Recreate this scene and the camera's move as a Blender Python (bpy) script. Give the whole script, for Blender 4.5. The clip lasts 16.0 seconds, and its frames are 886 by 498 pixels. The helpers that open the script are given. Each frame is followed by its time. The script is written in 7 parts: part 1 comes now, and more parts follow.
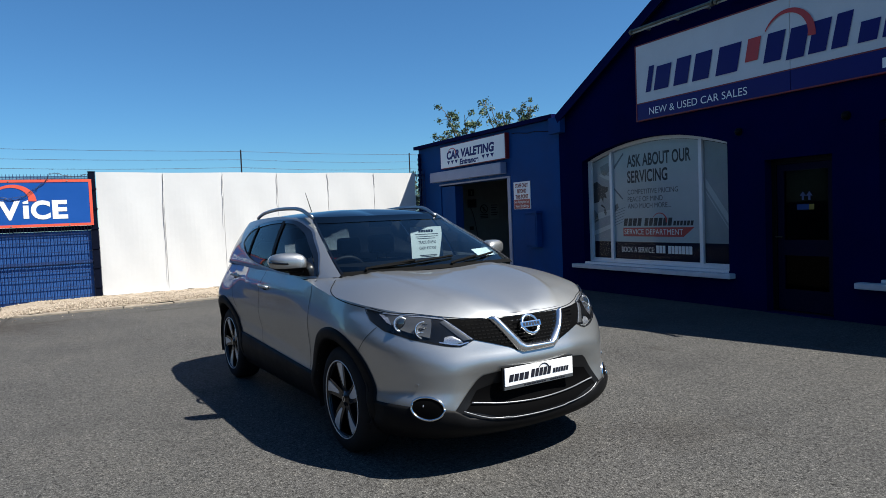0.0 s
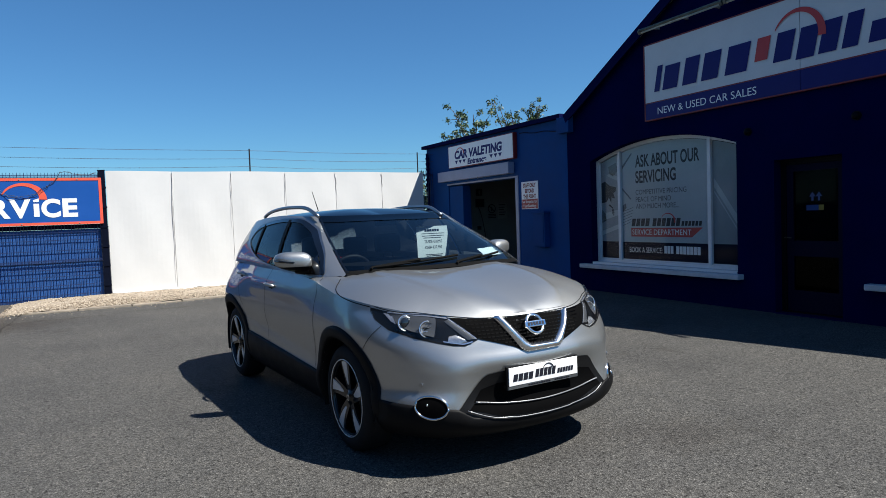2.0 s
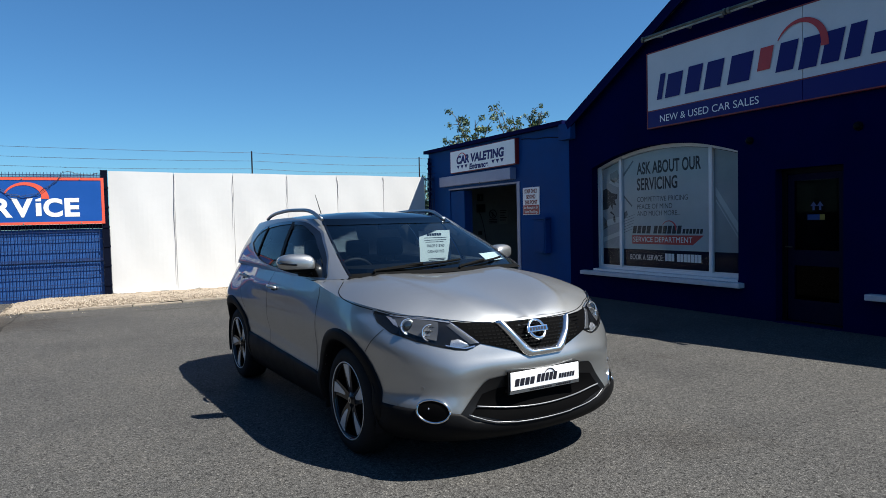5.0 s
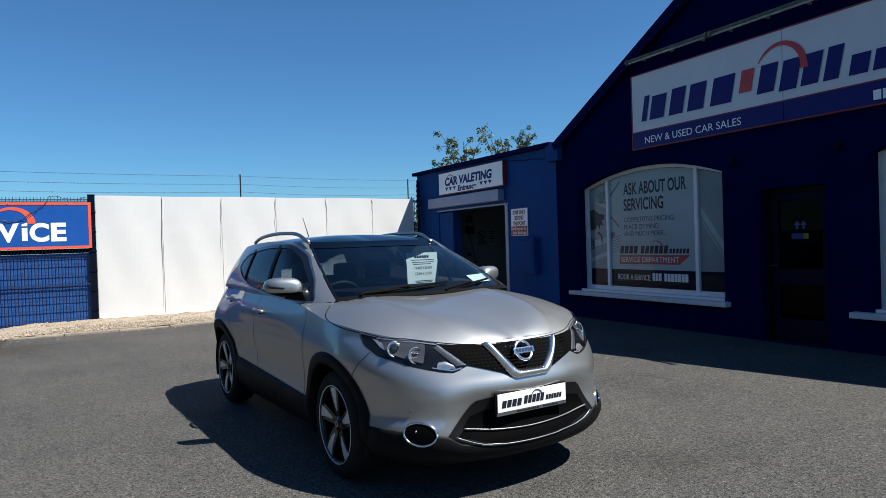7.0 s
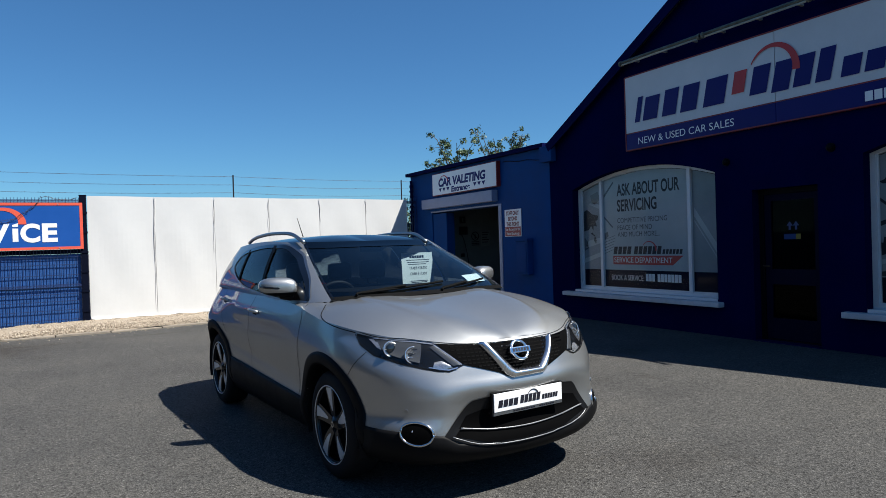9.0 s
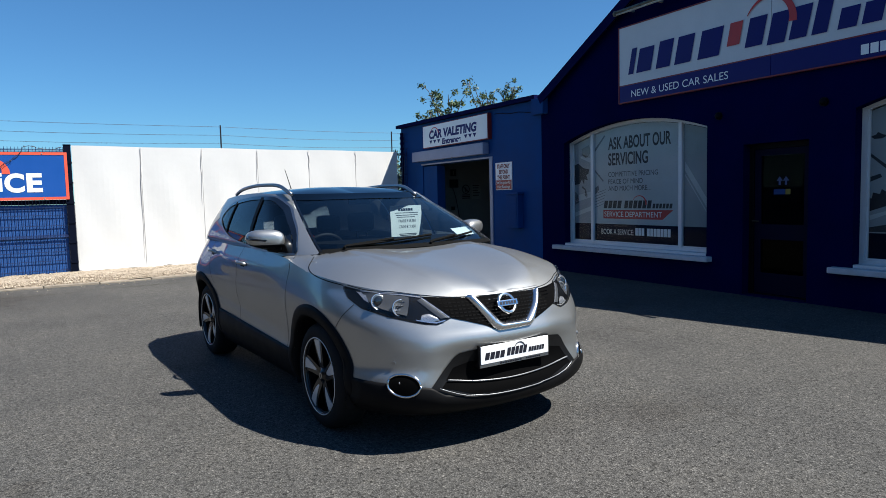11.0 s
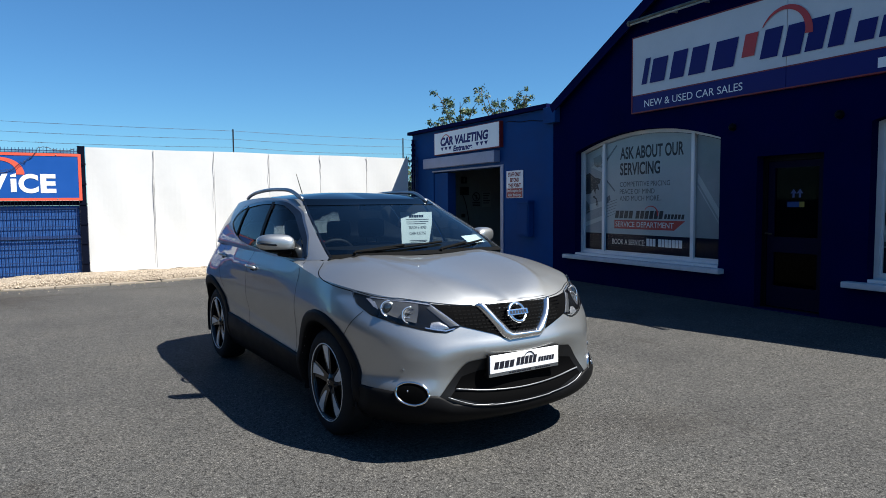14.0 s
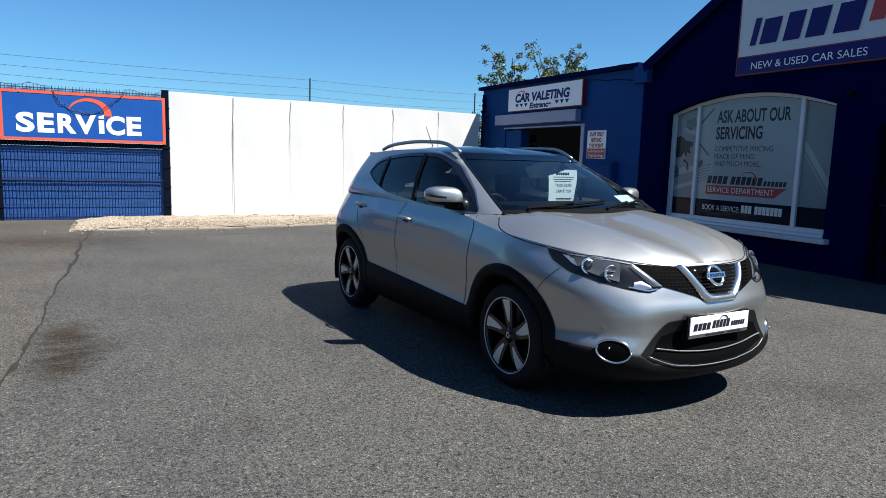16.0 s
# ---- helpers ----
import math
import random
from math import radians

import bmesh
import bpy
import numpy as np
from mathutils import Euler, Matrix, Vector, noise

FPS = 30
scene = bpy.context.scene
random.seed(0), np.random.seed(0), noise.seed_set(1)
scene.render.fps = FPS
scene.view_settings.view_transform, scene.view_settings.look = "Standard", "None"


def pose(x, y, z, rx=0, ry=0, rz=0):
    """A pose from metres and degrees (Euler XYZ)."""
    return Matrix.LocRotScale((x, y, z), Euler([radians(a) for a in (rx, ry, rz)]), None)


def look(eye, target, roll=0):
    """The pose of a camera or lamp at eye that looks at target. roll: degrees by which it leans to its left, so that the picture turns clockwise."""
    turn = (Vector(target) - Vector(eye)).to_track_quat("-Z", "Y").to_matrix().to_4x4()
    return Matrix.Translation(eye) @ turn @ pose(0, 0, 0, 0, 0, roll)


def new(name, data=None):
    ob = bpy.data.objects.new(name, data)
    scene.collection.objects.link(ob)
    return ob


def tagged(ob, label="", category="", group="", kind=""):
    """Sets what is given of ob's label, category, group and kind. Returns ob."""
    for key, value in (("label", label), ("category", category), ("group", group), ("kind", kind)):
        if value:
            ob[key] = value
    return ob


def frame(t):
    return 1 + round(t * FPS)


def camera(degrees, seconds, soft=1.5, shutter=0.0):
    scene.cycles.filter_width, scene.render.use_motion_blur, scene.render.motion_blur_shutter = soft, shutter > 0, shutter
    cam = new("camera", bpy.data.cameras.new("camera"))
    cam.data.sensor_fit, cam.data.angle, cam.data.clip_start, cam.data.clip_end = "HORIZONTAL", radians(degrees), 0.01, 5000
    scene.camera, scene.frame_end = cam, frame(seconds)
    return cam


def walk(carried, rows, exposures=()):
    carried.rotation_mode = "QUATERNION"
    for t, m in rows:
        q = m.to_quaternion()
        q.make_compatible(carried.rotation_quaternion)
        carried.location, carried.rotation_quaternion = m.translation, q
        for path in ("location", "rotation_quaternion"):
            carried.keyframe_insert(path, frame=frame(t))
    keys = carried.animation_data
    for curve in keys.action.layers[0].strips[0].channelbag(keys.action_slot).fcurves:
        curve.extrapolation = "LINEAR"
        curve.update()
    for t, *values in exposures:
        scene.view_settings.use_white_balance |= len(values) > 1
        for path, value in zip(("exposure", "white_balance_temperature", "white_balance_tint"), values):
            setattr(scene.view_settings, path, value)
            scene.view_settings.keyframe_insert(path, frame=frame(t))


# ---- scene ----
# ---- camera ----
cam = camera(66.9, 16.0, soft=0.55)

PATH = [
    (0, (0.192, -1.996, 1.503), (1.122, -0.228, 1.404), -2.3),
    (0.5, (0.195, -1.985, 1.496), (1.151, -0.231, 1.4), -2.8),
    (1, (0.217, -2.012, 1.504), (1.173, -0.259, 1.404), -2.7),
    (1.5, (0.22, -2.003, 1.501), (1.167, -0.245, 1.399), -2.9),
    (2, (0.213, -2.003, 1.499), (1.121, -0.223, 1.4), -2.1),
    (2.5, (0.204, -2.002, 1.495), (1.109, -0.221, 1.398), -2.1),
    (3, (0.208, -2.006, 1.498), (1.111, -0.224, 1.401), -2.1),
    (5.3, (0.185, -2.009, 1.496), (1.101, -0.233, 1.415), -1.1),
    (5.5, (0.194, -2.005, 1.491), (1.131, -0.239, 1.412), -1.4),
    (6, (0.189, -2.038, 1.502), (1.142, -0.281, 1.427), -1.2),
    (6.5, (0.186, -2.044, 1.503), (1.147, -0.291, 1.451), -1.2),
    (7, (0.198, -2.039, 1.503), (1.135, -0.273, 1.481), -1.8),
    (7.5, (0.195, -2.037, 1.502), (1.12, -0.264, 1.497), -1.8),
    (8, (0.199, -2.032, 1.495), (1.116, -0.255, 1.499), -0.8),
    (8.5, (0.183, -2.048, 1.498), (1.097, -0.269, 1.494), -1.2),
    (9, (0.181, -2.025, 1.493), (1.138, -0.268, 1.474), -1.8),
    (9.2, (0.202, -2.008, 1.487), (1.19, -0.269, 1.459), -2.4),
    (11.3, (0.21, -2.014, 1.495), (1.178, -0.272, 1.329), -1.4),
    (11.5, (0.214, -2.021, 1.5), (1.178, -0.275, 1.353), -1.5),
    (12, (0.201, -2.018, 1.495), (1.165, -0.269, 1.383), -0.8),
    (12.5, (0.203, -2.025, 1.498), (1.167, -0.275, 1.399), -0.9),
    (13, (0.202, -2.011, 1.491), (1.171, -0.264, 1.397), -0.6),
    (13.5, (0.214, -2.016, 1.495), (1.176, -0.266, 1.397), -0.6),
    (14, (0.211, -1.987, 1.493), (1.162, -0.233, 1.355), -0.5),
    (14.5, (0.202, -1.956, 1.501), (1.094, -0.173, 1.342), -0.7),
    (15, (0.055, -1.847, 1.5), (0.812, -0.006, 1.301), -0.5),
    (15.5, (-0.318, -1.777, 1.522), (0.484, 0.036, 1.257), -0.6),
    (16, (-0.688, -1.531, 1.474), (0.182, 0.249, 1.208), 1.7),
]
EXPOSURES = [(0, 0.93), (3, 0.88), (5.5, 0.95), (6.5, 0.93), (7.5, 0.84), (9, 0.83), (11.5, 1.04), (12.5, 1.05), (14, 1.06), (14.5, 1.12), (15, 0.97), (15.5, 0.95), (16, 1.12)]
walk(cam, [(t, look(e, g, r)) for t, e, g, r in PATH], EXPOSURES)

# ---- light ----
SUN_A, SUN_B = 0.47, 0.50          # ground shadow of a point one metre up: SUN_A towards -x, SUN_B towards +y
sun_dir = Vector((SUN_A, -SUN_B, 1.0)).normalized()
world = bpy.data.worlds.new("sky")
scene.world = world
world.use_nodes = True
wn = world.node_tree
sky = wn.nodes.new("ShaderNodeTexSky")
sky.sky_type = "NISHITA"
sky.sun_disc = False
sky.sun_elevation = math.asin(sun_dir.z)
sky.sun_rotation = math.atan2(sun_dir.x, sun_dir.y)
sky.air_density, sky.dust_density, sky.ozone_density = 1.0, 0.0, 4.0
tint = wn.nodes.new("ShaderNodeMix")
tint.data_type, tint.blend_type = "RGBA", "MULTIPLY"
tint.inputs[0].default_value = 1.0
tint.inputs[7].default_value = (0.52, 0.93, 1.22, 1)
wn.links.new(sky.outputs[0], tint.inputs[6])
wn.links.new(tint.outputs[2], wn.nodes["Background"].inputs[0])
wn.nodes["Background"].inputs[1].default_value = 0.05
sun_lamp = bpy.data.lights.new("sun", "SUN")
sun_lamp.energy, sun_lamp.angle, sun_lamp.color = 5.0, radians(0.55), (1.0, 0.97, 0.90)
sun_ob = new("sun", sun_lamp)
sun_ob.matrix_basis = look(sun_dir * 50, (0, 0, 0))
scene.view_settings.exposure = 0.95


# ---- materials ----
def tree_of(name):
    m = bpy.data.materials.new(name)
    m.use_nodes = True
    nt = m.node_tree
    return m, nt, nt.nodes["Principled BSDF"]


def noise_node(nt, scale, detail=4.0, rough=0.6, stretch=None):
    geo = nt.nodes.new("ShaderNodeTexCoord")
    n = nt.nodes.new("ShaderNodeTexNoise")
    n.inputs["Scale"].default_value = scale
    n.inputs["Detail"].default_value = detail
    n.inputs["Roughness"].default_value = rough
    if stretch:
        mp = nt.nodes.new("ShaderNodeMapping")
        mp.inputs["Scale"].default_value = stretch
        nt.links.new(geo.outputs["Object"], mp.inputs[0])
        nt.links.new(mp.outputs[0], n.inputs["Vector"])
    else:
        nt.links.new(geo.outputs["Object"], n.inputs["Vector"])
    return n


def ramp(nt, src, stops):
    r = nt.nodes.new("ShaderNodeValToRGB")
    while len(r.color_ramp.elements) < len(stops):
        r.color_ramp.elements.new(0.5)
    for e, (p, c) in zip(r.color_ramp.elements, stops):
        e.position = p
        e.color = (*c, 1) if len(c) == 3 else (c[0], c[0], c[0], 1)
    nt.links.new(src, r.inputs[0])
    return r


def mix(nt, kind, fac, a, b):
    n = nt.nodes.new("ShaderNodeMix")
    n.data_type, n.blend_type = "RGBA", kind
    for sock, v in ((n.inputs[0], fac), (n.inputs[6], a), (n.inputs[7], b)):
        if isinstance(v, (int, float)):
            sock.default_value = v
        elif isinstance(v, tuple):
            sock.default_value = (*v, 1)
        else:
            nt.links.new(v, sock)
    return n.outputs[2]


def bump_of(nt, bsdf, src, strength, distance):
    b = nt.nodes.new("ShaderNodeBump")
    b.inputs["Strength"].default_value = strength
    b.inputs["Distance"].default_value = distance
    nt.links.new(src, b.inputs["Height"])
    nt.links.new(b.outputs[0], bsdf.inputs["Normal"])


def mat(name, color, rough=0.6, metal=0.0, var=0.12, scale=3.0, fine=60.0, bump=0.0, depth=0.002, coat=0.0, spec=0.5, stretch=None):
    """A painted or moulded surface: colour varied at two scales, roughness with it, fine relief."""
    m, nt, b = tree_of(name)
    big = noise_node(nt, scale, 5, 0.65, stretch)
    small = noise_node(nt, fine, 3, 0.6)
    lo, hi = tuple(c * (1 - var) for c in color), tuple(min(1, c * (1 + var)) for c in color)
    col = ramp(nt, big.outputs["Fac"], [(0.3, lo), (0.7, hi)]).outputs[0]
    grain = ramp(nt, small.outputs["Fac"], [(0.3, (1 - var * 0.6,)), (0.7, (1 + 0.0,))]).outputs[0]
    nt.links.new(mix(nt, "MULTIPLY", 1.0, col, grain), b.inputs["Base Color"])
    rr = ramp(nt, big.outputs["Fac"], [(0.25, (max(0.02, rough * 0.85),)), (0.75, (min(1, rough * 1.15),))])
    nt.links.new(rr.outputs[0], b.inputs["Roughness"])
    b.inputs["Metallic"].default_value = metal
    b.inputs["Coat Weight"].default_value = coat
    b.inputs["Coat Roughness"].default_value = 0.03
    b.inputs["Specular IOR Level"].default_value = spec
    if bump:
        bump_of(nt, b, small.outputs["Fac"], bump, depth)
    return m


def asphalt_mat():
    m, nt, b = tree_of("asphalt")
    tc = nt.nodes.new("ShaderNodeTexCoord")
    vor = nt.nodes.new("ShaderNodeTexVoronoi")
    vor.inputs["Scale"].default_value = 85.0
    nt.links.new(tc.outputs["Object"], vor.inputs["Vector"])
    stone = ramp(nt, vor.outputs["Color"], [(0.0, (0.036, 0.0352, 0.0343)), (0.25, (0.078, 0.0766, 0.0742)), (0.75, (0.107, 0.1045, 0.100)), (1.0, (0.172, 0.167, 0.158))])
    gaps = nt.nodes.new("ShaderNodeTexVoronoi")
    gaps.feature = "DISTANCE_TO_EDGE"
    gaps.inputs["Scale"].default_value = 85.0
    nt.links.new(tc.outputs["Object"], gaps.inputs["Vector"])
    joint = ramp(nt, gaps.outputs["Distance"], [(0.02, (0.40,)), (0.22, (1.0,))])
    fine = noise_node(nt, 60.0, 5, 0.75)
    grain = ramp(nt, fine.outputs["Fac"], [(0.36, (0.42,)), (0.46, (0.97,)), (0.7, (1.10,))])
    pits = noise_node(nt, 38.0, 4, 0.7)
    pitted = ramp(nt, pits.outputs["Fac"], [(0.36, (0.26,)), (0.46, (1.0,)), (0.75, (1.16,))])
    mott = noise_node(nt, 9.0, 8, 0.8)
    patchy = ramp(nt, mott.outputs["Fac"], [(0.34, (0.82, 0.81, 0.80)), (0.5, (1.0, 1.0, 1.0)), (0.66, (1.16, 1.14, 1.10))])
    big = noise_node(nt, 0.55, 6, 0.6)
    wear = ramp(nt, big.outputs["Fac"], [(0.32, (0.96, 0.96, 0.97)), (0.5, (1.18, 1.18, 1.17)), (0.68, (1.34, 1.32, 1.28))])
    col = mix(nt, "MULTIPLY", 1.0, mix(nt, "MULTIPLY", 1.0, mix(nt, "MULTIPLY", 1.0, mix(nt, "MULTIPLY", 1.0, stone.outputs[0], joint.outputs[0]), grain.outputs[0]), mix(nt, "MULTIPLY", 1.0, patchy.outputs[0], pitted.outputs[0])), wear.outputs[0])
    # older, browner strip left of the tar joint
    sep = nt.nodes.new("ShaderNodeSeparateXYZ")
    nt.links.new(tc.outputs["Object"], sep.inputs[0])
    edge = nt.nodes.new("ShaderNodeMapRange")
    edge.inputs["From Min"].default_value, edge.inputs["From Max"].default_value = -1.27, -1.33
    nt.links.new(sep.outputs[0], edge.inputs[0])
    old = mix(nt, "MULTIPLY", 1.0, col, (1.14, 1.07, 1.01))
    col = mix(nt, "MIX", edge.outputs[0], col, old)
    # oil and soil stains with a shape of their own
    st = noise_node(nt, 1.3, 5, 0.7, (1.0, 0.55, 1.0))
    blot = ramp(nt, st.outputs["Fac"], [(0.60, (0.0,)), (0.74, (0.75,))])
    col = mix(nt, "MIX", blot.outputs[0], col, mix(nt, "MULTIPLY", 1.0, col, (0.55, 0.5, 0.45)))
    # brown oil spills beside the joint, a damp soil line before the kerb and faint tracks
    ragged = noise_node(nt, 3.5, 7, 0.75, (1.0, 2.4, 1.0))
    for cx, cy, rx, ry, depth in ((-1.10, 4.45, 0.26, 0.45, 1.0), (-1.08, 3.55, 0.26, 0.36, 0.95), (-1.0, 3.95, 0.28, 0.36, 0.9), (-0.08, 2.08, 0.14, 0.16, 0.25), (-0.35, 10.9, 0.6, 0.10, 0.55), (1.4, 11.15, 1.0, 0.10, 0.5), (-1.9, 10.6, 1.6, 1.2, 0.75), (3.6, 1.2, 0.5, 0.4, 0.25)):
        mp = nt.nodes.new("ShaderNodeMapping")
        mp.vector_type = "POINT"
        mp.inputs["Scale"].default_value = (1 / rx, 1 / ry, 1)
        mp.inputs["Location"].default_value = (-cx / rx, -cy / ry, 0)
        nt.links.new(tc.outputs["Object"], mp.inputs[0])
        ln = nt.nodes.new("ShaderNodeVectorMath")
        ln.operation = "LENGTH"
        nt.links.new(mp.outputs[0], ln.inputs[0])
        ad = nt.nodes.new("ShaderNodeMath")
        ad.operation = "MULTIPLY_ADD"
        nt.links.new(ragged.outputs["Fac"], ad.inputs[0])
        ad.inputs[1].default_value = 2.4
        nt.links.new(ln.outputs["Value"], ad.inputs[2])
        spot = ramp(nt, ad.outputs[0], [(0.55, (depth,)), (1.0, (0.0,))])
        sc = nt.nodes.new("ShaderNodeMath")
        sc.operation = "DIVIDE"
        sc.inputs[1].default_value = 2.35
        nt.links.new(ad.outputs[0], sc.inputs[0])
        nt.links.new(sc.outputs[0], spot.inputs[0])
        col = mix(nt, "MIX", spot.outputs[0], col, mix(nt, "MULTIPLY", 1.0, col, (0.46, 0.37, 0.28)))
    nt.links.new(col, b.inputs["Base Color"])
    b.inputs["Roughness"].default_value = 0.82
    b.inputs["Specular IOR Level"].default_value = 0.12
    hsum = nt.nodes.new("ShaderNodeMath")
    hsum.operation = "ADD"
    nt.links.new(vor.outputs["Distance"], hsum.inputs[0])
    nt.links.new(fine.outputs["Fac"], hsum.inputs[1])
    bump_of(nt, b, hsum.outputs[0], 0.6, 0.008)
    return m


def glass_mat(name, tint, rough=0.0, ior=1.45):
    """Thin pane: clear and tinted straight through, mirrored by Fresnel on its surface."""
    m, nt, b = tree_of(name)
    nt.nodes.remove(b)
    out = nt.nodes["Material Output"]
    tr = nt.nodes.new("ShaderNodeBsdfTransparent")
    tr.inputs[0].default_value = (*tint, 1)
    gl = nt.nodes.new("ShaderNodeBsdfGlossy")
    gl.inputs["Roughness"].default_value = rough
    fr = nt.nodes.new("ShaderNodeFresnel")
    fr.inputs[0].default_value = ior
    ms = nt.nodes.new("ShaderNodeMixShader")
    nt.links.new(fr.outputs[0], ms.inputs[0])
    nt.links.new(tr.outputs[0], ms.inputs[1])
    nt.links.new(gl.outputs[0], ms.inputs[2])
    nt.links.new(ms.outputs[0], out.inputs[0])
    return m


M_ASPHALT = asphalt_mat()
M_TAR = mat("tar joint", (0.034, 0.032, 0.029), 0.95, spec=0.1, var=0.3, scale=9, bump=0.4, depth=0.004)
M_NAVY = mat("navy masonry paint", (0.0003, 0.0026, 0.040), 0.9, spec=0.02, var=0.16, scale=1.2, fine=90, bump=0.35, depth=0.002)
M_BLUE = mat("blue masonry paint", (0.0026, 0.050, 0.19), 0.8, spec=0.15, var=0.16, scale=1.1, fine=90, bump=0.35, depth=0.002)
M_TRIMBLUE = mat("dark blue trim paint", (0.0012, 0.0035, 0.045), 0.85, spec=0.05, var=0.15, scale=3)
M_ROOF = mat("grey roof sheet", (0.16, 0.17, 0.18), 0.7, var=0.2, scale=2, bump=0.2)
M_WHITE = mat("white sheeting", (0.62, 0.62, 0.61), 0.6, var=0.03, scale=1.2, fine=8, bump=0.12, depth=0.01)
# somewhat darker, mottled tone for the folds
M_FOLD = mat("mottled fold of sheeting", (0.55, 0.54, 0.53), 0.7, var=0.5, scale=7)
M_UPVC = mat("white window plastic", (0.58, 0.59, 0.60), 0.3, var=0.05, scale=4)
M_SILL = mat("painted concrete sill", (0.48, 0.49, 0.52), 0.6, var=0.12, scale=5, bump=0.2)
M_SIGNWHITE = mat("white sign panel", (0.76, 0.76, 0.77), 0.35, var=0.04, scale=2)
M_FASCIA = mat("weathered white fascia panel", (0.56, 0.56, 0.57), 0.4, var=0.06, scale=1.2)
M_LETTERWHITE = mat("white vinyl letters", (0.80, 0.80, 0.80), 0.4, var=0.03, scale=2)
M_SIGNBLUE = mat("sign blue vinyl", (0.006, 0.008, 0.12), 0.5, spec=0.2, var=0.06, scale=2)
M_SERVICEBLUE = mat("bright blue sign panel", (0.005, 0.072, 0.32), 0.42, var=0.06, scale=2)
M_RED = mat("red vinyl", (0.46, 0.02, 0.02), 0.4, var=0.1, scale=4)
M_ORANGE = mat("orange red vinyl", (0.72, 0.10, 0.055), 0.45, var=0.08, scale=4)
M_DARKRED = mat("weathered dark red edging", (0.20, 0.012, 0.014), 0.5, var=0.2, scale=6)
M_DOORPANE = glass_mat("dark door glass", (0.15, 0.16, 0.18), 0.0, 1.15)
M_INK = mat("dark ink", (0.005, 0.005, 0.012), 0.5, var=0.1)
M_INKGREY = mat("grey ink", (0.018, 0.019, 0.026), 0.5, var=0.1)
M_BLACK = mat("black steel paint", (0.012, 0.012, 0.014), 0.45, var=0.2, scale=6)
M_POST = mat("near black blue post paint", (0.003, 0.005, 0.014), 0.8, spec=0.05, var=0.2, scale=6)
M_MESH = mat("dark blue coated wire", (0.009, 0.022, 0.085), 0.5, var=0.15)
M_BACKING = mat("blue woven sheeting", (0.024, 0.094, 0.30), 0.7, spec=0.2, var=0.25, scale=3.5, fine=30, bump=0.3, depth=0.004, stretch=(1, 1, 5))
M_RUST = mat("weathered wire", (0.035, 0.035, 0.045), 0.6, var=0.3, scale=20)
M_STEEL = mat("galvanised steel", (0.30, 0.30, 0.29), 0.6, 0.3, var=0.2, scale=8)
M_BATTEN = mat("dirty weathered batten", (0.13, 0.13, 0.105), 0.75, var=0.55, scale=9, fine=50, bump=0.3)
M_GREYBLUE = mat("grey blue shutter steel", (0.22, 0.25, 0.36), 0.5, var=0.1, scale=3)
M_KERB = mat("concrete kerb", (0.25, 0.215, 0.17), 0.85, var=0.22, scale=5, bump=0.4, depth=0.004)
M_GRAVEL = mat("cream gravel", (0.34, 0.28, 0.21), 0.9, var=0.35, scale=18, fine=60, bump=0.8, depth=0.012)
# near-black base colour holds the darkness of the unlit sales room
M_DARKROOM = mat("near-black unlit room", (0.008, 0.008, 0.009), 0.8, var=0.15, scale=2)
M_INNER = mat("pale workshop wall", (0.30, 0.31, 0.29), 0.7, var=0.12, scale=2)
M_CONCRETE = mat("workshop concrete", (0.22, 0.21, 0.2), 0.8, var=0.2, scale=3)
M_PANE = glass_mat("window glass", (0.88, 0.91, 0.91), 0.0, 1.18)
M_FILM = mat("printed grey window film", (0.30, 0.32, 0.33), 0.25, spec=0.12, var=0.1, scale=1.5)
M_FILMLIGHT = mat("pale printed window film", (0.46, 0.48, 0.48), 0.25, spec=0.12, var=0.08, scale=1.5)
M_FILMDARK = mat("navy printed window film", (0.005, 0.008, 0.022), 0.5, spec=0.04, var=0.1, scale=1.5)
M_FAINT = mat("faint blue vinyl", (0.03, 0.06, 0.2), 0.5, var=0.1)
M_DOOR = mat("black door frame", (0.004, 0.004, 0.007), 0.6, spec=0.08, var=0.15)
M_SMOKEFILM = mat("mid grey printed film", (0.14, 0.15, 0.165), 0.14, spec=0.3, var=0.1, scale=1.5)
M_DOORLEAF = mat("navy black door leaf", (0.0025, 0.003, 0.018), 0.6, spec=0.06, var=0.15)
M_HANDLE = mat("dull brass handle", (0.05, 0.035, 0.02), 0.5, 0.5, var=0.2, scale=20)
M_STICKBLUE = mat("blue sticker", (0.01, 0.04, 0.16), 0.5, spec=0.2, var=0.08)
M_STICKYELLOW = mat("yellow sticker", (0.20, 0.16, 0.03), 0.5, spec=0.2, var=0.08)
M_TUBE = mat("dusty tube glass", (0.34, 0.34, 0.30), 0.4, var=0.3, scale=12)
M_NOTICERED = mat("faded red band", (0.30, 0.02, 0.02), 0.5, var=0.12, scale=6)
M_INNERPALE = mat("pale paper notice", (0.36, 0.37, 0.35), 0.7, var=0.08, scale=4)
M_BARK = mat("bark", (0.10, 0.075, 0.05), 0.9, var=0.3, scale=8, bump=0.5, depth=0.01)


def leaf_mat(name, lo, hi):
    m, nt, b = tree_of(name)
    gi = nt.nodes.new("ShaderNodeNewGeometry")
    r = ramp(nt, gi.outputs["Random Per Island"], [(0.0, lo), (1.0, hi)])
    nt.links.new(r.outputs[0], b.inputs["Base Color"])
    b.inputs["Roughness"].default_value = 0.55
    b.inputs["Transmission Weight"].default_value = 0.0
    return m


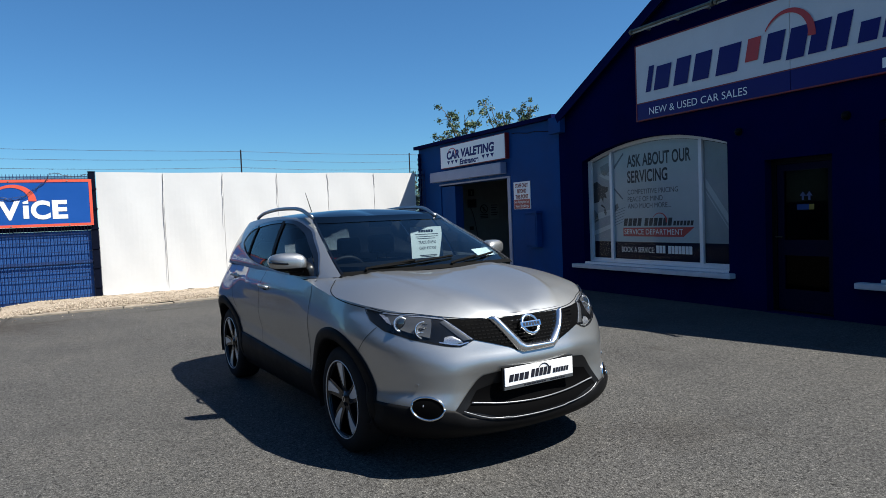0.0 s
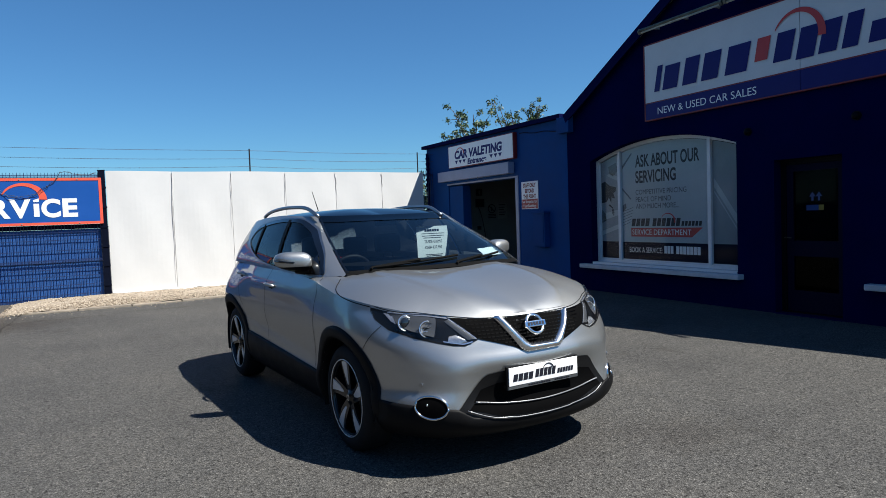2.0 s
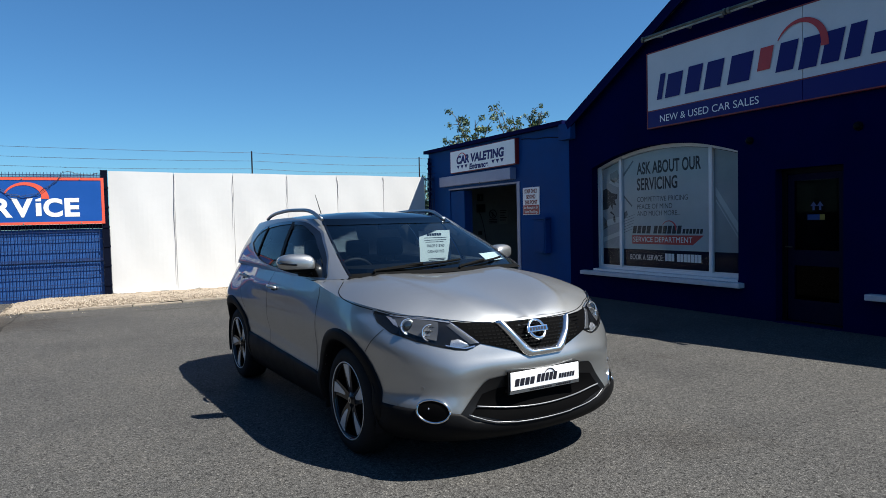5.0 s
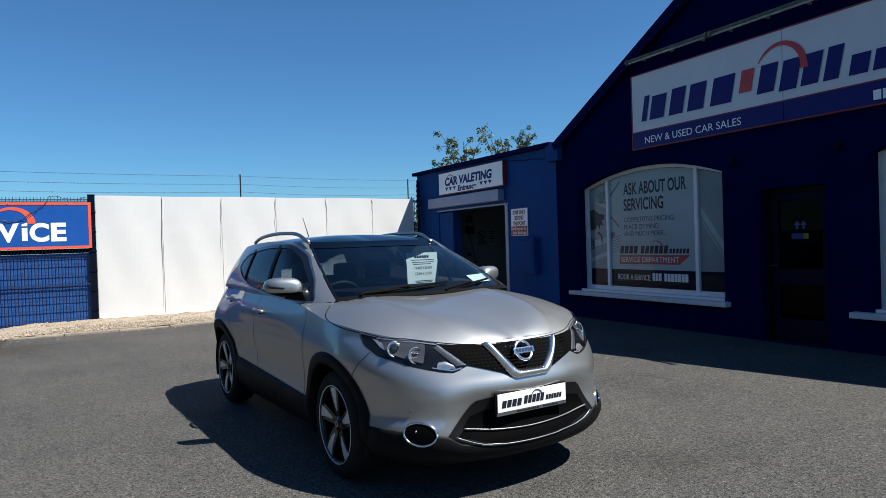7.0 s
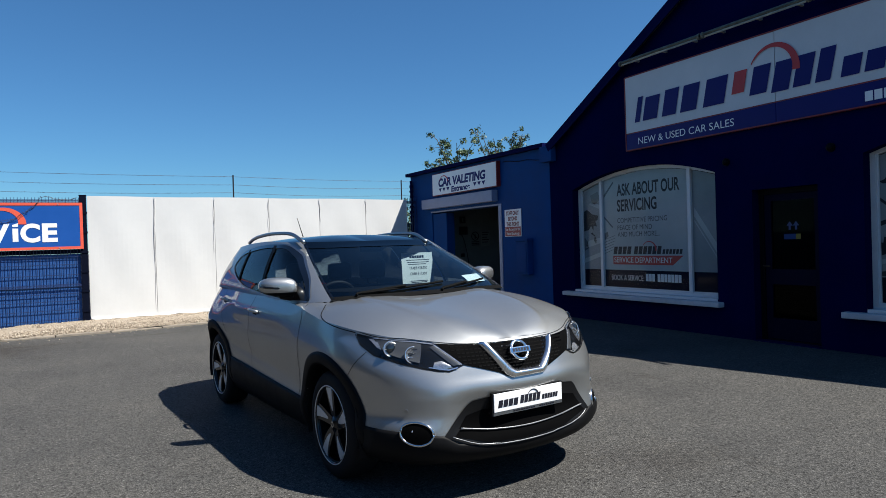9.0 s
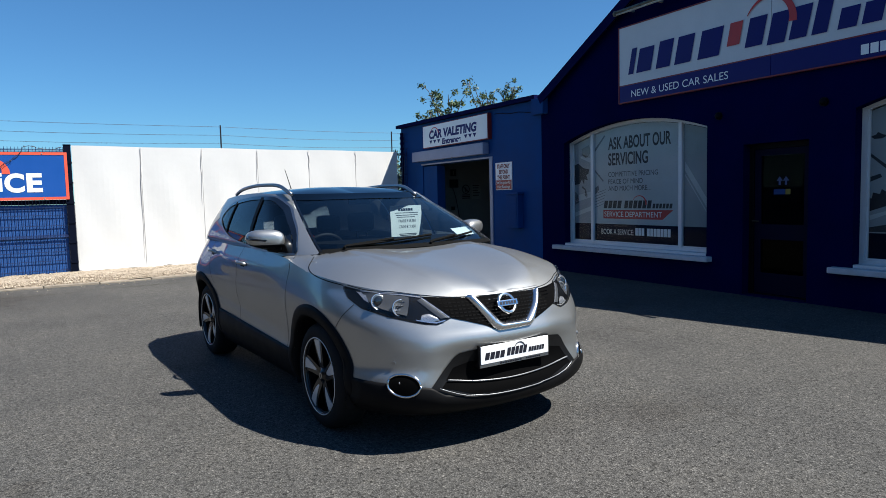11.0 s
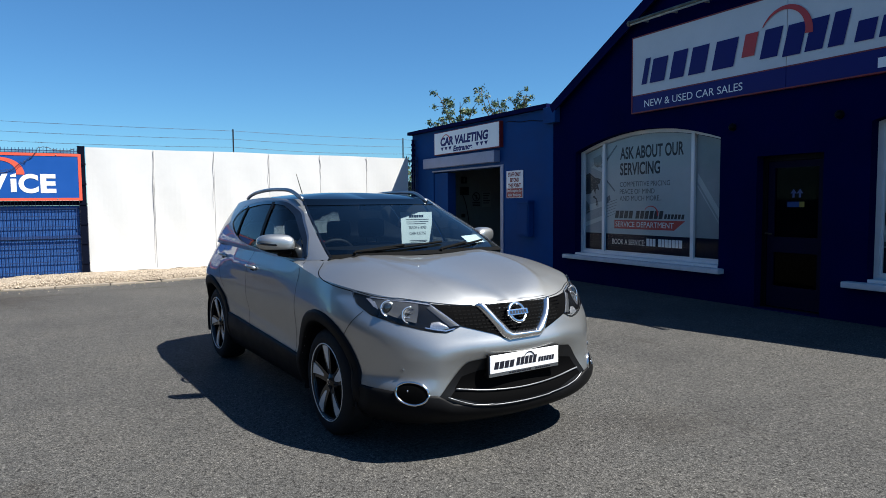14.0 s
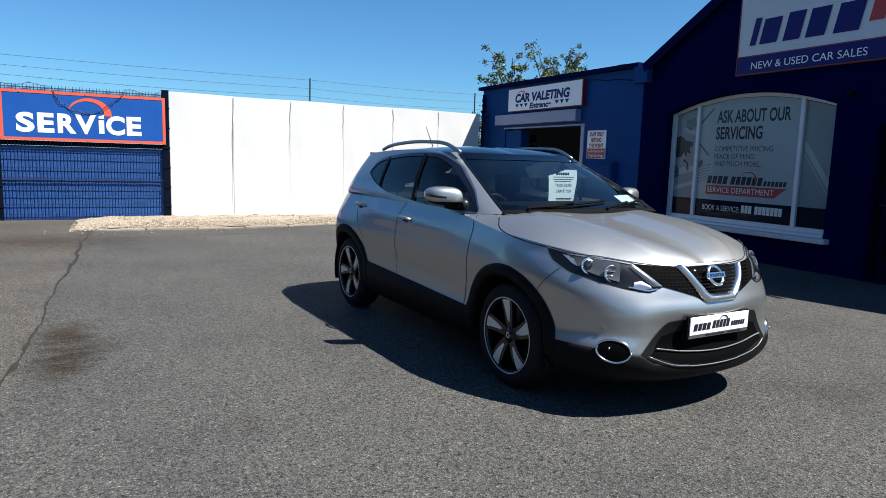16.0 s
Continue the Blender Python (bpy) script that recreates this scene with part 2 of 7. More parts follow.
M_LEAF = leaf_mat("leaves", (0.025, 0.05, 0.018), (0.085, 0.13, 0.045))
M_STONES = leaf_mat("gravel stones", (0.16, 0.12, 0.08), (0.46, 0.39, 0.30))


# ---- building helpers ----
def root_inverse(ob):
    m = Matrix.Identity(4)
    while ob:
        m = ob.matrix_basis @ m
        ob = ob.parent
    return m.inverted()


def part(name, bm, material, parent=None, label="", world=True, smooth=False, face=None):
    """Links a bmesh as one mesh object under a thing or a part. world: its vertices are in world metres."""
    me = bpy.data.meshes.new(name)
    if world and parent:
        bm.transform(root_inverse(parent))
    bmesh.ops.recalc_face_normals(bm, faces=bm.faces)
    if face and sum((f.normal.dot(Vector(face)) * f.calc_area() for f in bm.faces)) < 0:
        bmesh.ops.reverse_faces(bm, faces=bm.faces)
    bm.to_mesh(me)
    bm.free()
    me.materials.append(material)
    if smooth:
        me.shade_smooth()
    ob = new(name, me)
    ob.parent = parent
    if label:
        ob["label"] = label
    return ob


def thing(name, at, label, category, group="", kind="", yaw=0.0):
    ob = new(name)
    ob.matrix_basis = pose(*at, 0, 0, yaw)
    return tagged(ob, label, category, group, kind)


def box(bm, x0, x1, y0, y1, z0, z1, bevel=0.0):
    r = bmesh.ops.create_cube(bm, size=1.0)
    vs = r["verts"]
    bmesh.ops.scale(bm, vec=(x1 - x0, y1 - y0, z1 - z0), verts=vs)
    bmesh.ops.translate(bm, vec=((x0 + x1) / 2, (y0 + y1) / 2, (z0 + z1) / 2), verts=vs)
    if bevel:
        es = list({e for v in vs for e in v.link_edges})
        bmesh.ops.bevel(bm, geom=es, offset=bevel, segments=2, affect="EDGES", profile=0.6)
    return bm


def boxes(*rows, bevel=0.0):
    bm = bmesh.new()
    for r in rows:
        box(bm, *r, bevel=bevel)
    return bm


def tube(bm, pts, radius, sides=8, taper=None):
    """A round bar through points; taper: the radius at the far end."""
    pts = [Vector(p) for p in pts]
    rings = []
    for i, p in enumerate(pts):
        d = (pts[min(i + 1, len(pts) - 1)] - pts[max(i - 1, 0)]).normalized()
        a = d.cross(Vector((0, 0, 1)) if abs(d.z) < 0.9 else Vector((1, 0, 0))).normalized()
        b = d.cross(a)
        r = radius if taper is None else radius + (taper - radius) * i / (len(pts) - 1)
        rings.append([bm.verts.new(p + a * (r * math.cos(k * math.tau / sides)) + b * (r * math.sin(k * math.tau / sides))) for k in range(sides)])
    for a, b in zip(rings, rings[1:]):
        for k in range(sides):
            bm.faces.new((a[k], a[(k + 1) % sides], b[(k + 1) % sides], b[k]))
    bm.faces.new(rings[0][::-1])
    bm.faces.new(rings[-1])
    return bm


def sheet(outline, holes, depth, place):
    """A plate with openings: outline and holes are lists of (u, v); place maps (u, v, d) to the world."""
    bm = bmesh.new()
    for loop in (outline, *holes):
        vs = [bm.verts.new((u, v, 0)) for u, v in loop]
        for a, b in zip(vs, vs[1:] + vs[:1]):
            bm.edges.new((a, b))
    bmesh.ops.triangle_fill(bm, use_beauty=True, use_dissolve=False, edges=bm.edges[:])
    if depth:
        r = bmesh.ops.extrude_face_region(bm, geom=bm.faces[:])
        for v in r["geom"]:
            if isinstance(v, bmesh.types.BMVert):
                v.co.z += depth
    for v in bm.verts:
        v.co = Vector(place(*v.co))
    return bm


def on_facade(x):
    """(u, v, d): u runs towards the camera's right along the facade (-y), v up, d out of the wall."""
    return lambda u, v, d: (x - d, -u, v)


def on_back(y):
    """(u, v, d): u along +x, v up, d out of the wall towards the yard."""
    return lambda u, v, d: (u, y - d, v)


def lettering(text, size, place, material, parent, u, v, align="LEFT", bold=0.0, shear=0.0, squeeze=1.0, label="", width=0.0, height=0.0, name="letter"):
    """Letters of the built-in font, each a flat mesh; place maps (u, v, d) to the world. width, height: fit to them."""
    cu = bpy.data.curves.new("letters", "FONT")
    cu.body, cu.size, cu.align_x, cu.shear, cu.offset = text, size, align, shear, bold
    cu.extrude = 0.0
    cu.resolution_u = 5
    ob = bpy.data.objects.new("letters", cu)
    scene.collection.objects.link(ob)
    bpy.context.view_layer.update()
    me = bpy.data.meshes.new_from_object(ob.evaluated_get(bpy.context.evaluated_depsgraph_get()))
    bm = bmesh.new()
    bm.from_mesh(me)
    bpy.data.objects.remove(ob)
    bpy.data.curves.remove(cu)
    bpy.data.meshes.remove(me)
    if width:
        xs = [w.co.x for w in bm.verts]
        k = width / (max(xs) - min(xs))
        o = min(xs)
        for w in bm.verts:
            w.co.x = (w.co.x - o) * k
    if height:
        k = height / max(w.co.y for w in bm.verts)
        for w in bm.verts:
            w.co.y *= k
    # every letter becomes a part of its own
    todo, islands = set(bm.verts), []
    while todo:
        stack, island = [todo.pop()], []
        while stack:
            w = stack.pop()
            island.append(w)
            for e in w.link_edges:
                o = e.other_vert(w)
                if o in todo:
                    todo.remove(o)
                    stack.append(o)
        islands.append((min(w.co.x for w in island), max(w.co.x for w in island), island))
    glyphs = []
    for lo, hi, island in sorted(islands, key=lambda g: g[0]):
        if glyphs and lo < glyphs[-1][0] - 0.35 * (hi - lo):
            glyphs[-1] = (max(hi, glyphs[-1][0]), glyphs[-1][1] + island)
        else:
            glyphs.append((hi, island))
    for _, island in glyphs:
        piece = bmesh.new()
        made = {w: piece.verts.new(place(u + w.co.x * squeeze, v + w.co.y, 0.0)) for w in island}
        for face in {f for w in island for f in w.link_faces}:
            piece.faces.new([made[w] for w in face.verts])
        part(name, piece, material, parent, label)
    bm.free()


def slabs(rows, place, thick=0.002):
    """Flat raised shapes: each row a list of (u, v) corners."""
    bm = bmesh.new()
    for loop in rows:
        a = [bm.verts.new(place(u, v, thick)) for u, v in loop]
        bm.faces.new(a)
    return bm


def rect(u0, u1, v0, v1, lean=0.0):
    return [(u0, v0), (u1, v0), (u1 + lean * (v1 - v0), v1), (u0 + lean * (v1 - v0), v1)]


def arc_band(uc, vc, r0, r1, a0, a1, sx=1.0, sy=1.0, n=18, taper=0.0):
    """A curved swoosh: a band between two arcs, thinning towards its start."""
    out, inn = [], []
    for i in range(n + 1):
        a = radians(a0 + (a1 - a0) * i / n)
        w = (r1 - r0) * (1 - taper * (1 - i / n))
        out.append((uc + sx * r1 * math.cos(a), vc + sy * r1 * math.sin(a)))
        inn.append((uc + sx * (r1 - w) * math.cos(a), vc + sy * (r1 - w) * math.sin(a)))
    return [[out[i], out[i + 1], inn[i + 1], inn[i]] for i in range(n)]


def word_shape(u0, u1, v0, v1, count, lean=0.2, gap=0.16):
    """A name drawn as leaning blocks of its colour, one for each sign of it."""
    w = (u1 - u0) / count
    return [rect(u0 + i * w, u0 + (i + 1 - gap) * w, v0, v1, lean) for i in range(count)]


def arch(u0, u1, v0, vs, rise, n=16):
    """A window outline with a flat segmental arch: springing at vs, crown at vs + rise."""
    top = [(u1 + (u0 - u1) * i / n, vs + rise * (1 - (2 * i / n - 1) ** 2)) for i in range(n + 1)]
    return [(u0, v0), (u1, v0)] + top

# for the added enclosure; dark so that it bounces little light
M_ENCLOSE = mat("added dark boarding", (0.022, 0.022, 0.02), 0.85, spec=0.15, var=0.3, scale=2)


# ---- ground ----
def axis(lo, hi, step, far):
    inner = [lo + step * i for i in range(int((hi - lo) / step) + 1)]
    return [-far, -far / 3, -far / 10, lo - 40, lo - 12] + inner + [hi + 12, hi + 40, far / 10, far / 3, far]


def joint_x(y):
    """The seam between two layings of asphalt."""
    return -1.446 + 0.0253 * y + 0.02 * math.sin(y * 1.7) + 0.012 * math.sin(y * 5.3)


def build_ground():
    xs, ys = axis(-8, 8, 1.0, 2500), axis(-8, 18, 1.0, 2500)
    bm = bmesh.new()
    g = [[bm.verts.new((x, y, 0.0)) for y in ys] for x in xs]
    for i in range(len(xs) - 1):
        for j in range(len(ys) - 1):
            bm.faces.new((g[i][j], g[i + 1][j], g[i + 1][j + 1], g[i][j + 1]))
    ob = part("ground", bm, M_ASPHALT)
    tagged(ob, "worn grey asphalt forecourt with pale chippings and faint stains", "ground", kind="structure")
    # tar joint between two layings
    rng = random.Random(3)
    bm = bmesh.new()
    left, right = [], []
    for i in range(140):
        y = 0.2 + i * 0.085
        x = joint_x(y) + rng.uniform(-0.008, 0.008)
        w = max(0.006, 0.014 + 0.007 * math.sin(y * 0.9) + rng.uniform(-0.009, 0.011))
        left.append(bm.verts.new((x - w, y, 0.004)))
        right.append(bm.verts.new((x + w, y, 0.004)))
    for i in range(139):
        bm.faces.new((left[i], right[i], right[i + 1], left[i + 1]))
    tagged(part("tar_joint", bm, M_TAR), "black tar joint sealed across the asphalt", "tar joint", kind="structure")


def kerb_y(x):
    return min(14.0, 11.98 + 0.045 * (min(x, 3.6) - 0.1) ** 2 + 0.3 * max(0.0, x - 3.6))


def build_gravel():
    bed = bmesh.new()
    n, m = 46, 8
    rng = random.Random(5)
    g = []
    x0, x1, yw = -1.40, 8.0, 14.30
    for i in range(n + 1):
        x = x0 + (x1 - x0) * i / n
        row = []
        ya, yb = kerb_y(x) + 0.08, yw
        for j in range(m + 1):
            f = j / m
            z = 0.030 + 0.03 * min(1, f * 2) + rng.uniform(-0.012, 0.012)
            z *= min(1.0, 0.15 + (x - x0) / 0.5)
            row.append(bed.verts.new((x, ya + (yb - ya) * f, z)))
        g.append(row)
    for i in range(n):
        for j in range(m):
            bed.faces.new((g[i][j], g[i + 1][j], g[i + 1][j + 1], g[i][j + 1]))
    ob = part("gravel_bed", bed, M_GRAVEL, smooth=True)
    tagged(ob, "bed of pale cream gravel along the foot of the wall", "gravel", kind="stuff")
    bm = bmesh.new()
    ico = [Vector(v) for v in ((1, 0, 0), (-1, 0, 0), (0, 1, 0), (0, -1, 0), (0, 0, 1), (0, 0, -1))]
    tri = ((0, 2, 4), (2, 1, 4), (1, 3, 4), (3, 0, 4), (2, 0, 5), (1, 2, 5), (3, 1, 5), (0, 3, 5))
    for k in range(11000):
        x = rng.uniform(x0 - 0.07, 7.9)
        y = rng.uniform(kerb_y(x) + 0.02, yw)
        if x < -1.0 and rng.random() < 0.3:
            y = kerb_y(x) + rng.uniform(-0.2, 0.5)
        s = rng.uniform(0.008, 0.021)
        c = Vector((x, y, 0.058 * min(1.0, 0.1 + max(0.0, x - x0) / 0.6)))
        turn = Euler((rng.uniform(0, 3), rng.uniform(0, 3), rng.uniform(0, 3))).to_matrix()
        vs = [bm.verts.new(c + turn @ Vector((v.x * s * rng.uniform(0.8, 1.5), v.y * s, v.z * s * 0.8))) for v in ico]
        for f in tri:
            bm.faces.new([vs[q] for q in f])
    # a few strays kicked out over the asphalt
    for k in range(60):
        x = rng.uniform(-2.1, 2.5)
        c = Vector((x, kerb_y(x) - 0.05 - abs(rng.gauss(0, 0.25)), 0.006))
        s = rng.uniform(0.006, 0.013)
        turn = Euler((rng.uniform(0, 3), rng.uniform(0, 3), rng.uniform(0, 3))).to_matrix()
        vs = [bm.verts.new(c + turn @ (v * s)) for v in ico]
        for f in tri:
            bm.faces.new([vs[q] for q in f])
    tagged(part("gravel_stones", bm, M_STONES), "loose cream and tan gravel stones", "gravel", kind="stuff")
    kerb = thing("kerb", (-1.0, kerb_y(-1.0), 0), "low edging of weathered concrete kerb stones before the gravel", "kerb", kind="structure")
    x = -1.12
    rng = random.Random(8)
    while x < 7.3:
        ln = 0.9
        a = math.atan2(kerb_y(x + 0.9) - kerb_y(x), 0.9)
        bm = bmesh.new()
        box(bm, 0.008, ln - 0.008, -0.05, 0.05, -0.1, 0.034 + rng.uniform(-0.010, 0.006), bevel=0.012)
        bm.transform(Matrix.Translation((x, kerb_y(x) + 0.02, 0.0)) @ Matrix.Rotation(a, 4, "Z"))
        part("kerb_stone", bm, M_KERB, kerb)
        x += ln * math.cos(a)


# ---- back boundary ----
WALL_Y = 14.33


def build_white_wall():
    root = thing("wall_back", (4.2, WALL_Y, 0), "bright white sheeted hoarding with vertical folds at its panel joints", "wall", kind="structure")
    part("backing", boxes((0.42, 8.0, WALL_Y + 0.03, WALL_Y + 0.13, -0.1, 2.66)), M_WHITE, root, "rigid boarding behind the sheeting")
    edges = [0.385, 1.725, 3.02, 4.30, 5.57, 6.82, 8.02]
    rng = random.Random(11)
    for k, (a, b) in enumerate(zip(edges, edges[1:])):
        bm = bmesh.new()
        n, m = 14, 20
        g = []
        for i in range(n + 1):
            f = i / n
            x = a + 0.004 + (b - a - 0.008) * f
            row = []
            top = 2.735 - 0.007 * (x - 0.4) + 0.006 * math.sin(2.3 * x)
            for j in range(m + 1):
                h = j / m
                bow = 0.008 * math.sin(math.pi * f) + 0.0055 * math.sin(9 * f + 5 * h + k) * h * (1 - h) * 4
                row.append(bm.verts.new((x + 0.012 * math.sin(3 * h + k * 2) * (1 if 0 < i < n else 0), WALL_Y - bow, 0.04 + (top - 0.04) * h + (0.012 * math.sin(f * 7 + k) if j == 0 else 0))))
            g.append(row)
        for i in range(n):
            for j in range(m):
                bm.faces.new((g[i][j], g[i + 1][j], g[i + 1][j + 1], g[i][j + 1]))
        geo = bmesh.ops.extrude_face_region(bm, geom=bm.faces[:])
        for v in geo["geom"]:
            if isinstance(v, bmesh.types.BMVert):
                v.co.y += 0.025
        part("panel", bm, M_WHITE, root, smooth=False)
        if k:
            # loose fold hanging at the joint: an open crease, widest under its top
            bm = bmesh.new()
            drop = (2.50, 1.25, 0.80, 0.55, 0.35)[k - 1]
            ztop = 2.70 - 0.007 * (a - 0.4)
            lean = (-0.02, -0.03, -0.03, 0.015, 0.01)[k - 1]
            pts = [(a + 0.009 * math.sin(i * 0.9 + k) + lean * math.sin(1.9 * i / 12), WALL_Y - 0.012, ztop - drop * i / 12) for i in range(13)]
            tube(bm, pts, 0.010 if k < 2 else 0.0065, 6, 0.002)
            part("fold", bm, M_FOLD, root, "dark creased fold in the sheeting")
    # skirt where the sheet meets the gravel
    bm = bmesh.new()
    pts = [(0.4 + 7.6 * i / 60, WALL_Y - 0.03 + 0.01 * rng.uniform(-1, 1), 0.065 + 0.02 * (i % 7 == 0) + rng.uniform(-0.012, 0.012)) for i in range(61)]
    tube(bm, pts, 0.028, 6)
    part("hem", bm, M_WHITE, root, "crumpled lower hem of the sheeting")


def mesh_panel(bm, x0, x1, y, z0, z1, step=0.0615):
    n = int((x1 - x0) / step)
    w = 0.0046
    for i in range(n + 1):
        x = x0 + (x1 - x0) * i / n
        box(bm, x - w, x + w, y - w, y + w, z0, z1)
    # single wires, with a stiffening fold of close wires at three heights
    for z in (0.12, 0.32, 0.51, 0.66, 1.06, 1.28, 1.44, 1.64, 1.86, 2.08, 2.30, 2.48):
        box(bm, x0, x1, y - w - 0.006, y + w - 0.006, z - w * 1.2, z + w * 1.2)
    for zf in (0.015, 0.83, 2.62):
        for dz, dy in ((-0.03, 0.0), (-0.012, 0.02), (0.012, 0.02), (0.03, 0.0)):
            box(bm, x0, x1, y - w - 0.006 - dy, y + w - 0.006 - dy, zf + dz - w * 1.3, zf + dz + w * 1.3)


def build_fence():
    rng = random.Random(21)
    y = WALL_Y - 0.02
    for k, (a, b) in enumerate(((-2.72, 0.235), (-5.8, -2.78), (-8.9, -5.86))):
        f = thing("mesh_fence_panel", ((a + b) / 2, y, 0), "dark blue welded mesh fence panel backed with blue woven sheeting", "fence", "fence panels")
        bm = bmesh.new()
        mesh_panel(bm, a, b, y - 0.03, -0.02, 2.70)
        part("wire_mesh", bm, M_MESH, f, "welded dark blue wire mesh with stiffening folds")
        bk = bmesh.new()
        grid = [[bk.verts.new((a + (b - a) * i / 30, y + 0.0 + 0.0025 * math.sin(i * 1.1 + k) * math.sin(j * 0.9) + rng.uniform(-0.001, 0.001), -0.08 + 1.58 * j / 16)) for j in range(17)] for i in range(31)]
        for i in range(30):
            for j in range(16):
                bk.faces.new((grid[i][j], grid[i + 1][j], grid[i + 1][j + 1], grid[i][j + 1]))
        part("sheeting", bk, M_BACKING, f, "blue woven sheeting tied behind the mesh", smooth=True)
        if k == 0:
            part("rail", boxes((a, b, y - 0.02, y + 0.04, 1.505, 1.60)), M_POST, f)
    f = thing("mesh_fence_panel", (8.2, y + 0.2, 0), "narrow dark welded mesh fence panel between hoarding and workshop", "fence", "fence panels")
    bm = bmesh.new()
    mesh_panel(bm, 8.0, 8.39, y + 0.2, 0.0, 2.74)
    part("wire_mesh", bm, M_MESH, f, "welded dark wire mesh")
    for x, w, h in ((0.308, 0.135, 2.735), (-2.75, 0.06, 2.70), (-5.83, 0.06, 2.70)):
        p = thing("fence_post", (x, y, 0), "square black steel fence post with clips", "post", "fence posts")
        part("shaft", boxes((x - w / 2, x + w / 2, y - 0.07, y + 0.05, -0.1, h), bevel=0.006), M_POST, p)
        part("cap", boxes((x - w / 2 - 0.006, x + w / 2 + 0.006, y - 0.076, y + 0.056, h, h + 0.02), bevel=0.006), M_POST, p)
        for i in range(6):
            z = 0.25 + i * 0.42
            part("clip", boxes((x - w / 2 - 0.012, x + w / 2 + 0.012, y - 0.082, y - 0.07, z, z + 0.04), bevel=0.003), M_POST, p)
    # thin extension posts and strand wires over the boundary
    tops = ((-8.9, 3.28), (-5.9, 3.28), (-2.9, 3.30), (3.50, 3.265), (7.93, 3.225), (12.0, 3.2))
    for x, h in tops:
        p = thing("wire_post", (x, y + 0.14, 0), "thin dark steel extension post carrying strand wires", "post", "wire posts")
        bm = bmesh.new()
        tube(bm, [(x - 0.01, y + 0.14, -0.05), (x + 0.0, y + 0.14, h)], 0.017, 8)
        part("rod", bm, M_BLACK, p)
    for k, dz in enumerate((-0.04, -0.235, -0.42)):
        w = thing("strand_wire", (0, y + 0.10, 3.2 + dz), "thin slack strand of barbed wire", "wire", "strand wires")
        bm = bmesh.new()
        pts = []
        for (xa, za), (xb, zb) in zip(tops, tops[1:]):
            for i in range(12):
                f = i / 12
                pts.append((xa + (xb - xa) * f, y + 0.13, za + (zb - za) * f + dz - 0.035 * math.sin(math.pi * f) * (0.6 + 0.4 * k)))
        tube(bm, pts, 0.0034, 5)
        for i in range(260):
            x = rng.uniform(-8.5, 10)
            q = min(pts, key=lambda p: abs(p[0] - x))
            tube(bm, [(x - 0.006, q[1], q[2] - 0.012), (x + 0.006, q[1], q[2] + 0.012)], 0.002, 3)
        part("strand", bm, M_RUST, w)
    # tangle hanging over the sign
    w = thing("barbed_wire_tangle", (-1.2, y - 0.1, 2.6), "loose tangle of rusty barbed wire drooping over the sign", "wire")
    keys = ((-2.70, 2.69), (-2.42, 2.67), (-2.29, 2.69), (-2.17, 2.73), (-2.04, 2.70), (-1.78, 2.66), (-1.74, 2.53), (-1.65, 2.36), (-1.50, 2.29), (-1.38, 2.21), (-1.15, 2.18), (-0.92, 2.26), (-0.70, 2.41), (-0.55, 2.54), (-0.46, 2.70), (-0.31, 2.71), (-0.20, 2.66), (0.05, 2.64), (0.24, 2.70))
    bm = bmesh.new()
    for turn in (1, -1):
        pts = []
        for i, ((xa, za), (xb, zb)) in enumerate(zip(keys, keys[1:])):
            for s in range(6):
                f = s / 6
                low = max(0.0, min(1.0, (2.6 - za - (zb - za) * f) / 0.25))
                wob = turn * (0.004 + 0.022 * low) * math.sin(2.6 * (i + f) + turn * 0.4)
                pts.append((xa + (xb - xa) * f, y - 0.120 - 0.006 * turn, za + (zb - za) * f + wob + 0.006 * math.sin(9 * f + i * 2)))
        tube(bm, pts, 0.0036, 5)
        for p in pts[::3]:
            a = Vector((rng.uniform(-1, 1), -0.3, rng.uniform(-1, 1))).normalized() * 0.024
            tube(bm, [Vector(p) - a, Vector(p) + a], 0.0025, 3)
    part("strand", bm, M_RUST, w)


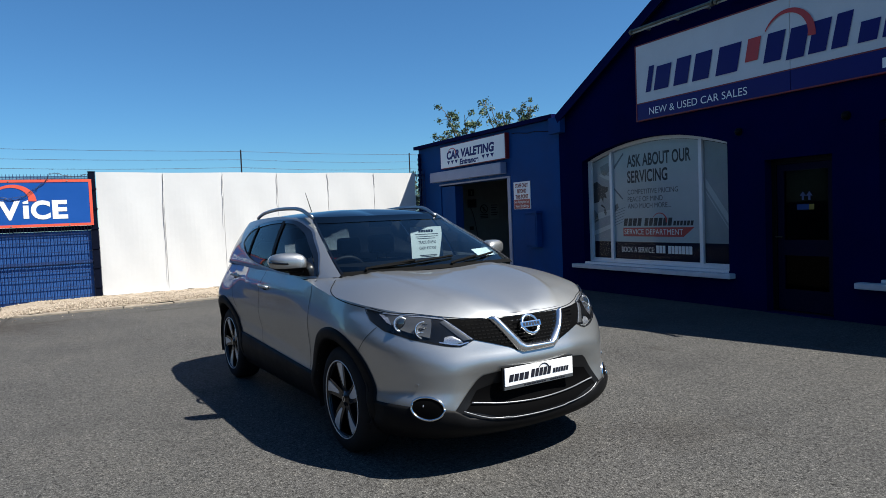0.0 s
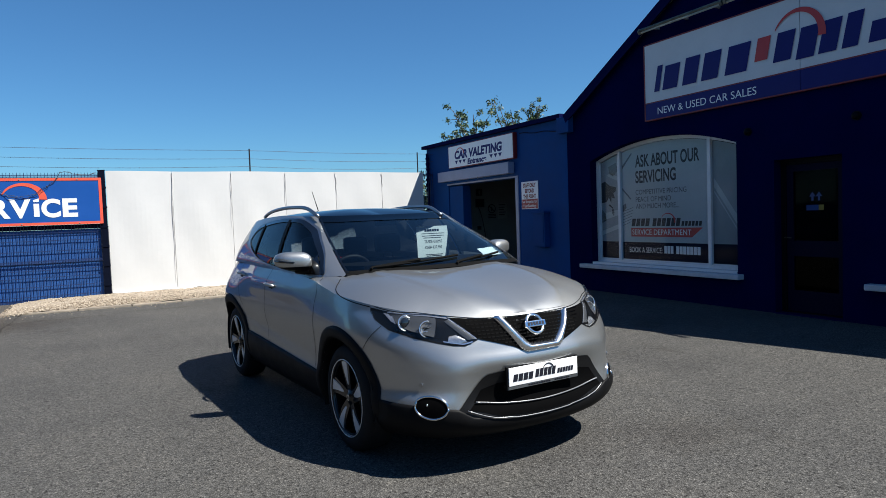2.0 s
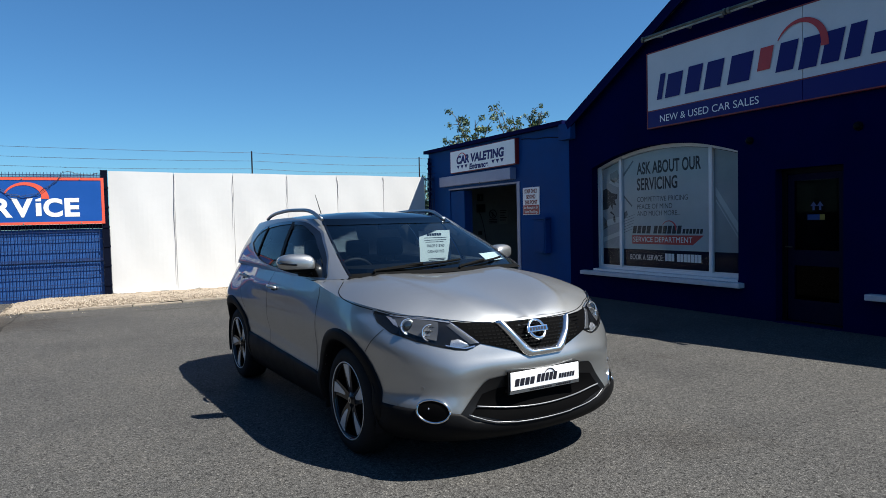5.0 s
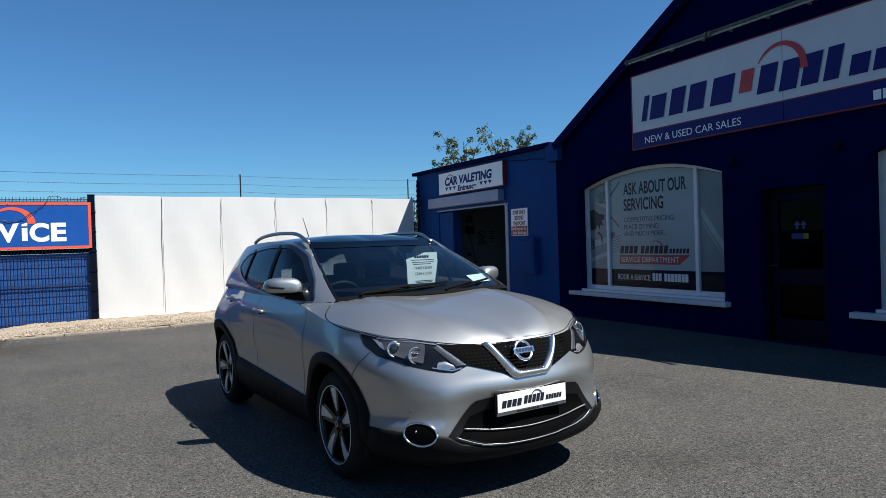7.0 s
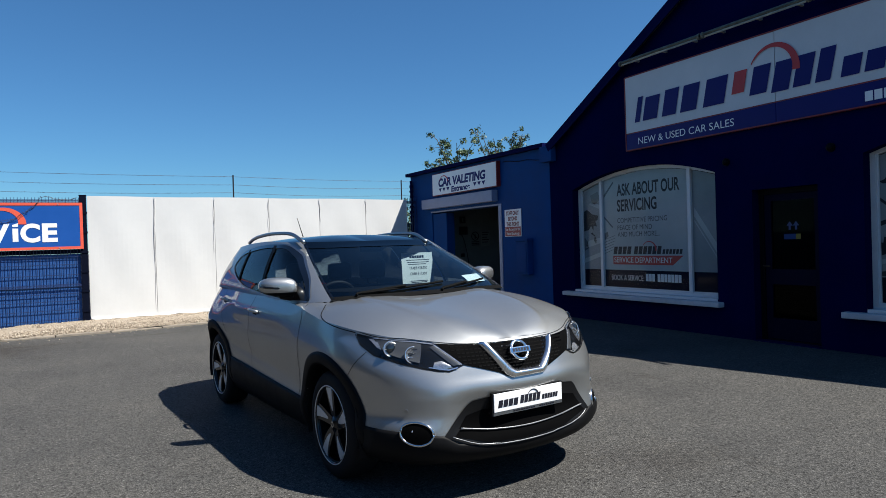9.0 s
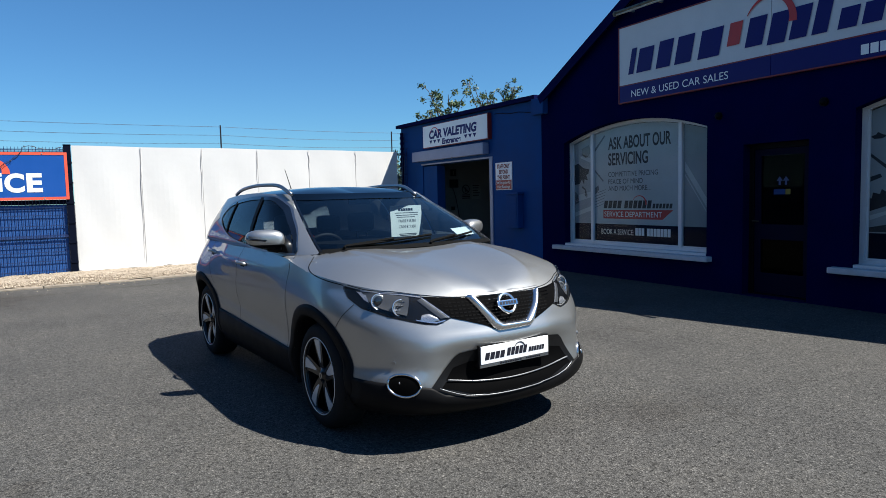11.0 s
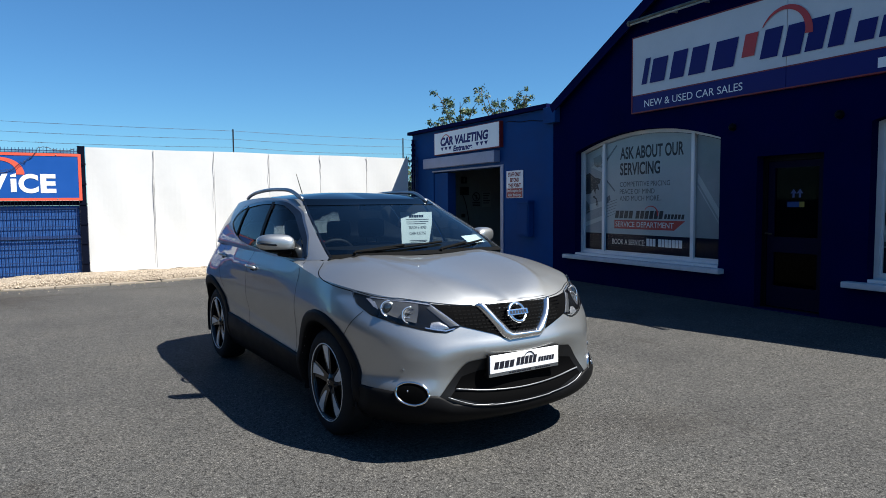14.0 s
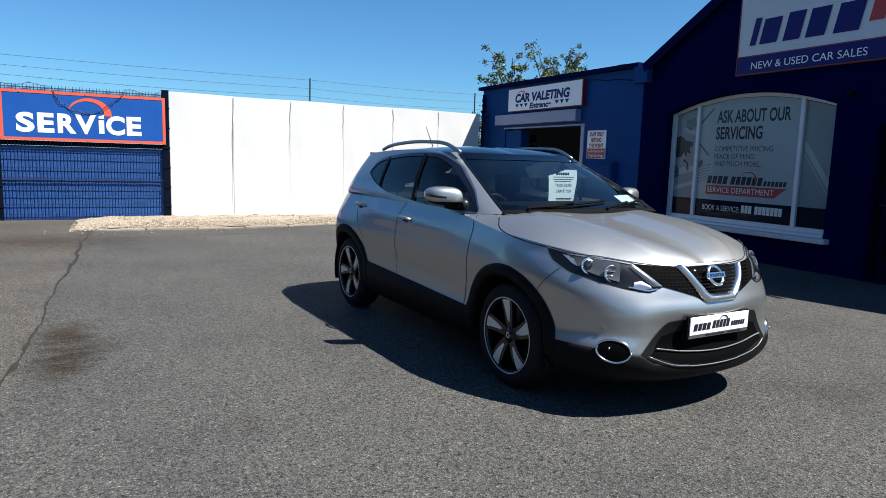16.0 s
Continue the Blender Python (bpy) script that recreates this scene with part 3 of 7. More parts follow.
def build_service_sign():
    y = WALL_Y - 0.118
    s = thing("service_sign", (-1.2, y, 1.6), "bright blue rectangular sign with orange-red border and white word", "sign")
    u0, u1, v0, v1 = -2.70, 0.298, 1.605, 2.585
    pl = on_back(y)
    part("panel", boxes((u0, u1, y, y + 0.03, v0, v1), bevel=0.003), M_SERVICEBLUE, s)
    b = 0.056
    for q in ((u0, u1, v0, v0 + b), (u0, u1, v1 - b, v1), (u0, u0 + b, v0 + b, v1 - b), (u1 - b, u1, v0 + b, v1 - b)):
        part("border", boxes((q[0], q[1], y - 0.006, y, q[2], q[3])), M_ORANGE, s, "orange-red border strip")
    for ch, a, c in (("S", -2.43, -2.115), ("E", -2.065, -1.775), ("R", -1.715, -1.385), ("V", -1.405, -1.02), ("C", -0.84, -0.49), ("E", -0.455, -0.175)):
        lettering(ch, 0.5, on_back(y - 0.004), M_LETTERWHITE, s, a, 1.785, bold=0.021, width=c - a, height=0.37, label="heavy white letter", name="letter")
    part("letter", slabs([rect(-0.975, -0.875, 1.785, 2.055)], pl, 0.004), M_LETTERWHITE, s, "white stem of the letter i")
    part("letter_dot", slabs([[(-0.975, 2.09), (-0.875, 2.09), (-0.875, 2.165), (-0.975, 2.13)]], pl, 0.004), M_LETTERWHITE, s, "slanted dot of the letter i")
    part("swoosh", slabs(arc_band(-1.135, 2.15, 0.27, 0.42, 162, -2, 0.97, 0.80, n=26, taper=0.82), pl, 0.005), M_ORANGE, s, "orange-red arc over the word")
    for u in (u0 + 0.35, u1 - 0.45, -1.2):
        for v in (v0 + 0.03, v1 - 0.03):
            bm = bmesh.new()
            tube(bm, [(u, y - 0.014, v), (u, y, v)], 0.012, 8)
            part("screw", bm, M_STEEL, s)


# ---- buildings ----
FX = 8.40
# EAVE_R: unseen right eave, set low so that the gable's ground shadow fits
APEX_Y, APEX_Z, EAVE_Z, EAVE_R = 3.65, 5.98, 3.28, 2.40
WIN = (4.68, 7.90, 0.53, 2.40, 0.27)     # y from, y to, bottom, springing, rise
DOOR = (3.14, 4.08, 0.0, 2.085)
WIN2 = (-0.65, 2.575, 0.53, 2.40, 0.27)


def build_main_building():
    root = thing("sales_building", (FX, APEX_Y, 0.0), "navy blue rendered gable-fronted car sales building in shade", "building")
    L, R = 8.57, -0.95
    outline = [(-L, -0.3), (-R, -0.3), (-R, EAVE_R - 0.05), (-APEX_Y, APEX_Z - 0.06), (-L, EAVE_Z - 0.05)]
    holes = []
    for w in (WIN, WIN2):
        holes.append(arch(-w[1], -w[0], w[2], w[3], w[4]))
    holes.append([(-DOOR[1], DOOR[2]), (-DOOR[0], DOOR[2]), (-DOOR[0], DOOR[3]), (-DOOR[1], DOOR[3])])
    pl = on_facade(FX + 0.3)
    part("front_wall", sheet(outline, holes, 0.3, pl), M_NAVY, root, "navy blue painted rendered gable wall")
    part("side_wall", boxes((FX + 0.3, FX + 9, R, R + 0.3, -0.3, EAVE_R - 0.1)), M_NAVY, root)
    part("side_wall", boxes((FX + 0.3, FX + 9, L - 0.3, L, -0.3, EAVE_Z - 0.1)), M_NAVY, root)
    part("rear_wall", boxes((FX + 8.7, FX + 9, R + 0.3, L - 0.3, -0.3, EAVE_R - 0.1)), M_NAVY, root)
    # room surfaces behind the glass, their shade painted in as near-black
    part("inner_wall", boxes((FX + 2.6, FX + 2.7, R + 0.3, L - 0.3, -0.1, 2.9)), M_DARKROOM, root, "near-black inner partition")
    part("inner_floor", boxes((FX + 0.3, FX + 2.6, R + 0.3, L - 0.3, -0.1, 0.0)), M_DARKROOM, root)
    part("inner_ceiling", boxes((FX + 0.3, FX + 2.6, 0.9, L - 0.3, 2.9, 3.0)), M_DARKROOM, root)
    for sgn, e, ez in ((1, L - 0.05, EAVE_Z), (-1, R - 0.05, EAVE_R)):
        bm = bmesh.new()
        a = [(FX - 0.1, e, ez - 0.02), (FX + 9.1, e, ez - 0.02), (FX + 9.1, APEX_Y, APEX_Z), (FX - 0.1, APEX_Y, APEX_Z)]
        vs = [bm.verts.new(p) for p in a] + [bm.verts.new((p[0], p[1], p[2] + 0.09)) for p in a]
        for f in ((0, 1, 2, 3), (4, 5, 6, 7), (0, 1, 5, 4), (1, 2, 6, 5), (2, 3, 7, 6), (3, 0, 4, 7)):
            bm.faces.new([vs[i] for i in f])
        part("roof_slope", bm, M_ROOF, root, "sloping grey roof sheet")
        # bargeboard under the verge
        bm = bmesh.new()
        d = Vector((0, APEX_Y - e, APEX_Z - ez + 0.02)).normalized()
        nrm = Vector((0, -d.z, d.y)) if sgn > 0 else Vector((0, d.z, -d.y))
        if nrm.z > 0:
            nrm = -nrm
        p0, p1 = Vector((0, e, ez + 0.06)), Vector((0, APEX_Y, APEX_Z + 0.085))
        quad = [p0, p1, p1 + nrm * 0.17, p0 + nrm * 0.17]
        vs = [bm.verts.new((FX - 0.13, q.y, q.z)) for q in quad] + [bm.verts.new((FX - 0.102, q.y, q.z)) for q in quad]
        for f in ((0, 1, 2, 3), (4, 5, 6, 7), (0, 1, 5, 4), (1, 2, 6, 5), (2, 3, 7, 6), (3, 0, 4, 7)):
            bm.faces.new([vs[i] for i in f])
        part("bargeboard", bm, M_TRIMBLUE, root, "dark blue bargeboard along the roof verge")
    # boxed eave end at the foot of the verge
    part("eave_box", boxes((FX - 0.128, FX - 0.002, L - 0.21, L + 0.16, 3.01, EAVE_Z + 0.04), bevel=0.008), M_BLUE, root, "blue boxed eave end")
    return root


def build_window(w, y_mull, rich):
    y0, y1, z0, zs, rise = w
    root = thing("shop_window", (FX, (y0 + y1) / 2, z0), "wide arched white-framed shop window with printed film" if rich else "arched white-framed shop window with printed car-part posters", "window", "shop windows", "structure")
    X = FX + 0.215
    pl = on_facade(X)
    t = 0.062
    outer = arch(-y1, -y0, z0, zs, rise)
    inner = arch(-y1 + t, -y0 - t, z0 + t, zs - 0.01, rise - t * 0.55)
    part("window_frame", sheet(outer, [inner], 0.075, pl), M_UPVC, root, "white plastic arched frame")
    bead_o = arch(-y1 + t, -y0 - t, z0 + t, zs - 0.01, rise - t * 0.55)
    bead_i = arch(-y1 + t + 0.02, -y0 - t - 0.02, z0 + t + 0.02, zs - 0.022, rise - t * 0.55)
    part("glazing_bead", sheet(bead_o, [bead_i], 0.05, pl), M_UPVC, root, "white glazing bead")
    span = (y1 - y0)

    def top(y):
        f = (y - y0) / span
        return zs + rise * (1 - (2 * f - 1) ** 2)
    for ym in y_mull:
        part("mullion", boxes((X - 0.072, X - 0.002, ym - 0.034, ym + 0.034, z0 + t, top(ym) - t * 0.6), bevel=0.008), M_UPVC, root)
    cuts = [y0 + t] + sorted(y_mull) + [y1 - t]
    for a, b in zip(cuts, cuts[1:]):
        n = 8
        loop = [(-b, z0 + t), (-a, z0 + t)] + [(-(a + (b - a) * i / n), top(a + (b - a) * i / n) - t * 0.5) for i in range(n + 1)]
        g = part("pane", sheet(loop, [], 0.0, on_facade(X - 0.03)), M_PANE, root, "clear reflecting pane", face=(-1, 0, 0))
        g.visible_shadow = False
    part("window_sill", boxes((FX - 0.12, FX + 0.14, y0 - 0.10, y1 + 0.24, z0 - 0.105, z0 - 0.03), bevel=0.012), M_SILL, root, "pale painted projecting sill")
    part("sill_ledge", boxes((FX - 0.005, FX + 0.15, y0 + 0.01, y1 - 0.01, z0 - 0.029, z0 + 0.012), bevel=0.005), M_UPVC, root)
    # printed film behind the glass
    X2 = X - 0.024
    f = lambda d: on_facade(X2 - d)
    film = thing("window_film", (X2, (y0 + y1) / 2, z0), "printed grey service film with dark lettering on the window" if rich else "printed film with dark car parts on pale grey inside the window", "window film")
    n = 14
    ZF = 0.915

    def strip(ya, yb, za, zb=None):
        loop = [(-yb, za), (-ya, za)]
        loop += [(-(ya + (yb - ya) * i / n), (top(ya + (yb - ya) * i / n) - t if zb is None else zb)) for i in range(n + 1)]
        return loop

    def shape(loop, material, lab, d=0.0012):
        part("picture", slabs([loop], f(d), 0.0), material, film, lab)
    a, b = y0 + t, y1 - t
    part("ground_tone", slabs([strip(a, b, ZF)], f(0), 0.0), M_FILM, film)
    part("footer", slabs([rect(-b, -a, z0 + t, ZF)], f(0.0006), 0.0), M_FILMDARK, film, "dark navy printed footer")
    if rich:
        part("bright_field", slabs([strip(5.33, 7.27, ZF)], f(0.0006), 0.0), M_FILMLIGHT, film, "pale grey printed field")
        # printed workshop picture behind the words: gloved hand, spanner and pale metal bars
        shape([(-7.84, 1.98), (-7.72, 2.02), (-7.58, 1.93), (-7.42, 1.90), (-7.44, 1.82), (-7.50, 1.80), (-7.46, 1.70), (-7.55, 1.72), (-7.56, 1.62), (-7.62, 1.72), (-7.68, 1.64), (-7.84, 1.62)], M_INKGREY, "dark gloved hand")
        shape([(-7.60, 1.60), (-7.52, 1.54), (-7.47, 1.42), (-7.50, 1.38), (-7.55, 1.44), (-7.53, 1.52), (-7.63, 1.57)], M_INKGREY, "dark hook")
        shape([(-7.62, 2.28), (-7.42, 2.34), (-7.36, 2.20), (-7.50, 2.10), (-7.60, 2.16)], M_SMOKEFILM, "grey cog shape")
        shape([(-7.66, 2.12), (-7.40, 2.02), (-7.36, 2.08), (-7.58, 2.18)], M_FILMLIGHT, "pale metal bar")
        shape([(-7.80, 1.30), (-7.34, 1.40), (-7.34, 1.50), (-7.70, 1.44)], M_FILMLIGHT, "pale metal bar")
        shape([(-7.84, 1.02), (-7.34, 1.16), (-7.34, 1.24), (-7.84, 1.10)], M_FILMLIGHT, "pale metal bar")
        shape([(-7.84, 1.24), (-7.70, 1.30), (-7.72, 1.42), (-7.80, 1.50), (-7.84, 1.48)], M_SMOKEFILM, "grey bracket shape")
        for k in range(6):
            z = 1.22 + 0.05 * k
            shape([(-7.26, z - 0.02), (-7.04 + 0.01 * k, z + 0.05), (-7.04 + 0.01 * k, z + 0.058), (-7.26, z - 0.01)], M_SMOKEFILM, "thin grey machine line", 0.0014)
        shape([(-7.26, 1.44), (-7.16, 1.52), (-7.18, 1.60), (-7.26, 1.56)], M_SMOKEFILM, "grey gear shape", 0.0014)
        shape([(-7.26, 2.26), (-7.02, 2.48), (-7.00, 2.46), (-7.26, 2.20)], M_SMOKEFILM, "thin grey machine line", 0.0014)
        shape([(-7.26, 1.84), (-7.06, 1.66), (-7.04, 1.68), (-7.26, 1.88)], M_SMOKEFILM, "thin grey tool line", 0.0014)
        shape([(-5.24, 1.78), (-4.75, 1.10), (-4.75, 1.24), (-5.24, 1.92)], M_FILMLIGHT, "pale metal rod")
        shape([(-5.24, 1.70), (-4.75, 1.02), (-4.75, 1.04), (-5.24, 1.73)], M_FILMLIGHT, "thin pale metal rod")
        L0 = -6.925
        q = f(0.0022)
        lettering("ASK ABOUT OUR", 0.30, q, M_INK, film, L0, 2.222, width=1.41, height=0.205, bold=0.008)
        lettering("SERVICING", 0.30, q, M_INK, film, L0, 1.948, width=0.925, height=0.205, bold=0.008)
        lettering("COMPETITIVE PRICING", 0.145, q, M_INKGREY, film, L0, 1.742, width=1.14, height=0.083)
        lettering("PEACE OF MIND", 0.145, q, M_INKGREY, film, L0, 1.616, width=0.81, height=0.083)
        lettering("AND MUCH MORE...", 0.145, q, M_INKGREY, film, L0, 1.498, width=0.98, height=0.083)
        for row in word_shape(-7.045, -6.60, 1.193, 1.325, 4, 0.2, 0.2) + word_shape(-6.546, -5.92, 1.193, 1.325, 6, 0.2, 0.2) + word_shape(-5.905, -5.48, 1.195, 1.272, 6, 0.2, 0.24):
            part("name_shape", slabs([row], q, 0.0), M_INK, film, "dark leaning name shape")
        part("swoosh", slabs(arc_band(-6.19, 1.27, 0.12, 0.15, 150, -10, 1.1, 0.95, 12, 0.7), q, 0.0006), M_RED, film, "red arc")
        part("banner", slabs([[(-7.055, 1.010), (-5.69, 1.010), (-5.47, 1.168), (-7.055, 1.162)]], f(0.0016), 0.0), M_RED, film, "red banner with slanted end")
        lettering("SERVICE DEPARTMENT", 0.135, f(0.003), M_SIGNWHITE, film, -7.025, 1.046, width=1.325, height=0.09)
        lettering("BOOK A SERVICE:", 0.13, f(0.003), M_SIGNWHITE, film, -7.103, 0.735, width=0.78, height=0.092)
        for row in word_shape(-6.282, -6.07, 0.735, 0.860, 3, 0) + word_shape(-6.021, -5.51, 0.733, 0.860, 7, 0):
            part("number_bar", slabs([row], f(0.003), 0.0), M_SIGNWHITE, film, "pale bar")
    else:
        # car parts flying apart over a pale ground
        shape([(-2.50, 2.06), (-2.44, 2.08), (-2.42, 2.11), (-2.37, 2.08), (-2.31, 2.06), (-2.37, 2.03), (-2.46, 2.03)], M_INK, "dark washer shape")
        shape([(-2.24, 1.94), (-2.12, 1.96), (-2.02, 1.93), (-2.10, 1.88), (-2.22, 1.89)], M_INK, "dark washer shape")
        shape([(-2.51, 1.84), (-2.30, 1.66), (-2.00, 1.42), (-2.00, 1.48), (-2.34, 1.74), (-2.51, 1.88)], M_INKGREY, "dark connecting rod")
        shape([(-2.51, 1.52), (-2.36, 1.58), (-2.38, 1.62), (-2.51, 1.58)], M_INKGREY, "dark blade shape")
        shape([(-2.51, 1.17), (-2.30, 1.24), (-2.22, 1.30), (-2.24, 1.42), (-2.29, 1.46), (-2.30, 1.40), (-2.36, 1.44), (-2.38, 1.38), (-2.46, 1.40), (-2.47, 1.33), (-2.51, 1.33)], M_INK, "dark crown of machine teeth")
        shape([(-2.51, 0.98), (-2.30, 1.02), (-2.1, 1.12), (-1.8, 1.10), (-1.6, 1.2), (-1.6, 0.93), (-2.51, 0.93)], M_INKGREY, "dark metal casting")
        shape([(-2.51, 1.06), (-2.30, 1.14), (-1.9, 1.24), (-1.9, 1.30), (-2.51, 1.12)], M_FILMLIGHT, "pale metal sheet")
    return root


def build_front_details():
    # entrance door
    d = thing("entrance_door", (FX + 0.15, (DOOR[0] + DOOR[1]) / 2, DOOR[2]), "closed black-framed glass entrance door with a blue sticker", "door", kind="structure")
    y0, y1, z0, z1 = DOOR
    X = FX + 0.16
    part("frame", sheet([(-y1, z0), (-y0, z0), (-y0, z1), (-y1, z1)], [[(-y1 + 0.07, z0 + 0.03), (-y0 - 0.05, z0 + 0.03), (-y0 - 0.05, z1 - 0.07), (-y1 + 0.07, z1 - 0.07)]], 0.07, on_facade(X + 0.05)), M_DOOR, d)
    ya, yb = 3.29, 3.91
    part("leaf", sheet([(-y1 + 0.075, z0 + 0.035), (-y0 - 0.055, z0 + 0.035), (-y0 - 0.055, z1 - 0.075), (-y1 + 0.075, z1 - 0.075)], [[(-yb, 0.32), (-ya, 0.32), (-ya, 0.78), (-yb, 0.78)], [(-yb, 0.99), (-ya, 0.99), (-ya, 1.92), (-yb, 1.92)]], 0.045, on_facade(X + 0.04)), M_DOORLEAF, d)
    for za, zb in ((0.32, 0.78), (0.99, 1.92)):
        g = part("pane", sheet([(-yb, za), (-ya, za), (-ya, zb), (-yb, zb)], [], 0.0, on_facade(X + 0.02)), M_DOORPANE, d, face=(-1, 0, 0))
        g.visible_shadow = False
    bm = bmesh.new()
    tube(bm, [(X - 0.005, 4.0, 1.03), (X - 0.06, 4.0, 1.035), (X - 0.06, 3.90, 1.03)], 0.010, 8)
    part("handle", bm, M_HANDLE, d, "dull lever handle")
    part("threshold", boxes((FX - 0.03, FX + 0.3, y0, y1, z0 - 0.03, z0 + 0.012), bevel=0.005), M_TRIMBLUE, d, "worn dark threshold")
    q = on_facade(X + 0.012)
    uc = -3.60
    st = thing("door_sticker", (X, -uc, 1.5), "pale twin-arrow sticker over a blue and yellow label on the glass", "sticker")
    for s in (-1, 1):
        c = uc + s * 0.045
        part("arrow", slabs([rect(c - 0.015, c + 0.015, 1.520, 1.59), [(c - 0.045, 1.575), (c + 0.045, 1.575), (c, 1.635)]], q, 0.002), M_FAINT, st, "pale blue arrow")
    part("label", slabs([rect(-3.73, -3.562, 1.393, 1.464)], q, 0.002), M_STICKBLUE, st, "blue label")
    part("label", slabs([rect(-3.56, -3.49, 1.393, 1.464)], q, 0.002), M_STICKYELLOW, st, "yellow label end")
    # main sign board
    s = thing("fascia_sign", (FX, 3.65, 3.0), "large white and blue dealership sign board with thin red edging", "sign")
    ya, yb, za, zm, zb = 0.90, 6.385, 2.945, 3.213, 4.145
    for u0, u1 in ((-yb, -3.645), (-3.638, -ya)):
        part("white_panel", boxes((FX - 0.06, FX - 0.003, -u1, -u0, zm + 0.002, zb), bevel=0.003), M_FASCIA, s, "white upper sign panel")
        part("blue_panel", boxes((FX - 0.06, FX - 0.003, -u1, -u0, za, zm - 0.002), bevel=0.003), M_SIGNBLUE, s, "blue lower sign panel")
    e = 0.018
    for r in ((ya, yb, zb, zb + e), (ya, yb, za - e, za), (yb, yb + e, za - e, zb + e), (ya - e, ya, za - e, zb + e)):
        part("edging", boxes((FX - 0.066, FX - 0.003, *r)), M_DARKRED, s, "thin dark red edging")
    part("edging", boxes((FX - 0.064, FX - 0.0601, ya, yb, zm - 0.008, zm + 0.008)), M_DARKRED, s, "thin dark red edging")
    q = on_facade(FX - 0.066)
    blue = [rect(a, b, z0, z1, 0.22) for a, b, z0, z1 in ((-6.18, -6.07, 3.372, 3.775), (-6.005, -5.70, 3.372, 3.74), (-5.597, -5.32, 3.366, 3.767), (-5.232, -4.93, 3.362, 3.757), (-4.807, -4.44, 3.357, 3.75), (-4.028, -3.77, 3.37, 3.745), (-3.70, -3.45, 3.34, 3.73), (-3.394, -3.16, 3.345, 3.735), (-3.096, -2.90, 3.34, 3.745))]
    blue += word_shape(-2.776, -1.10, 3.335, 3.575, 6, 0.2, 0.2)
    for row in blue:
        part("name_shape", slabs([row], q, 0.002), M_SIGNBLUE, s, "heavy leaning navy name shape")
    part("name_shape", slabs([rect(-4.31, -4.11, 3.445, 3.75, 0.2)], q, 0.003), M_RED, s, "red name shape")
    part("swoosh", slabs(arc_band(-3.66, 3.60, 0.33, 0.46, 152, -4, 0.82, 0.86, 30, 0.86), q, 0.006), M_RED, s, "red arc over the name")
    lettering("NEW & USED CAR SALES", 0.17, on_facade(FX - 0.064), M_SIGNWHITE, s, -6.115, 3.008, width=1.83, height=0.108)
    for row in word_shape(-2.497, -2.18, 2.99, 3.105, 3, 0.0) + [rect(-2.12, -2.05, 3.04, 3.06)] + word_shape(-1.97, -1.2, 2.99, 3.105, 7, 0.0):
        part("number_bar", slabs([row], q, 0.0), M_SIGNWHITE, s, "pale bar")
    # strip light over the sign
    t = thing("sign_strip_light", (FX - 0.2, 3.6, 4.36), "long grey weathered strip light on brackets over the sign", "lamp")
    for a, b in ((4.70, 6.34), (3.04, 4.67), (1.38, 3.01)):
        bm = bmesh.new()
        tube(bm, [(FX - 0.2, a, 4.372), (FX - 0.2, b, 4.372)], 0.034, 4)
        part("batten", bm, M_BATTEN, t, "grey batten housing")
        bm = bmesh.new()
        tube(bm, [(FX - 0.215, a + 0.05, 4.335), (FX - 0.215, b - 0.05, 4.335)], 0.015, 8)
        part("tube_lamp", bm, M_TUBE, t, "dusty unlit fluorescent tube", smooth=True)
        for k in range(3):
            yk = a + (b - a) * (0.14 + 0.36 * k)
            part("bracket", boxes((FX - 0.2, FX, yk - 0.015, yk + 0.015, 4.36, 4.39)), M_STEEL, t)
        for y in (a + 0.02, b - 0.02):
            bm = bmesh.new()
            tube(bm, [(FX - 0.205, y - 0.02, 4.362), (FX - 0.205, y + 0.02, 4.362)], 0.047, 6)
            part("end_cap", bm, M_BATTEN, t)
    for y in (4.473, 2.952):
        b = thing("bulkhead_lamp", (FX - 0.05, y, 2.52), "small dark unlit round wall lamp", "lamp", "wall lamps")
        bm = bmesh.new()
        tube(bm, [(FX, y, 2.52), (FX - 0.03, y, 2.52)], 0.055, 14)
        part("base", bm, M_DOOR, b)
        bm = bmesh.new()
        bmesh.ops.create_uvsphere(bm, u_segments=12, v_segments=8, radius=0.045)
        bm.transform(Matrix.Translation((FX - 0.03, y, 2.52)))
        part("dome", bm, M_DOOR, b, smooth=True)


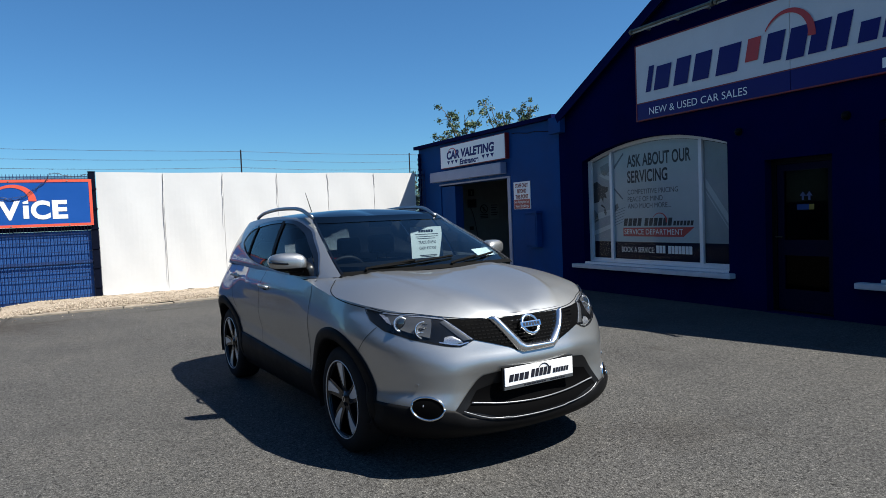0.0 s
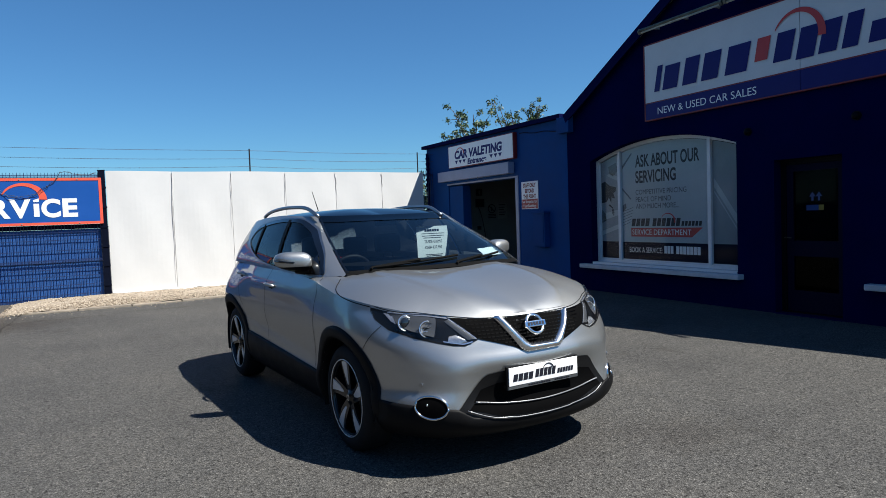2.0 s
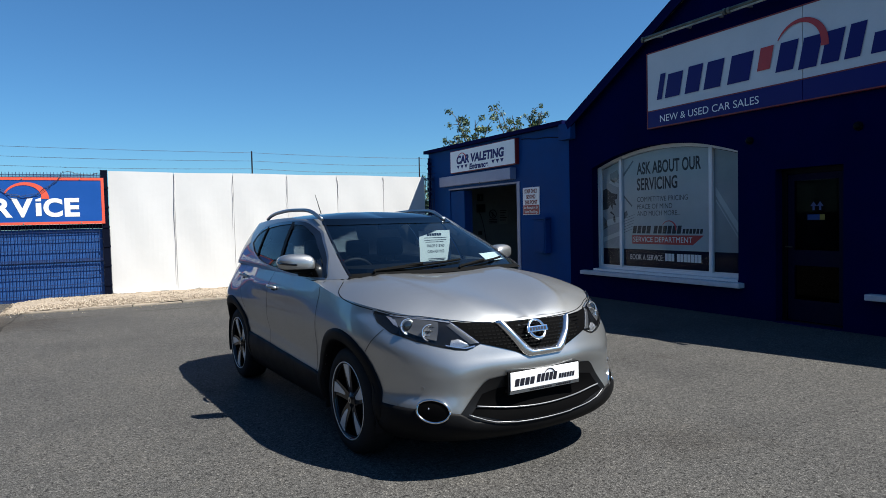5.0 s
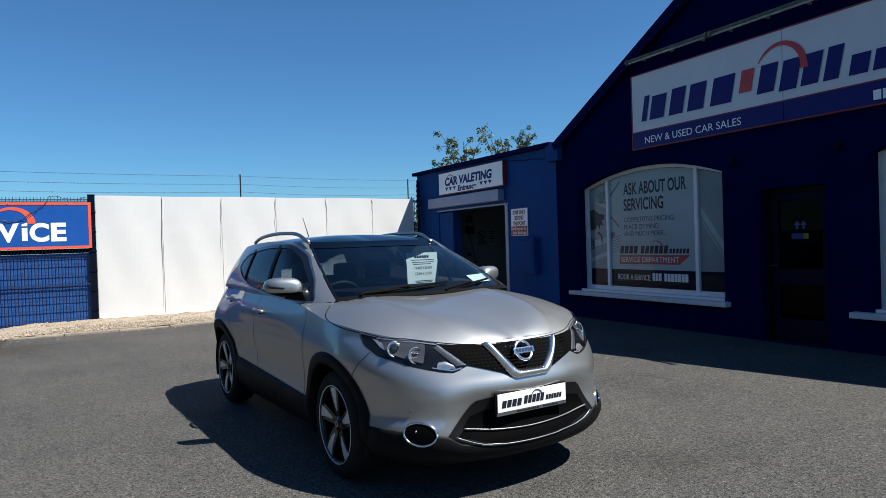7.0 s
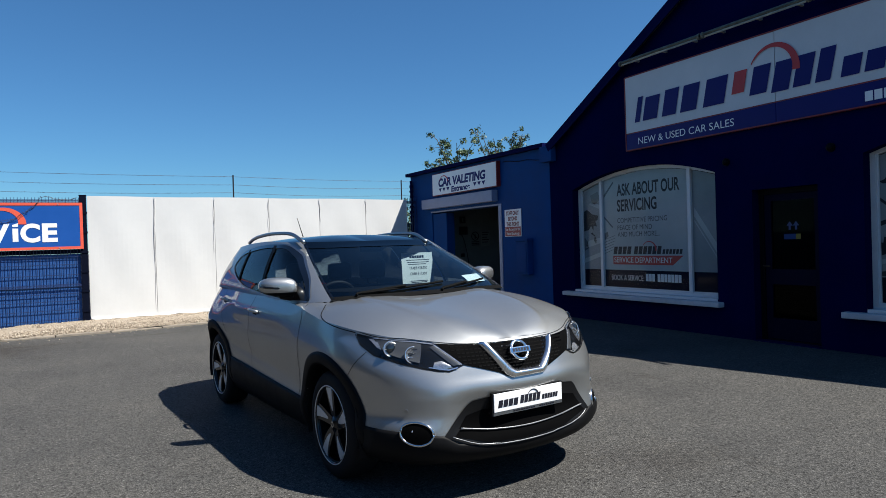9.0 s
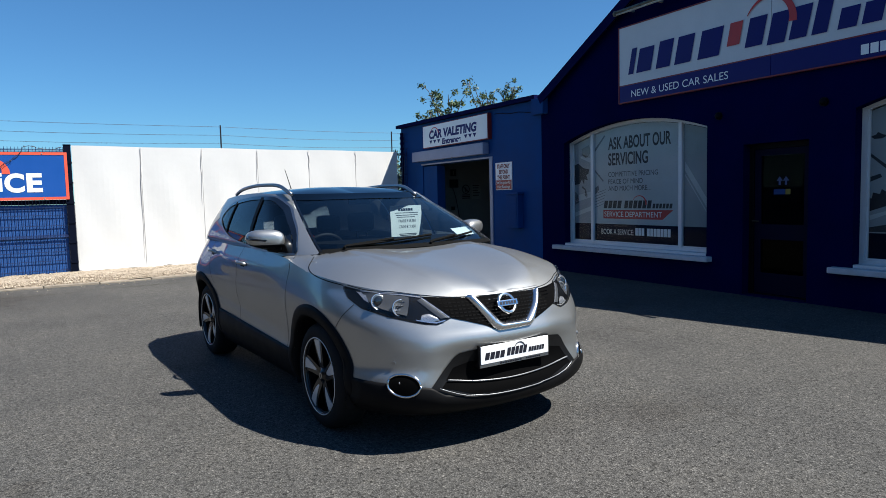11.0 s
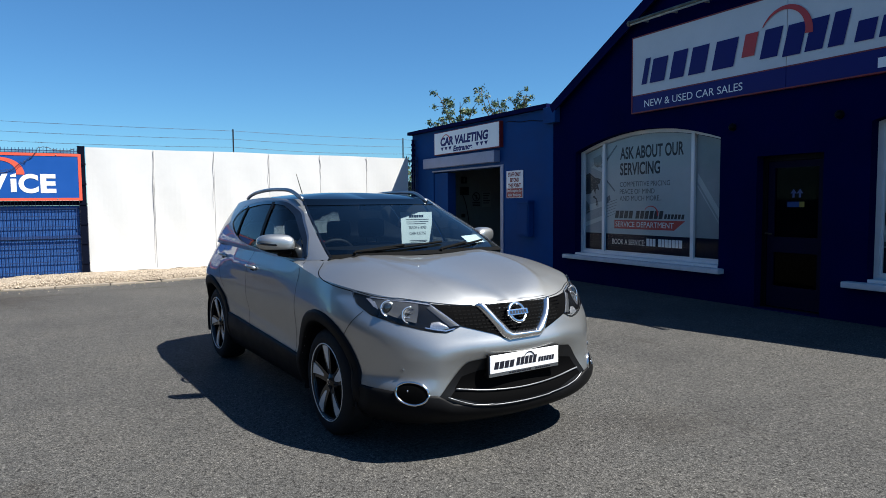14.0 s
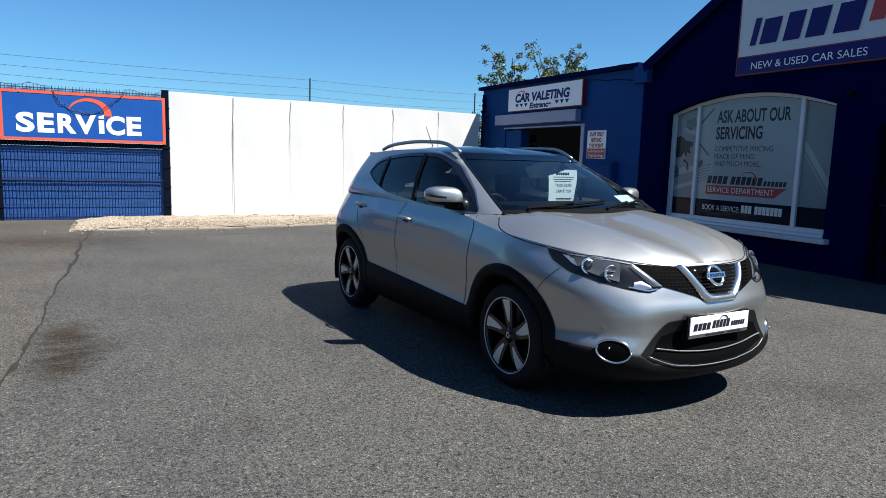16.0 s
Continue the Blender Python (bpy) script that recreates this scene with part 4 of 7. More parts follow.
def build_valet_building():
    root = thing("valeting_building", (FX, 11.6, 0.0), "low flat-roofed blue rendered car valeting workshop", "building")
    L, R = 14.83, 8.575
    x0 = FX
    pl = on_facade(x0 + 0.25)
    oy0, oy1, oz = 10.39, 13.60, 2.275
    part("front_wall", sheet([(-L, -0.3), (-oy1, -0.3), (-oy1, oz), (-oy0, oz), (-oy0, -0.3), (-R, -0.3), (-R, 3.33), (-L, 3.36)], [], 0.25, pl), M_BLUE, root, "blue painted rendered wall")
    part("end_wall", boxes((x0 + 0.25, x0 + 6, L - 0.25, L, -0.3, 3.33)), M_BLUE, root)
    part("rear_wall", boxes((x0 + 5.8, x0 + 6, R, L - 0.25, -0.3, 3.3)), M_BLUE, root)
    yi = 14.4
    part("inner_wall", boxes((x0 + 0.25, x0 + 5.8, yi, yi + 0.1, -0.1, 3.0)), M_INNER, root, "pale workshop wall with notices")
    part("inner_wall", boxes((x0 + 3.9, x0 + 4.0, R, yi, -0.1, 3.0)), M_INNER, root, "pale workshop wall")
    part("inner_floor", boxes((x0 + 0.25, x0 + 3.9, R, yi, -0.15, -0.005)), M_CONCRETE, root)
    bm = bmesh.new()
    v = [(x0 - 0.12, L + 0.08, 3.345), (x0 + 6.1, L + 0.08, 3.345), (x0 + 6.1, R + 0.06, 3.315), (x0 - 0.12, R + 0.06, 3.315)]
    vs = [bm.verts.new(p) for p in v] + [bm.verts.new((p[0], p[1], p[2] + 0.085)) for p in v]
    for f in ((0, 1, 2, 3), (4, 5, 6, 7), (0, 1, 5, 4), (1, 2, 6, 5), (2, 3, 7, 6), (3, 0, 4, 7)):
        bm.faces.new([vs[i] for i in f])
    part("roof", bm, M_TRIMBLUE, root, "flat roof with dark blue fascia")
    # steel door frame
    part("door_jamb", boxes((x0 - 0.02, x0 + 0.04, oy0 - 0.088, oy0 + 0.03, -0.02, oz), bevel=0.006), M_GREYBLUE, root, "pale grey steel door jamb")
    part("door_head", boxes((x0 - 0.015, x0 + 0.04, oy0 - 0.088, oy1 + 0.05, oz + 0.002, oz + 0.04), bevel=0.006), M_GREYBLUE, root, "pale grey steel door head")
    part("inner_jamb", boxes((x0 + 0.02, x0 + 0.25, 12.87, oy1 - 0.02, -0.02, oz - 0.03), bevel=0.006), M_BLUE, root, "blue inner jamb")
    part("shutter_box", boxes((x0 - 0.16, x0 - 0.002, 10.45, 13.885, 2.376, 2.628), bevel=0.01), M_GREYBLUE, root, "pale grey roller shutter box")
    part("shutter_tab", boxes((x0 - 0.172, x0 - 0.161, 11.77, 11.80, 2.35, 2.40), bevel=0.003), M_STEEL, root, "small steel pull tab")
    # valeting sign
    s = thing("valeting_sign", (x0 - 0.1, 11.8, 2.7), "white box sign with navy lettering and red edge", "sign")
    a, b, z0, z1 = 10.315, 13.35, 2.692, 3.256
    part("box", boxes((x0 - 0.10, x0 - 0.002, a, b, z0, z1), bevel=0.006), M_DARKRED, s, "dark red painted sign box")
    part("face", boxes((x0 - 0.107, x0 - 0.101, a + 0.022, b - 0.022, z0 + 0.018, z1 - 0.018)), M_SIGNWHITE, s, "white sign face")
    q = on_facade(x0 - 0.109)
    lettering("CAR VALETING", 0.27, q, M_SIGNBLUE, s, -13.0, 2.915, width=2.24, height=0.20, bold=0.014, shear=0.12)
    lettering("Entrance", 0.20, q, M_SIGNBLUE, s, -12.35, 2.742, width=0.90, height=0.13, bold=0.010, shear=0.12)
    for k in range(6):
        u = (-12.99, -12.79, -12.59, -11.31, -11.12, -10.93)[k]
        part("pointer", slabs([[(u, 2.868), (u + 0.155, 2.868), (u + 0.078, 2.775)]], q, 0.0), M_SIGNBLUE, s, "navy pointing triangle")
    part("swoosh", slabs(arc_band(-12.72, 3.02, 0.16, 0.20, 165, 0, 1.1, 0.8, 12, 0.6), q, 0.002), M_RED, s, "thin red arc")
    # staff notice
    n = thing("staff_notice", (x0 - 0.02, 9.87, 1.6), "white and red staff-only notice board", "sign")
    ya, yb, zl, zh = 9.565, 10.175, 1.578, 2.160
    part("board", boxes((x0 - 0.018, x0 - 0.002, ya, yb, zl, zh), bevel=0.003), M_SIGNWHITE, n)
    q = on_facade(x0 - 0.021)
    ym = -(ya + yb) / 2
    for i, (tx, wd) in enumerate((("STAFF ONLY", 0.47), ("BEYOND", 0.33), ("THIS POINT", 0.47))):
        lettering(tx, 0.13, q, M_DARKRED, n, ym - wd / 2, 2.040 - i * 0.118, width=wd, height=0.085, bold=0.006)
    part("band", slabs([rect(-yb + 0.012, -ya - 0.012, zl + 0.01, 1.785)], q, 0.0), M_NOTICERED, n, "dark red lower band")
    lettering("See Reception for", 0.085, on_facade(x0 - 0.024), M_SIGNWHITE, n, ym - 0.27, 1.705, width=0.54)
    lettering("Valet Bookings", 0.085, on_facade(x0 - 0.024), M_SIGNWHITE, n, ym - 0.24, 1.615, width=0.48)
    # meter box
    m = thing("meter_box", (x0 - 0.1, 9.41, 0.78), "blue painted wall meter box with a sloping top", "box")
    part("body", boxes((x0 - 0.13, x0 - 0.002, 9.21, 9.62, 0.78, 1.47), bevel=0.008), M_BLUE, m)
    part("lid", boxes((x0 - 0.16, x0 - 0.002, 9.18, 9.65, 1.472, 1.52), bevel=0.008), M_BLUE, m)
    part("door", boxes((x0 - 0.142, x0 - 0.131, 9.25, 9.58, 0.82, 1.43), bevel=0.004), M_BLUE, m)
    # notices, hose and socket inside
    for xx, zz, w, h, lab in ((9.775, 2.12, 0.185, 0.19, "dark notice with a pale figure"), (9.79, 1.815, 0.275, 0.23, "dark control box"), (9.75, 1.12, 0.12, 0.1, "dark socket")):
        nn = thing("wall_notice", (xx, yi - 0.02, zz), "small dark notice on the pale workshop wall", "notice", "workshop notices")
        part("board", boxes((xx - w / 2, xx + w / 2, yi - 0.03, yi - 0.002, zz - h / 2, zz + h / 2), bevel=0.004), M_INK, nn, lab)
        if h == 0.19:
            part("figure", slabs([rect(xx - 0.02, xx + 0.02, zz - 0.06, zz + 0.05)], on_back(yi - 0.032), 0.0), M_INNER, nn, "pale figure")
    nn = thing("wall_notice", (10.52, yi - 0.02, 1.73), "pale printed sheet with grey lines on the workshop wall", "notice", "workshop notices")
    part("board", boxes((10.38, 10.68, yi - 0.012, yi - 0.002, 1.36, 1.80), bevel=0.002), M_INNERPALE, nn, "pale sheet")
    for k in range(5):
        part("line", slabs([rect(10.41, 10.64 - 0.03 * (k % 3), 1.74 - k * 0.07, 1.765 - k * 0.07)], on_back(yi - 0.014), 0.0), M_INKGREY, nn)
    pr = thing("prohibition_notice", (10.186, yi - 0.01, 1.65), "round no-entry pictogram notice with lines below", "notice")
    part("ring", slabs(arc_band(10.186, 1.65, 0.105, 0.13, 0, 360, n=28), on_back(yi - 0.004), 0.0), M_INK, pr)
    part("bar", slabs([[(10.10, 1.745), (10.08, 1.725), (10.27, 1.555), (10.29, 1.575)]], on_back(yi - 0.005), 0.0), M_INK, pr)
    part("pictogram", slabs([rect(10.165, 10.205, 1.575, 1.70)], on_back(yi - 0.0045), 0.0), M_INK, pr)
    for k in range(3):
        part("line", slabs([rect(10.06, 10.32, 1.475 - k * 0.045, 1.50 - k * 0.045)], on_back(yi - 0.004), 0.0), M_INK, pr)
    h = thing("hose", (9.7, yi - 0.05, 0.6), "thin dark hose hanging on the workshop wall", "hose")
    bm = bmesh.new()
    tube(bm, [(9.72 + 0.028 * i, yi - 0.03, 1.70 - 0.03 * i - 0.010 * i * i) for i in range(11)], 0.012, 6)
    part("tube", bm, M_INK, h)
    # corner downpipe and loop of cable
    dp = thing("downpipe", (x0 - 0.08, 14.68, 0.0), "dark corrugated rainwater pipe at the building corner", "pipe")
    bm = bmesh.new()
    tube(bm, [(x0 - 0.06, 14.68, 0.0), (x0 - 0.06, 14.68, 3.22)], 0.04, 8)
    part("tube", bm, M_TRIMBLUE, dp)
    for i in range(7):
        bm = bmesh.new()
        tube(bm, [(x0 - 0.06, 14.68, 2.2 + i * 0.14), (x0 - 0.06, 14.68, 2.26 + i * 0.14)], 0.055, 8)
        part("collar", bm, M_TRIMBLUE, dp)
    cb = thing("roof_cable", (x0 + 0.2, 9.4, 3.4), "short pale loop of cable on the roof edge", "cable")
    bm = bmesh.new()
    tube(bm, [(x0 + 0.1, 9.75 - 0.1 * i, 3.40 + 0.05 * math.sin(math.pi * i / 8)) for i in range(9)], 0.010, 6)
    part("loop", bm, M_STEEL, cb)
    # thin cable under the fascia towards the main building
    cc = thing("wall_cable", (x0 - 0.02, 9.6, 3.2), "thin dark cable clipped along the wall under the fascia", "cable")
    bm = bmesh.new()
    tube(bm, [(x0 - 0.012, 10.2 - 0.15 * i, 3.21 - 0.012 * i + 0.012 * math.sin(i * 1.3)) for i in range(12)], 0.007, 5)
    part("strand", bm, M_DOOR, cc)


def build_enclosure():
    """Unseen boarding, added to close the yard on the sides that the camera never faces."""
    # invented walls, kept dark to curb bounce and reflections on car and facade
    for nm, b in (("wall_left", (-11.2, -11.0, -16.0, WALL_Y, -0.1, 5.0)), ("wall_near", (-11.0, 16.0, -16.2, -16.0, -0.1, 1.1))):
        tagged(part(nm, boxes(b), M_ENCLOSE), "added unseen dark boarding that closes the yard", "wall", kind="structure")


# ---- planting ----
def build_tree(name, at, height, spread, seed, leaves, label, leaf=0.085, bare=0.45):
    rng = random.Random(seed)
    root = thing(name, at, label, "tree")
    base = Vector(at)
    wood = bmesh.new()
    tips = []
    top = height * bare
    tube(wood, [base, base + Vector((0.1, 0.05, top * 0.5)), base + Vector((0.0, 0.15, top))], height * 0.03, 8, height * 0.02)
    limbs = 11
    for i in range(limbs):
        a = math.tau * i / limbs + rng.uniform(-0.3, 0.3)
        r = spread * rng.uniform(0.35, 1.0)
        st = base + Vector((0, 0.15, top * rng.uniform(0.8, 1.0)))
        en = base + Vector((r * math.cos(a), r * math.sin(a), height * rng.uniform(0.72, 1.0)))
        mid = (st + en) / 2 + Vector((rng.uniform(-0.3, 0.3), rng.uniform(-0.3, 0.3), rng.uniform(-0.1, 0.4)))
        tube(wood, [st, mid, en], height * 0.007, 6, height * 0.002)
        for k in range(9):
            f = rng.uniform(0.35, 1.0)
            p = st.lerp(mid, f * 2) if f < 0.5 else mid.lerp(en, f * 2 - 1)
            d = Vector((rng.uniform(-1, 1), rng.uniform(-1, 1), rng.uniform(-0.2, 1))).normalized() * spread * rng.uniform(0.12, 0.3)
            tube(wood, [p, p + d * 0.5 + Vector((0, 0, 0.05)), p + d], height * 0.0028, 4, height * 0.001)
            tips.append((p + d * 0.6, p + d))
    part("trunk", wood, M_BARK, root)
    bm = bmesh.new()
    for k in range(leaves):
        a, b = tips[rng.randrange(len(tips))]
        c = a.lerp(b, rng.uniform(0.85, 1.1)) + Vector((rng.gauss(0, 1), rng.gauss(0, 1), rng.gauss(0, 1))) * leaf * 1.1
        u = Vector((rng.uniform(-1, 1), rng.uniform(-1, 1), rng.uniform(-1, 1))).normalized()
        v = u.cross(Vector((rng.uniform(-1, 1), rng.uniform(-1, 1), rng.uniform(-1, 1)))).normalized()
        s = leaf * rng.uniform(0.6, 1.3)
        q = [bm.verts.new(c + u * s), bm.verts.new(c + v * s * 0.5 + u * s * 0.2), bm.verts.new(c - u * s), bm.verts.new(c - v * s * 0.5 + u * s * 0.2)]
        bm.faces.new(q)
    part("crown", bm, M_LEAF, root, "sparse green leaves with gaps of sky")
    return root


build_ground()
build_white_wall()
build_fence()
build_service_sign()
build_main_building()
build_window(WIN, [5.30, 7.30], True)
build_window(WIN2, [-0.03, 1.97], False)
build_front_details()
build_valet_building()
build_tree("tree", (23.6, 38.0, -0.2), 8.85, 2.7, 4, 3600, "broadleaf tree with a thin open crown behind the workshop", 0.10, 0.5)
build_tree("tree", (27.6, 38.5, -0.2), 9.75, 2.5, 9, 3400, "slim broadleaf tree with a thin open crown behind the workshop", 0.10, 0.5)
build_tree("shrub", (9.15, 16.4, 0.0), 3.0, 0.8, 12, 1400, "dense green shrub growing behind the mesh fence", 0.06, 0.2)
build_enclosure()
build_tree("shrub", (-6.5, 19.0, 0.0), 3.0, 2.2, 31, 2600, "dark green hedge bush beyond the fence", 0.10, 0.25)
build_gravel()


# ---- car ----
def paint_mat():
    m, nt, b = tree_of("silver metallic paint")
    fl = noise_node(nt, 900.0, 2, 0.5)
    big = noise_node(nt, 2.5, 4, 0.6)
    col = ramp(nt, fl.outputs["Fac"], [(0.3, (0.375, 0.383, 0.383)), (0.7, (0.555, 0.562, 0.558))])
    dust = ramp(nt, big.outputs["Fac"], [(0.3, (0.94, 0.94, 0.93)), (0.7, (1.0, 1.0, 1.0))])
    nt.links.new(mix(nt, "MULTIPLY", 1.0, col.outputs[0], dust.outputs[0]), b.inputs["Base Color"])
    b.inputs["Metallic"].default_value = 1.0
    b.inputs["Roughness"].default_value = 0.33
    b.inputs["Specular Tint"].default_value = (0.30, 0.32, 0.36, 1)
    b.inputs["Coat Weight"].default_value = 0.8
    b.inputs["Coat Roughness"].default_value = 0.025
    # coarse flakes that scatter the sun more widely
    wide = nt.nodes.new("ShaderNodeBsdfPrincipled")
    nt.links.new(b.inputs["Base Color"].links[0].from_socket, wide.inputs["Base Color"])
    wide.inputs["Metallic"].default_value = 1.0
    wide.inputs["Roughness"].default_value = 0.68
    wide.inputs["Specular Tint"].default_value = (0.30, 0.32, 0.36, 1)
    wide.inputs["Coat Weight"].default_value = 0.8
    wide.inputs["Coat Roughness"].default_value = 0.025
    both = nt.nodes.new("ShaderNodeMixShader")
    both.inputs[0].default_value = 0.34
    nt.links.new(b.outputs[0], both.inputs[1])
    nt.links.new(wide.outputs[0], both.inputs[2])
    nt.links.new(both.outputs[0], nt.nodes["Material Output"].inputs[0])
    return m


M_PAINT = paint_mat()
M_CLAD = mat("black textured plastic", (0.0055, 0.0055, 0.006), 0.55, spec=0.1, var=0.2, scale=6, fine=400, bump=0.2, depth=0.0006)
M_GLOSSBLACK = mat("gloss black plastic", (0.003, 0.003, 0.0035), 0.12, var=0.1, scale=5, coat=0.5)
M_ROOFGLASS = mat("dark panoramic roof glass", (0.0012, 0.0016, 0.003), 0.05, var=0.1, scale=2)
M_BAND = mat("dark printed glass edge", (0.0008, 0.0012, 0.002), 0.05, spec=0.5, var=0.1, scale=2)
M_SATIN2 = mat("grey trim strip", (0.30, 0.30, 0.31), 0.3, 0.6, var=0.15, scale=6)
M_WIPER = mat("wiper rubber", (0.006, 0.006, 0.006), 0.8, spec=0.05, var=0.15, scale=6)
M_INTAKE = mat("matt charcoal bumper insert", (0.0045, 0.0045, 0.005), 0.5, spec=0.25, var=0.2, scale=8, fine=300, bump=0.2, depth=0.0006)
# near-black colour in place of the shade inside recesses and gaps
M_RECESS_SHADE = mat("near-black recess shade", (0.0022, 0.0022, 0.0024), 0.8, spec=0.03, var=0.15, scale=6)
M_CHROME = mat("chrome", (0.80, 0.81, 0.82), 0.15, 1.0, var=0.03, scale=6)
M_VCHROME = mat("bright satin chrome", (0.82, 0.82, 0.82), 0.26, 1.0, var=0.03, scale=6)
M_RAIL = mat("satin aluminium rail", (0.36, 0.37, 0.38), 0.34, 1.0, var=0.05, scale=6)
M_TYRE = mat("tyre rubber", (0.010, 0.010, 0.0105), 0.75, spec=0.2, var=0.2, scale=10, fine=120, bump=0.3)
M_SPOKE = mat("machined alloy", (0.66, 0.66, 0.66), 0.38, 0.45, var=0.06, scale=12)
M_RIMBLACK = mat("black wheel lacquer", (0.006, 0.006, 0.007), 0.2, var=0.1, scale=8)
M_DISC = mat("brake disc iron", (0.06, 0.058, 0.056), 0.4, 0.9, var=0.2, scale=20)
M_CABIN = mat("dark cabin plastic", (0.006, 0.006, 0.007), 0.6, spec=0.2, var=0.15, scale=5)
M_SEAT = mat("charcoal seat cloth", (0.017, 0.017, 0.019), 0.85, var=0.2, scale=8, fine=200, bump=0.3, depth=0.001)
M_WINDSCREEN = glass_mat("windscreen glass", (0.40, 0.54, 0.62), 0.0, 1.7)
M_SIDEGLASS = glass_mat("side window glass", (0.62, 0.72, 0.75), 0.0, 1.5)
M_PRIVACY = glass_mat("privacy tinted glass", (0.30, 0.33, 0.34), 0.0, 1.5)
M_LENS = glass_mat("clear lamp cover", (0.93, 0.94, 0.95), 0.0, 1.45)
M_LAMPDARK = mat("dark lamp housing", (0.0035, 0.0038, 0.0045), 0.3, 0.0, spec=0.3, var=0.1, scale=10)
M_REFLECTOR = mat("bright lamp reflector", (0.78, 0.80, 0.83), 0.16, 0.9, var=0.05, scale=10)
M_FACET = mat("smoky lamp facet", (0.48, 0.50, 0.54), 0.25, 0.8, var=0.2, scale=30)
M_SMOKE = mat("smoke grey lamp bowl", (0.028, 0.031, 0.036), 0.2, 0.0, spec=0.5, var=0.12, scale=30)
M_BEZEL = mat("silver grey lamp bezel", (0.075, 0.08, 0.088), 0.25, 0.3, var=0.1, scale=14)
M_LENSBALL = mat("dark projector glass", (0.010, 0.013, 0.017), 0.04, coat=1.0, var=0.05)
M_TAIL = mat("red tail lamp", (0.32, 0.02, 0.02), 0.15, var=0.1, scale=6)
M_GAP = mat("panel gap shadow seal", (0.02, 0.02, 0.02), 0.8, var=0.1)
M_PAPER = mat("white paper", (0.78, 0.80, 0.76), 0.7, var=0.03, scale=4)
M_PLATE = mat("white plate", (0.80, 0.80, 0.80), 0.35, var=0.03, scale=4)


def curve(*pts):
    """A smooth line through (x, value) pairs."""
    xs = [p[0] for p in pts]
    vs = [p[1] for p in pts]
    n = len(xs)
    d = [(vs[i + 1] - vs[i]) / (xs[i + 1] - xs[i]) for i in range(n - 1)]
    m = [d[0]] + [0.0 if d[i - 1] * d[i] <= 0 else 2 * d[i - 1] * d[i] / (d[i - 1] + d[i]) for i in range(1, n - 1)] + [d[-1]]

    def at(x):
        if x <= xs[0]:
            return vs[0]
        if x >= xs[-1]:
            return vs[-1]
        i = max(k for k in range(n - 1) if xs[k] <= x)
        h = xs[i + 1] - xs[i]
        t = (x - xs[i]) / h
        return (vs[i] * (1 + 2 * t) * (1 - t) ** 2 + m[i] * h * t * (1 - t) ** 2 + vs[i + 1] * t * t * (3 - 2 * t) + m[i + 1] * h * t * t * (t - 1))
    return at


# lower body: nose, tail and half width by height, top edge by length
nose = curve((0.2, 0.84), (0.26, 0.91), (0.33, 0.94), (0.45, 0.905), (0.55, 0.921), (0.62, 0.944), (0.645, 0.950), (0.665, 0.948), (0.72, 0.926), (0.80, 0.897), (0.88, 0.85), (0.93, 0.79))
cheek = curve((0.2, 0.84), (0.26, 0.92), (0.33, 0.965), (0.42, 0.985), (0.5, 0.992), (0.6, 0.990), (0.645, 0.976), (0.70, 0.942), (0.76, 0.904), (0.8, 0.882), (0.88, 0.85), (0.93, 0.79))
tail = curve((0.2, -3.2), (0.3, -3.36), (0.5, -3.45), (0.7, -3.46), (0.9, -3.42), (1.1, -3.37), (1.2, -3.33))
half = curve((0.2, 0.80), (0.3, 0.855), (0.42, 0.878), (0.5, 0.866), (0.62, 0.874), (0.80, 0.896), (0.9, 0.888), (1.0, 0.866), (1.1, 0.838), (1.2, 0.80))
edge = curve((-3.4, 1.08), (-3.1, 1.125), (-2.6, 1.14), (-2.0, 1.125), (-1.4, 1.112), (-0.8, 1.092), (-0.55, 1.075), (-0.35, 1.045), (-0.1, 1.018), (0.2, 1.0), (0.5, 0.966), (0.7, 0.93), (0.8, 0.902))
hood_mid = curve((-0.40, 1.128), (-0.1, 1.10), (0.2, 1.06), (0.5, 1.002), (0.66, 0.962), (0.74, 0.936), (0.79, 0.912), (0.82, 0.890), (0.832, 0.876))


def FAR(side):
    return 1.08 if side > 0 else 1.0


def outline(s, z):
    """Half plan outline at height z: s from 0 (nose) by 1 (front of the flank), 2 (rear of it) to 3 (tail)."""
    w = half(z)
    if s <= 1:
        a = s * math.pi / 2
        x0 = -0.2
        k = min(1.0, max(0.0, (z - 0.72) / 0.24))
        q = min(1.0, max(0.0, (s - 0.2) / 0.3))
        front = nose(z) + (cheek(z) - nose(z)) * q * q * (3 - 2 * q)
        x = x0 + (front - x0) * max(0.0, math.cos(a)) ** (0.54 + 0.17 * k * k * (3 - 2 * k) - 0.09 * min(1.0, max(0.0, (0.5 - z) / 0.15)))
        y = w * math.sin(a) ** 0.92
        return x, y
    if s <= 2:
        return -0.2 + (s - 1) * (-2.75 + 0.2), w
    a = (3 - s) * math.pi / 2
    x0 = -2.75
    x = x0 + (tail(z) - x0) * max(0.0, math.cos(a)) ** 0.8
    return x, w * math.sin(a) ** 0.8


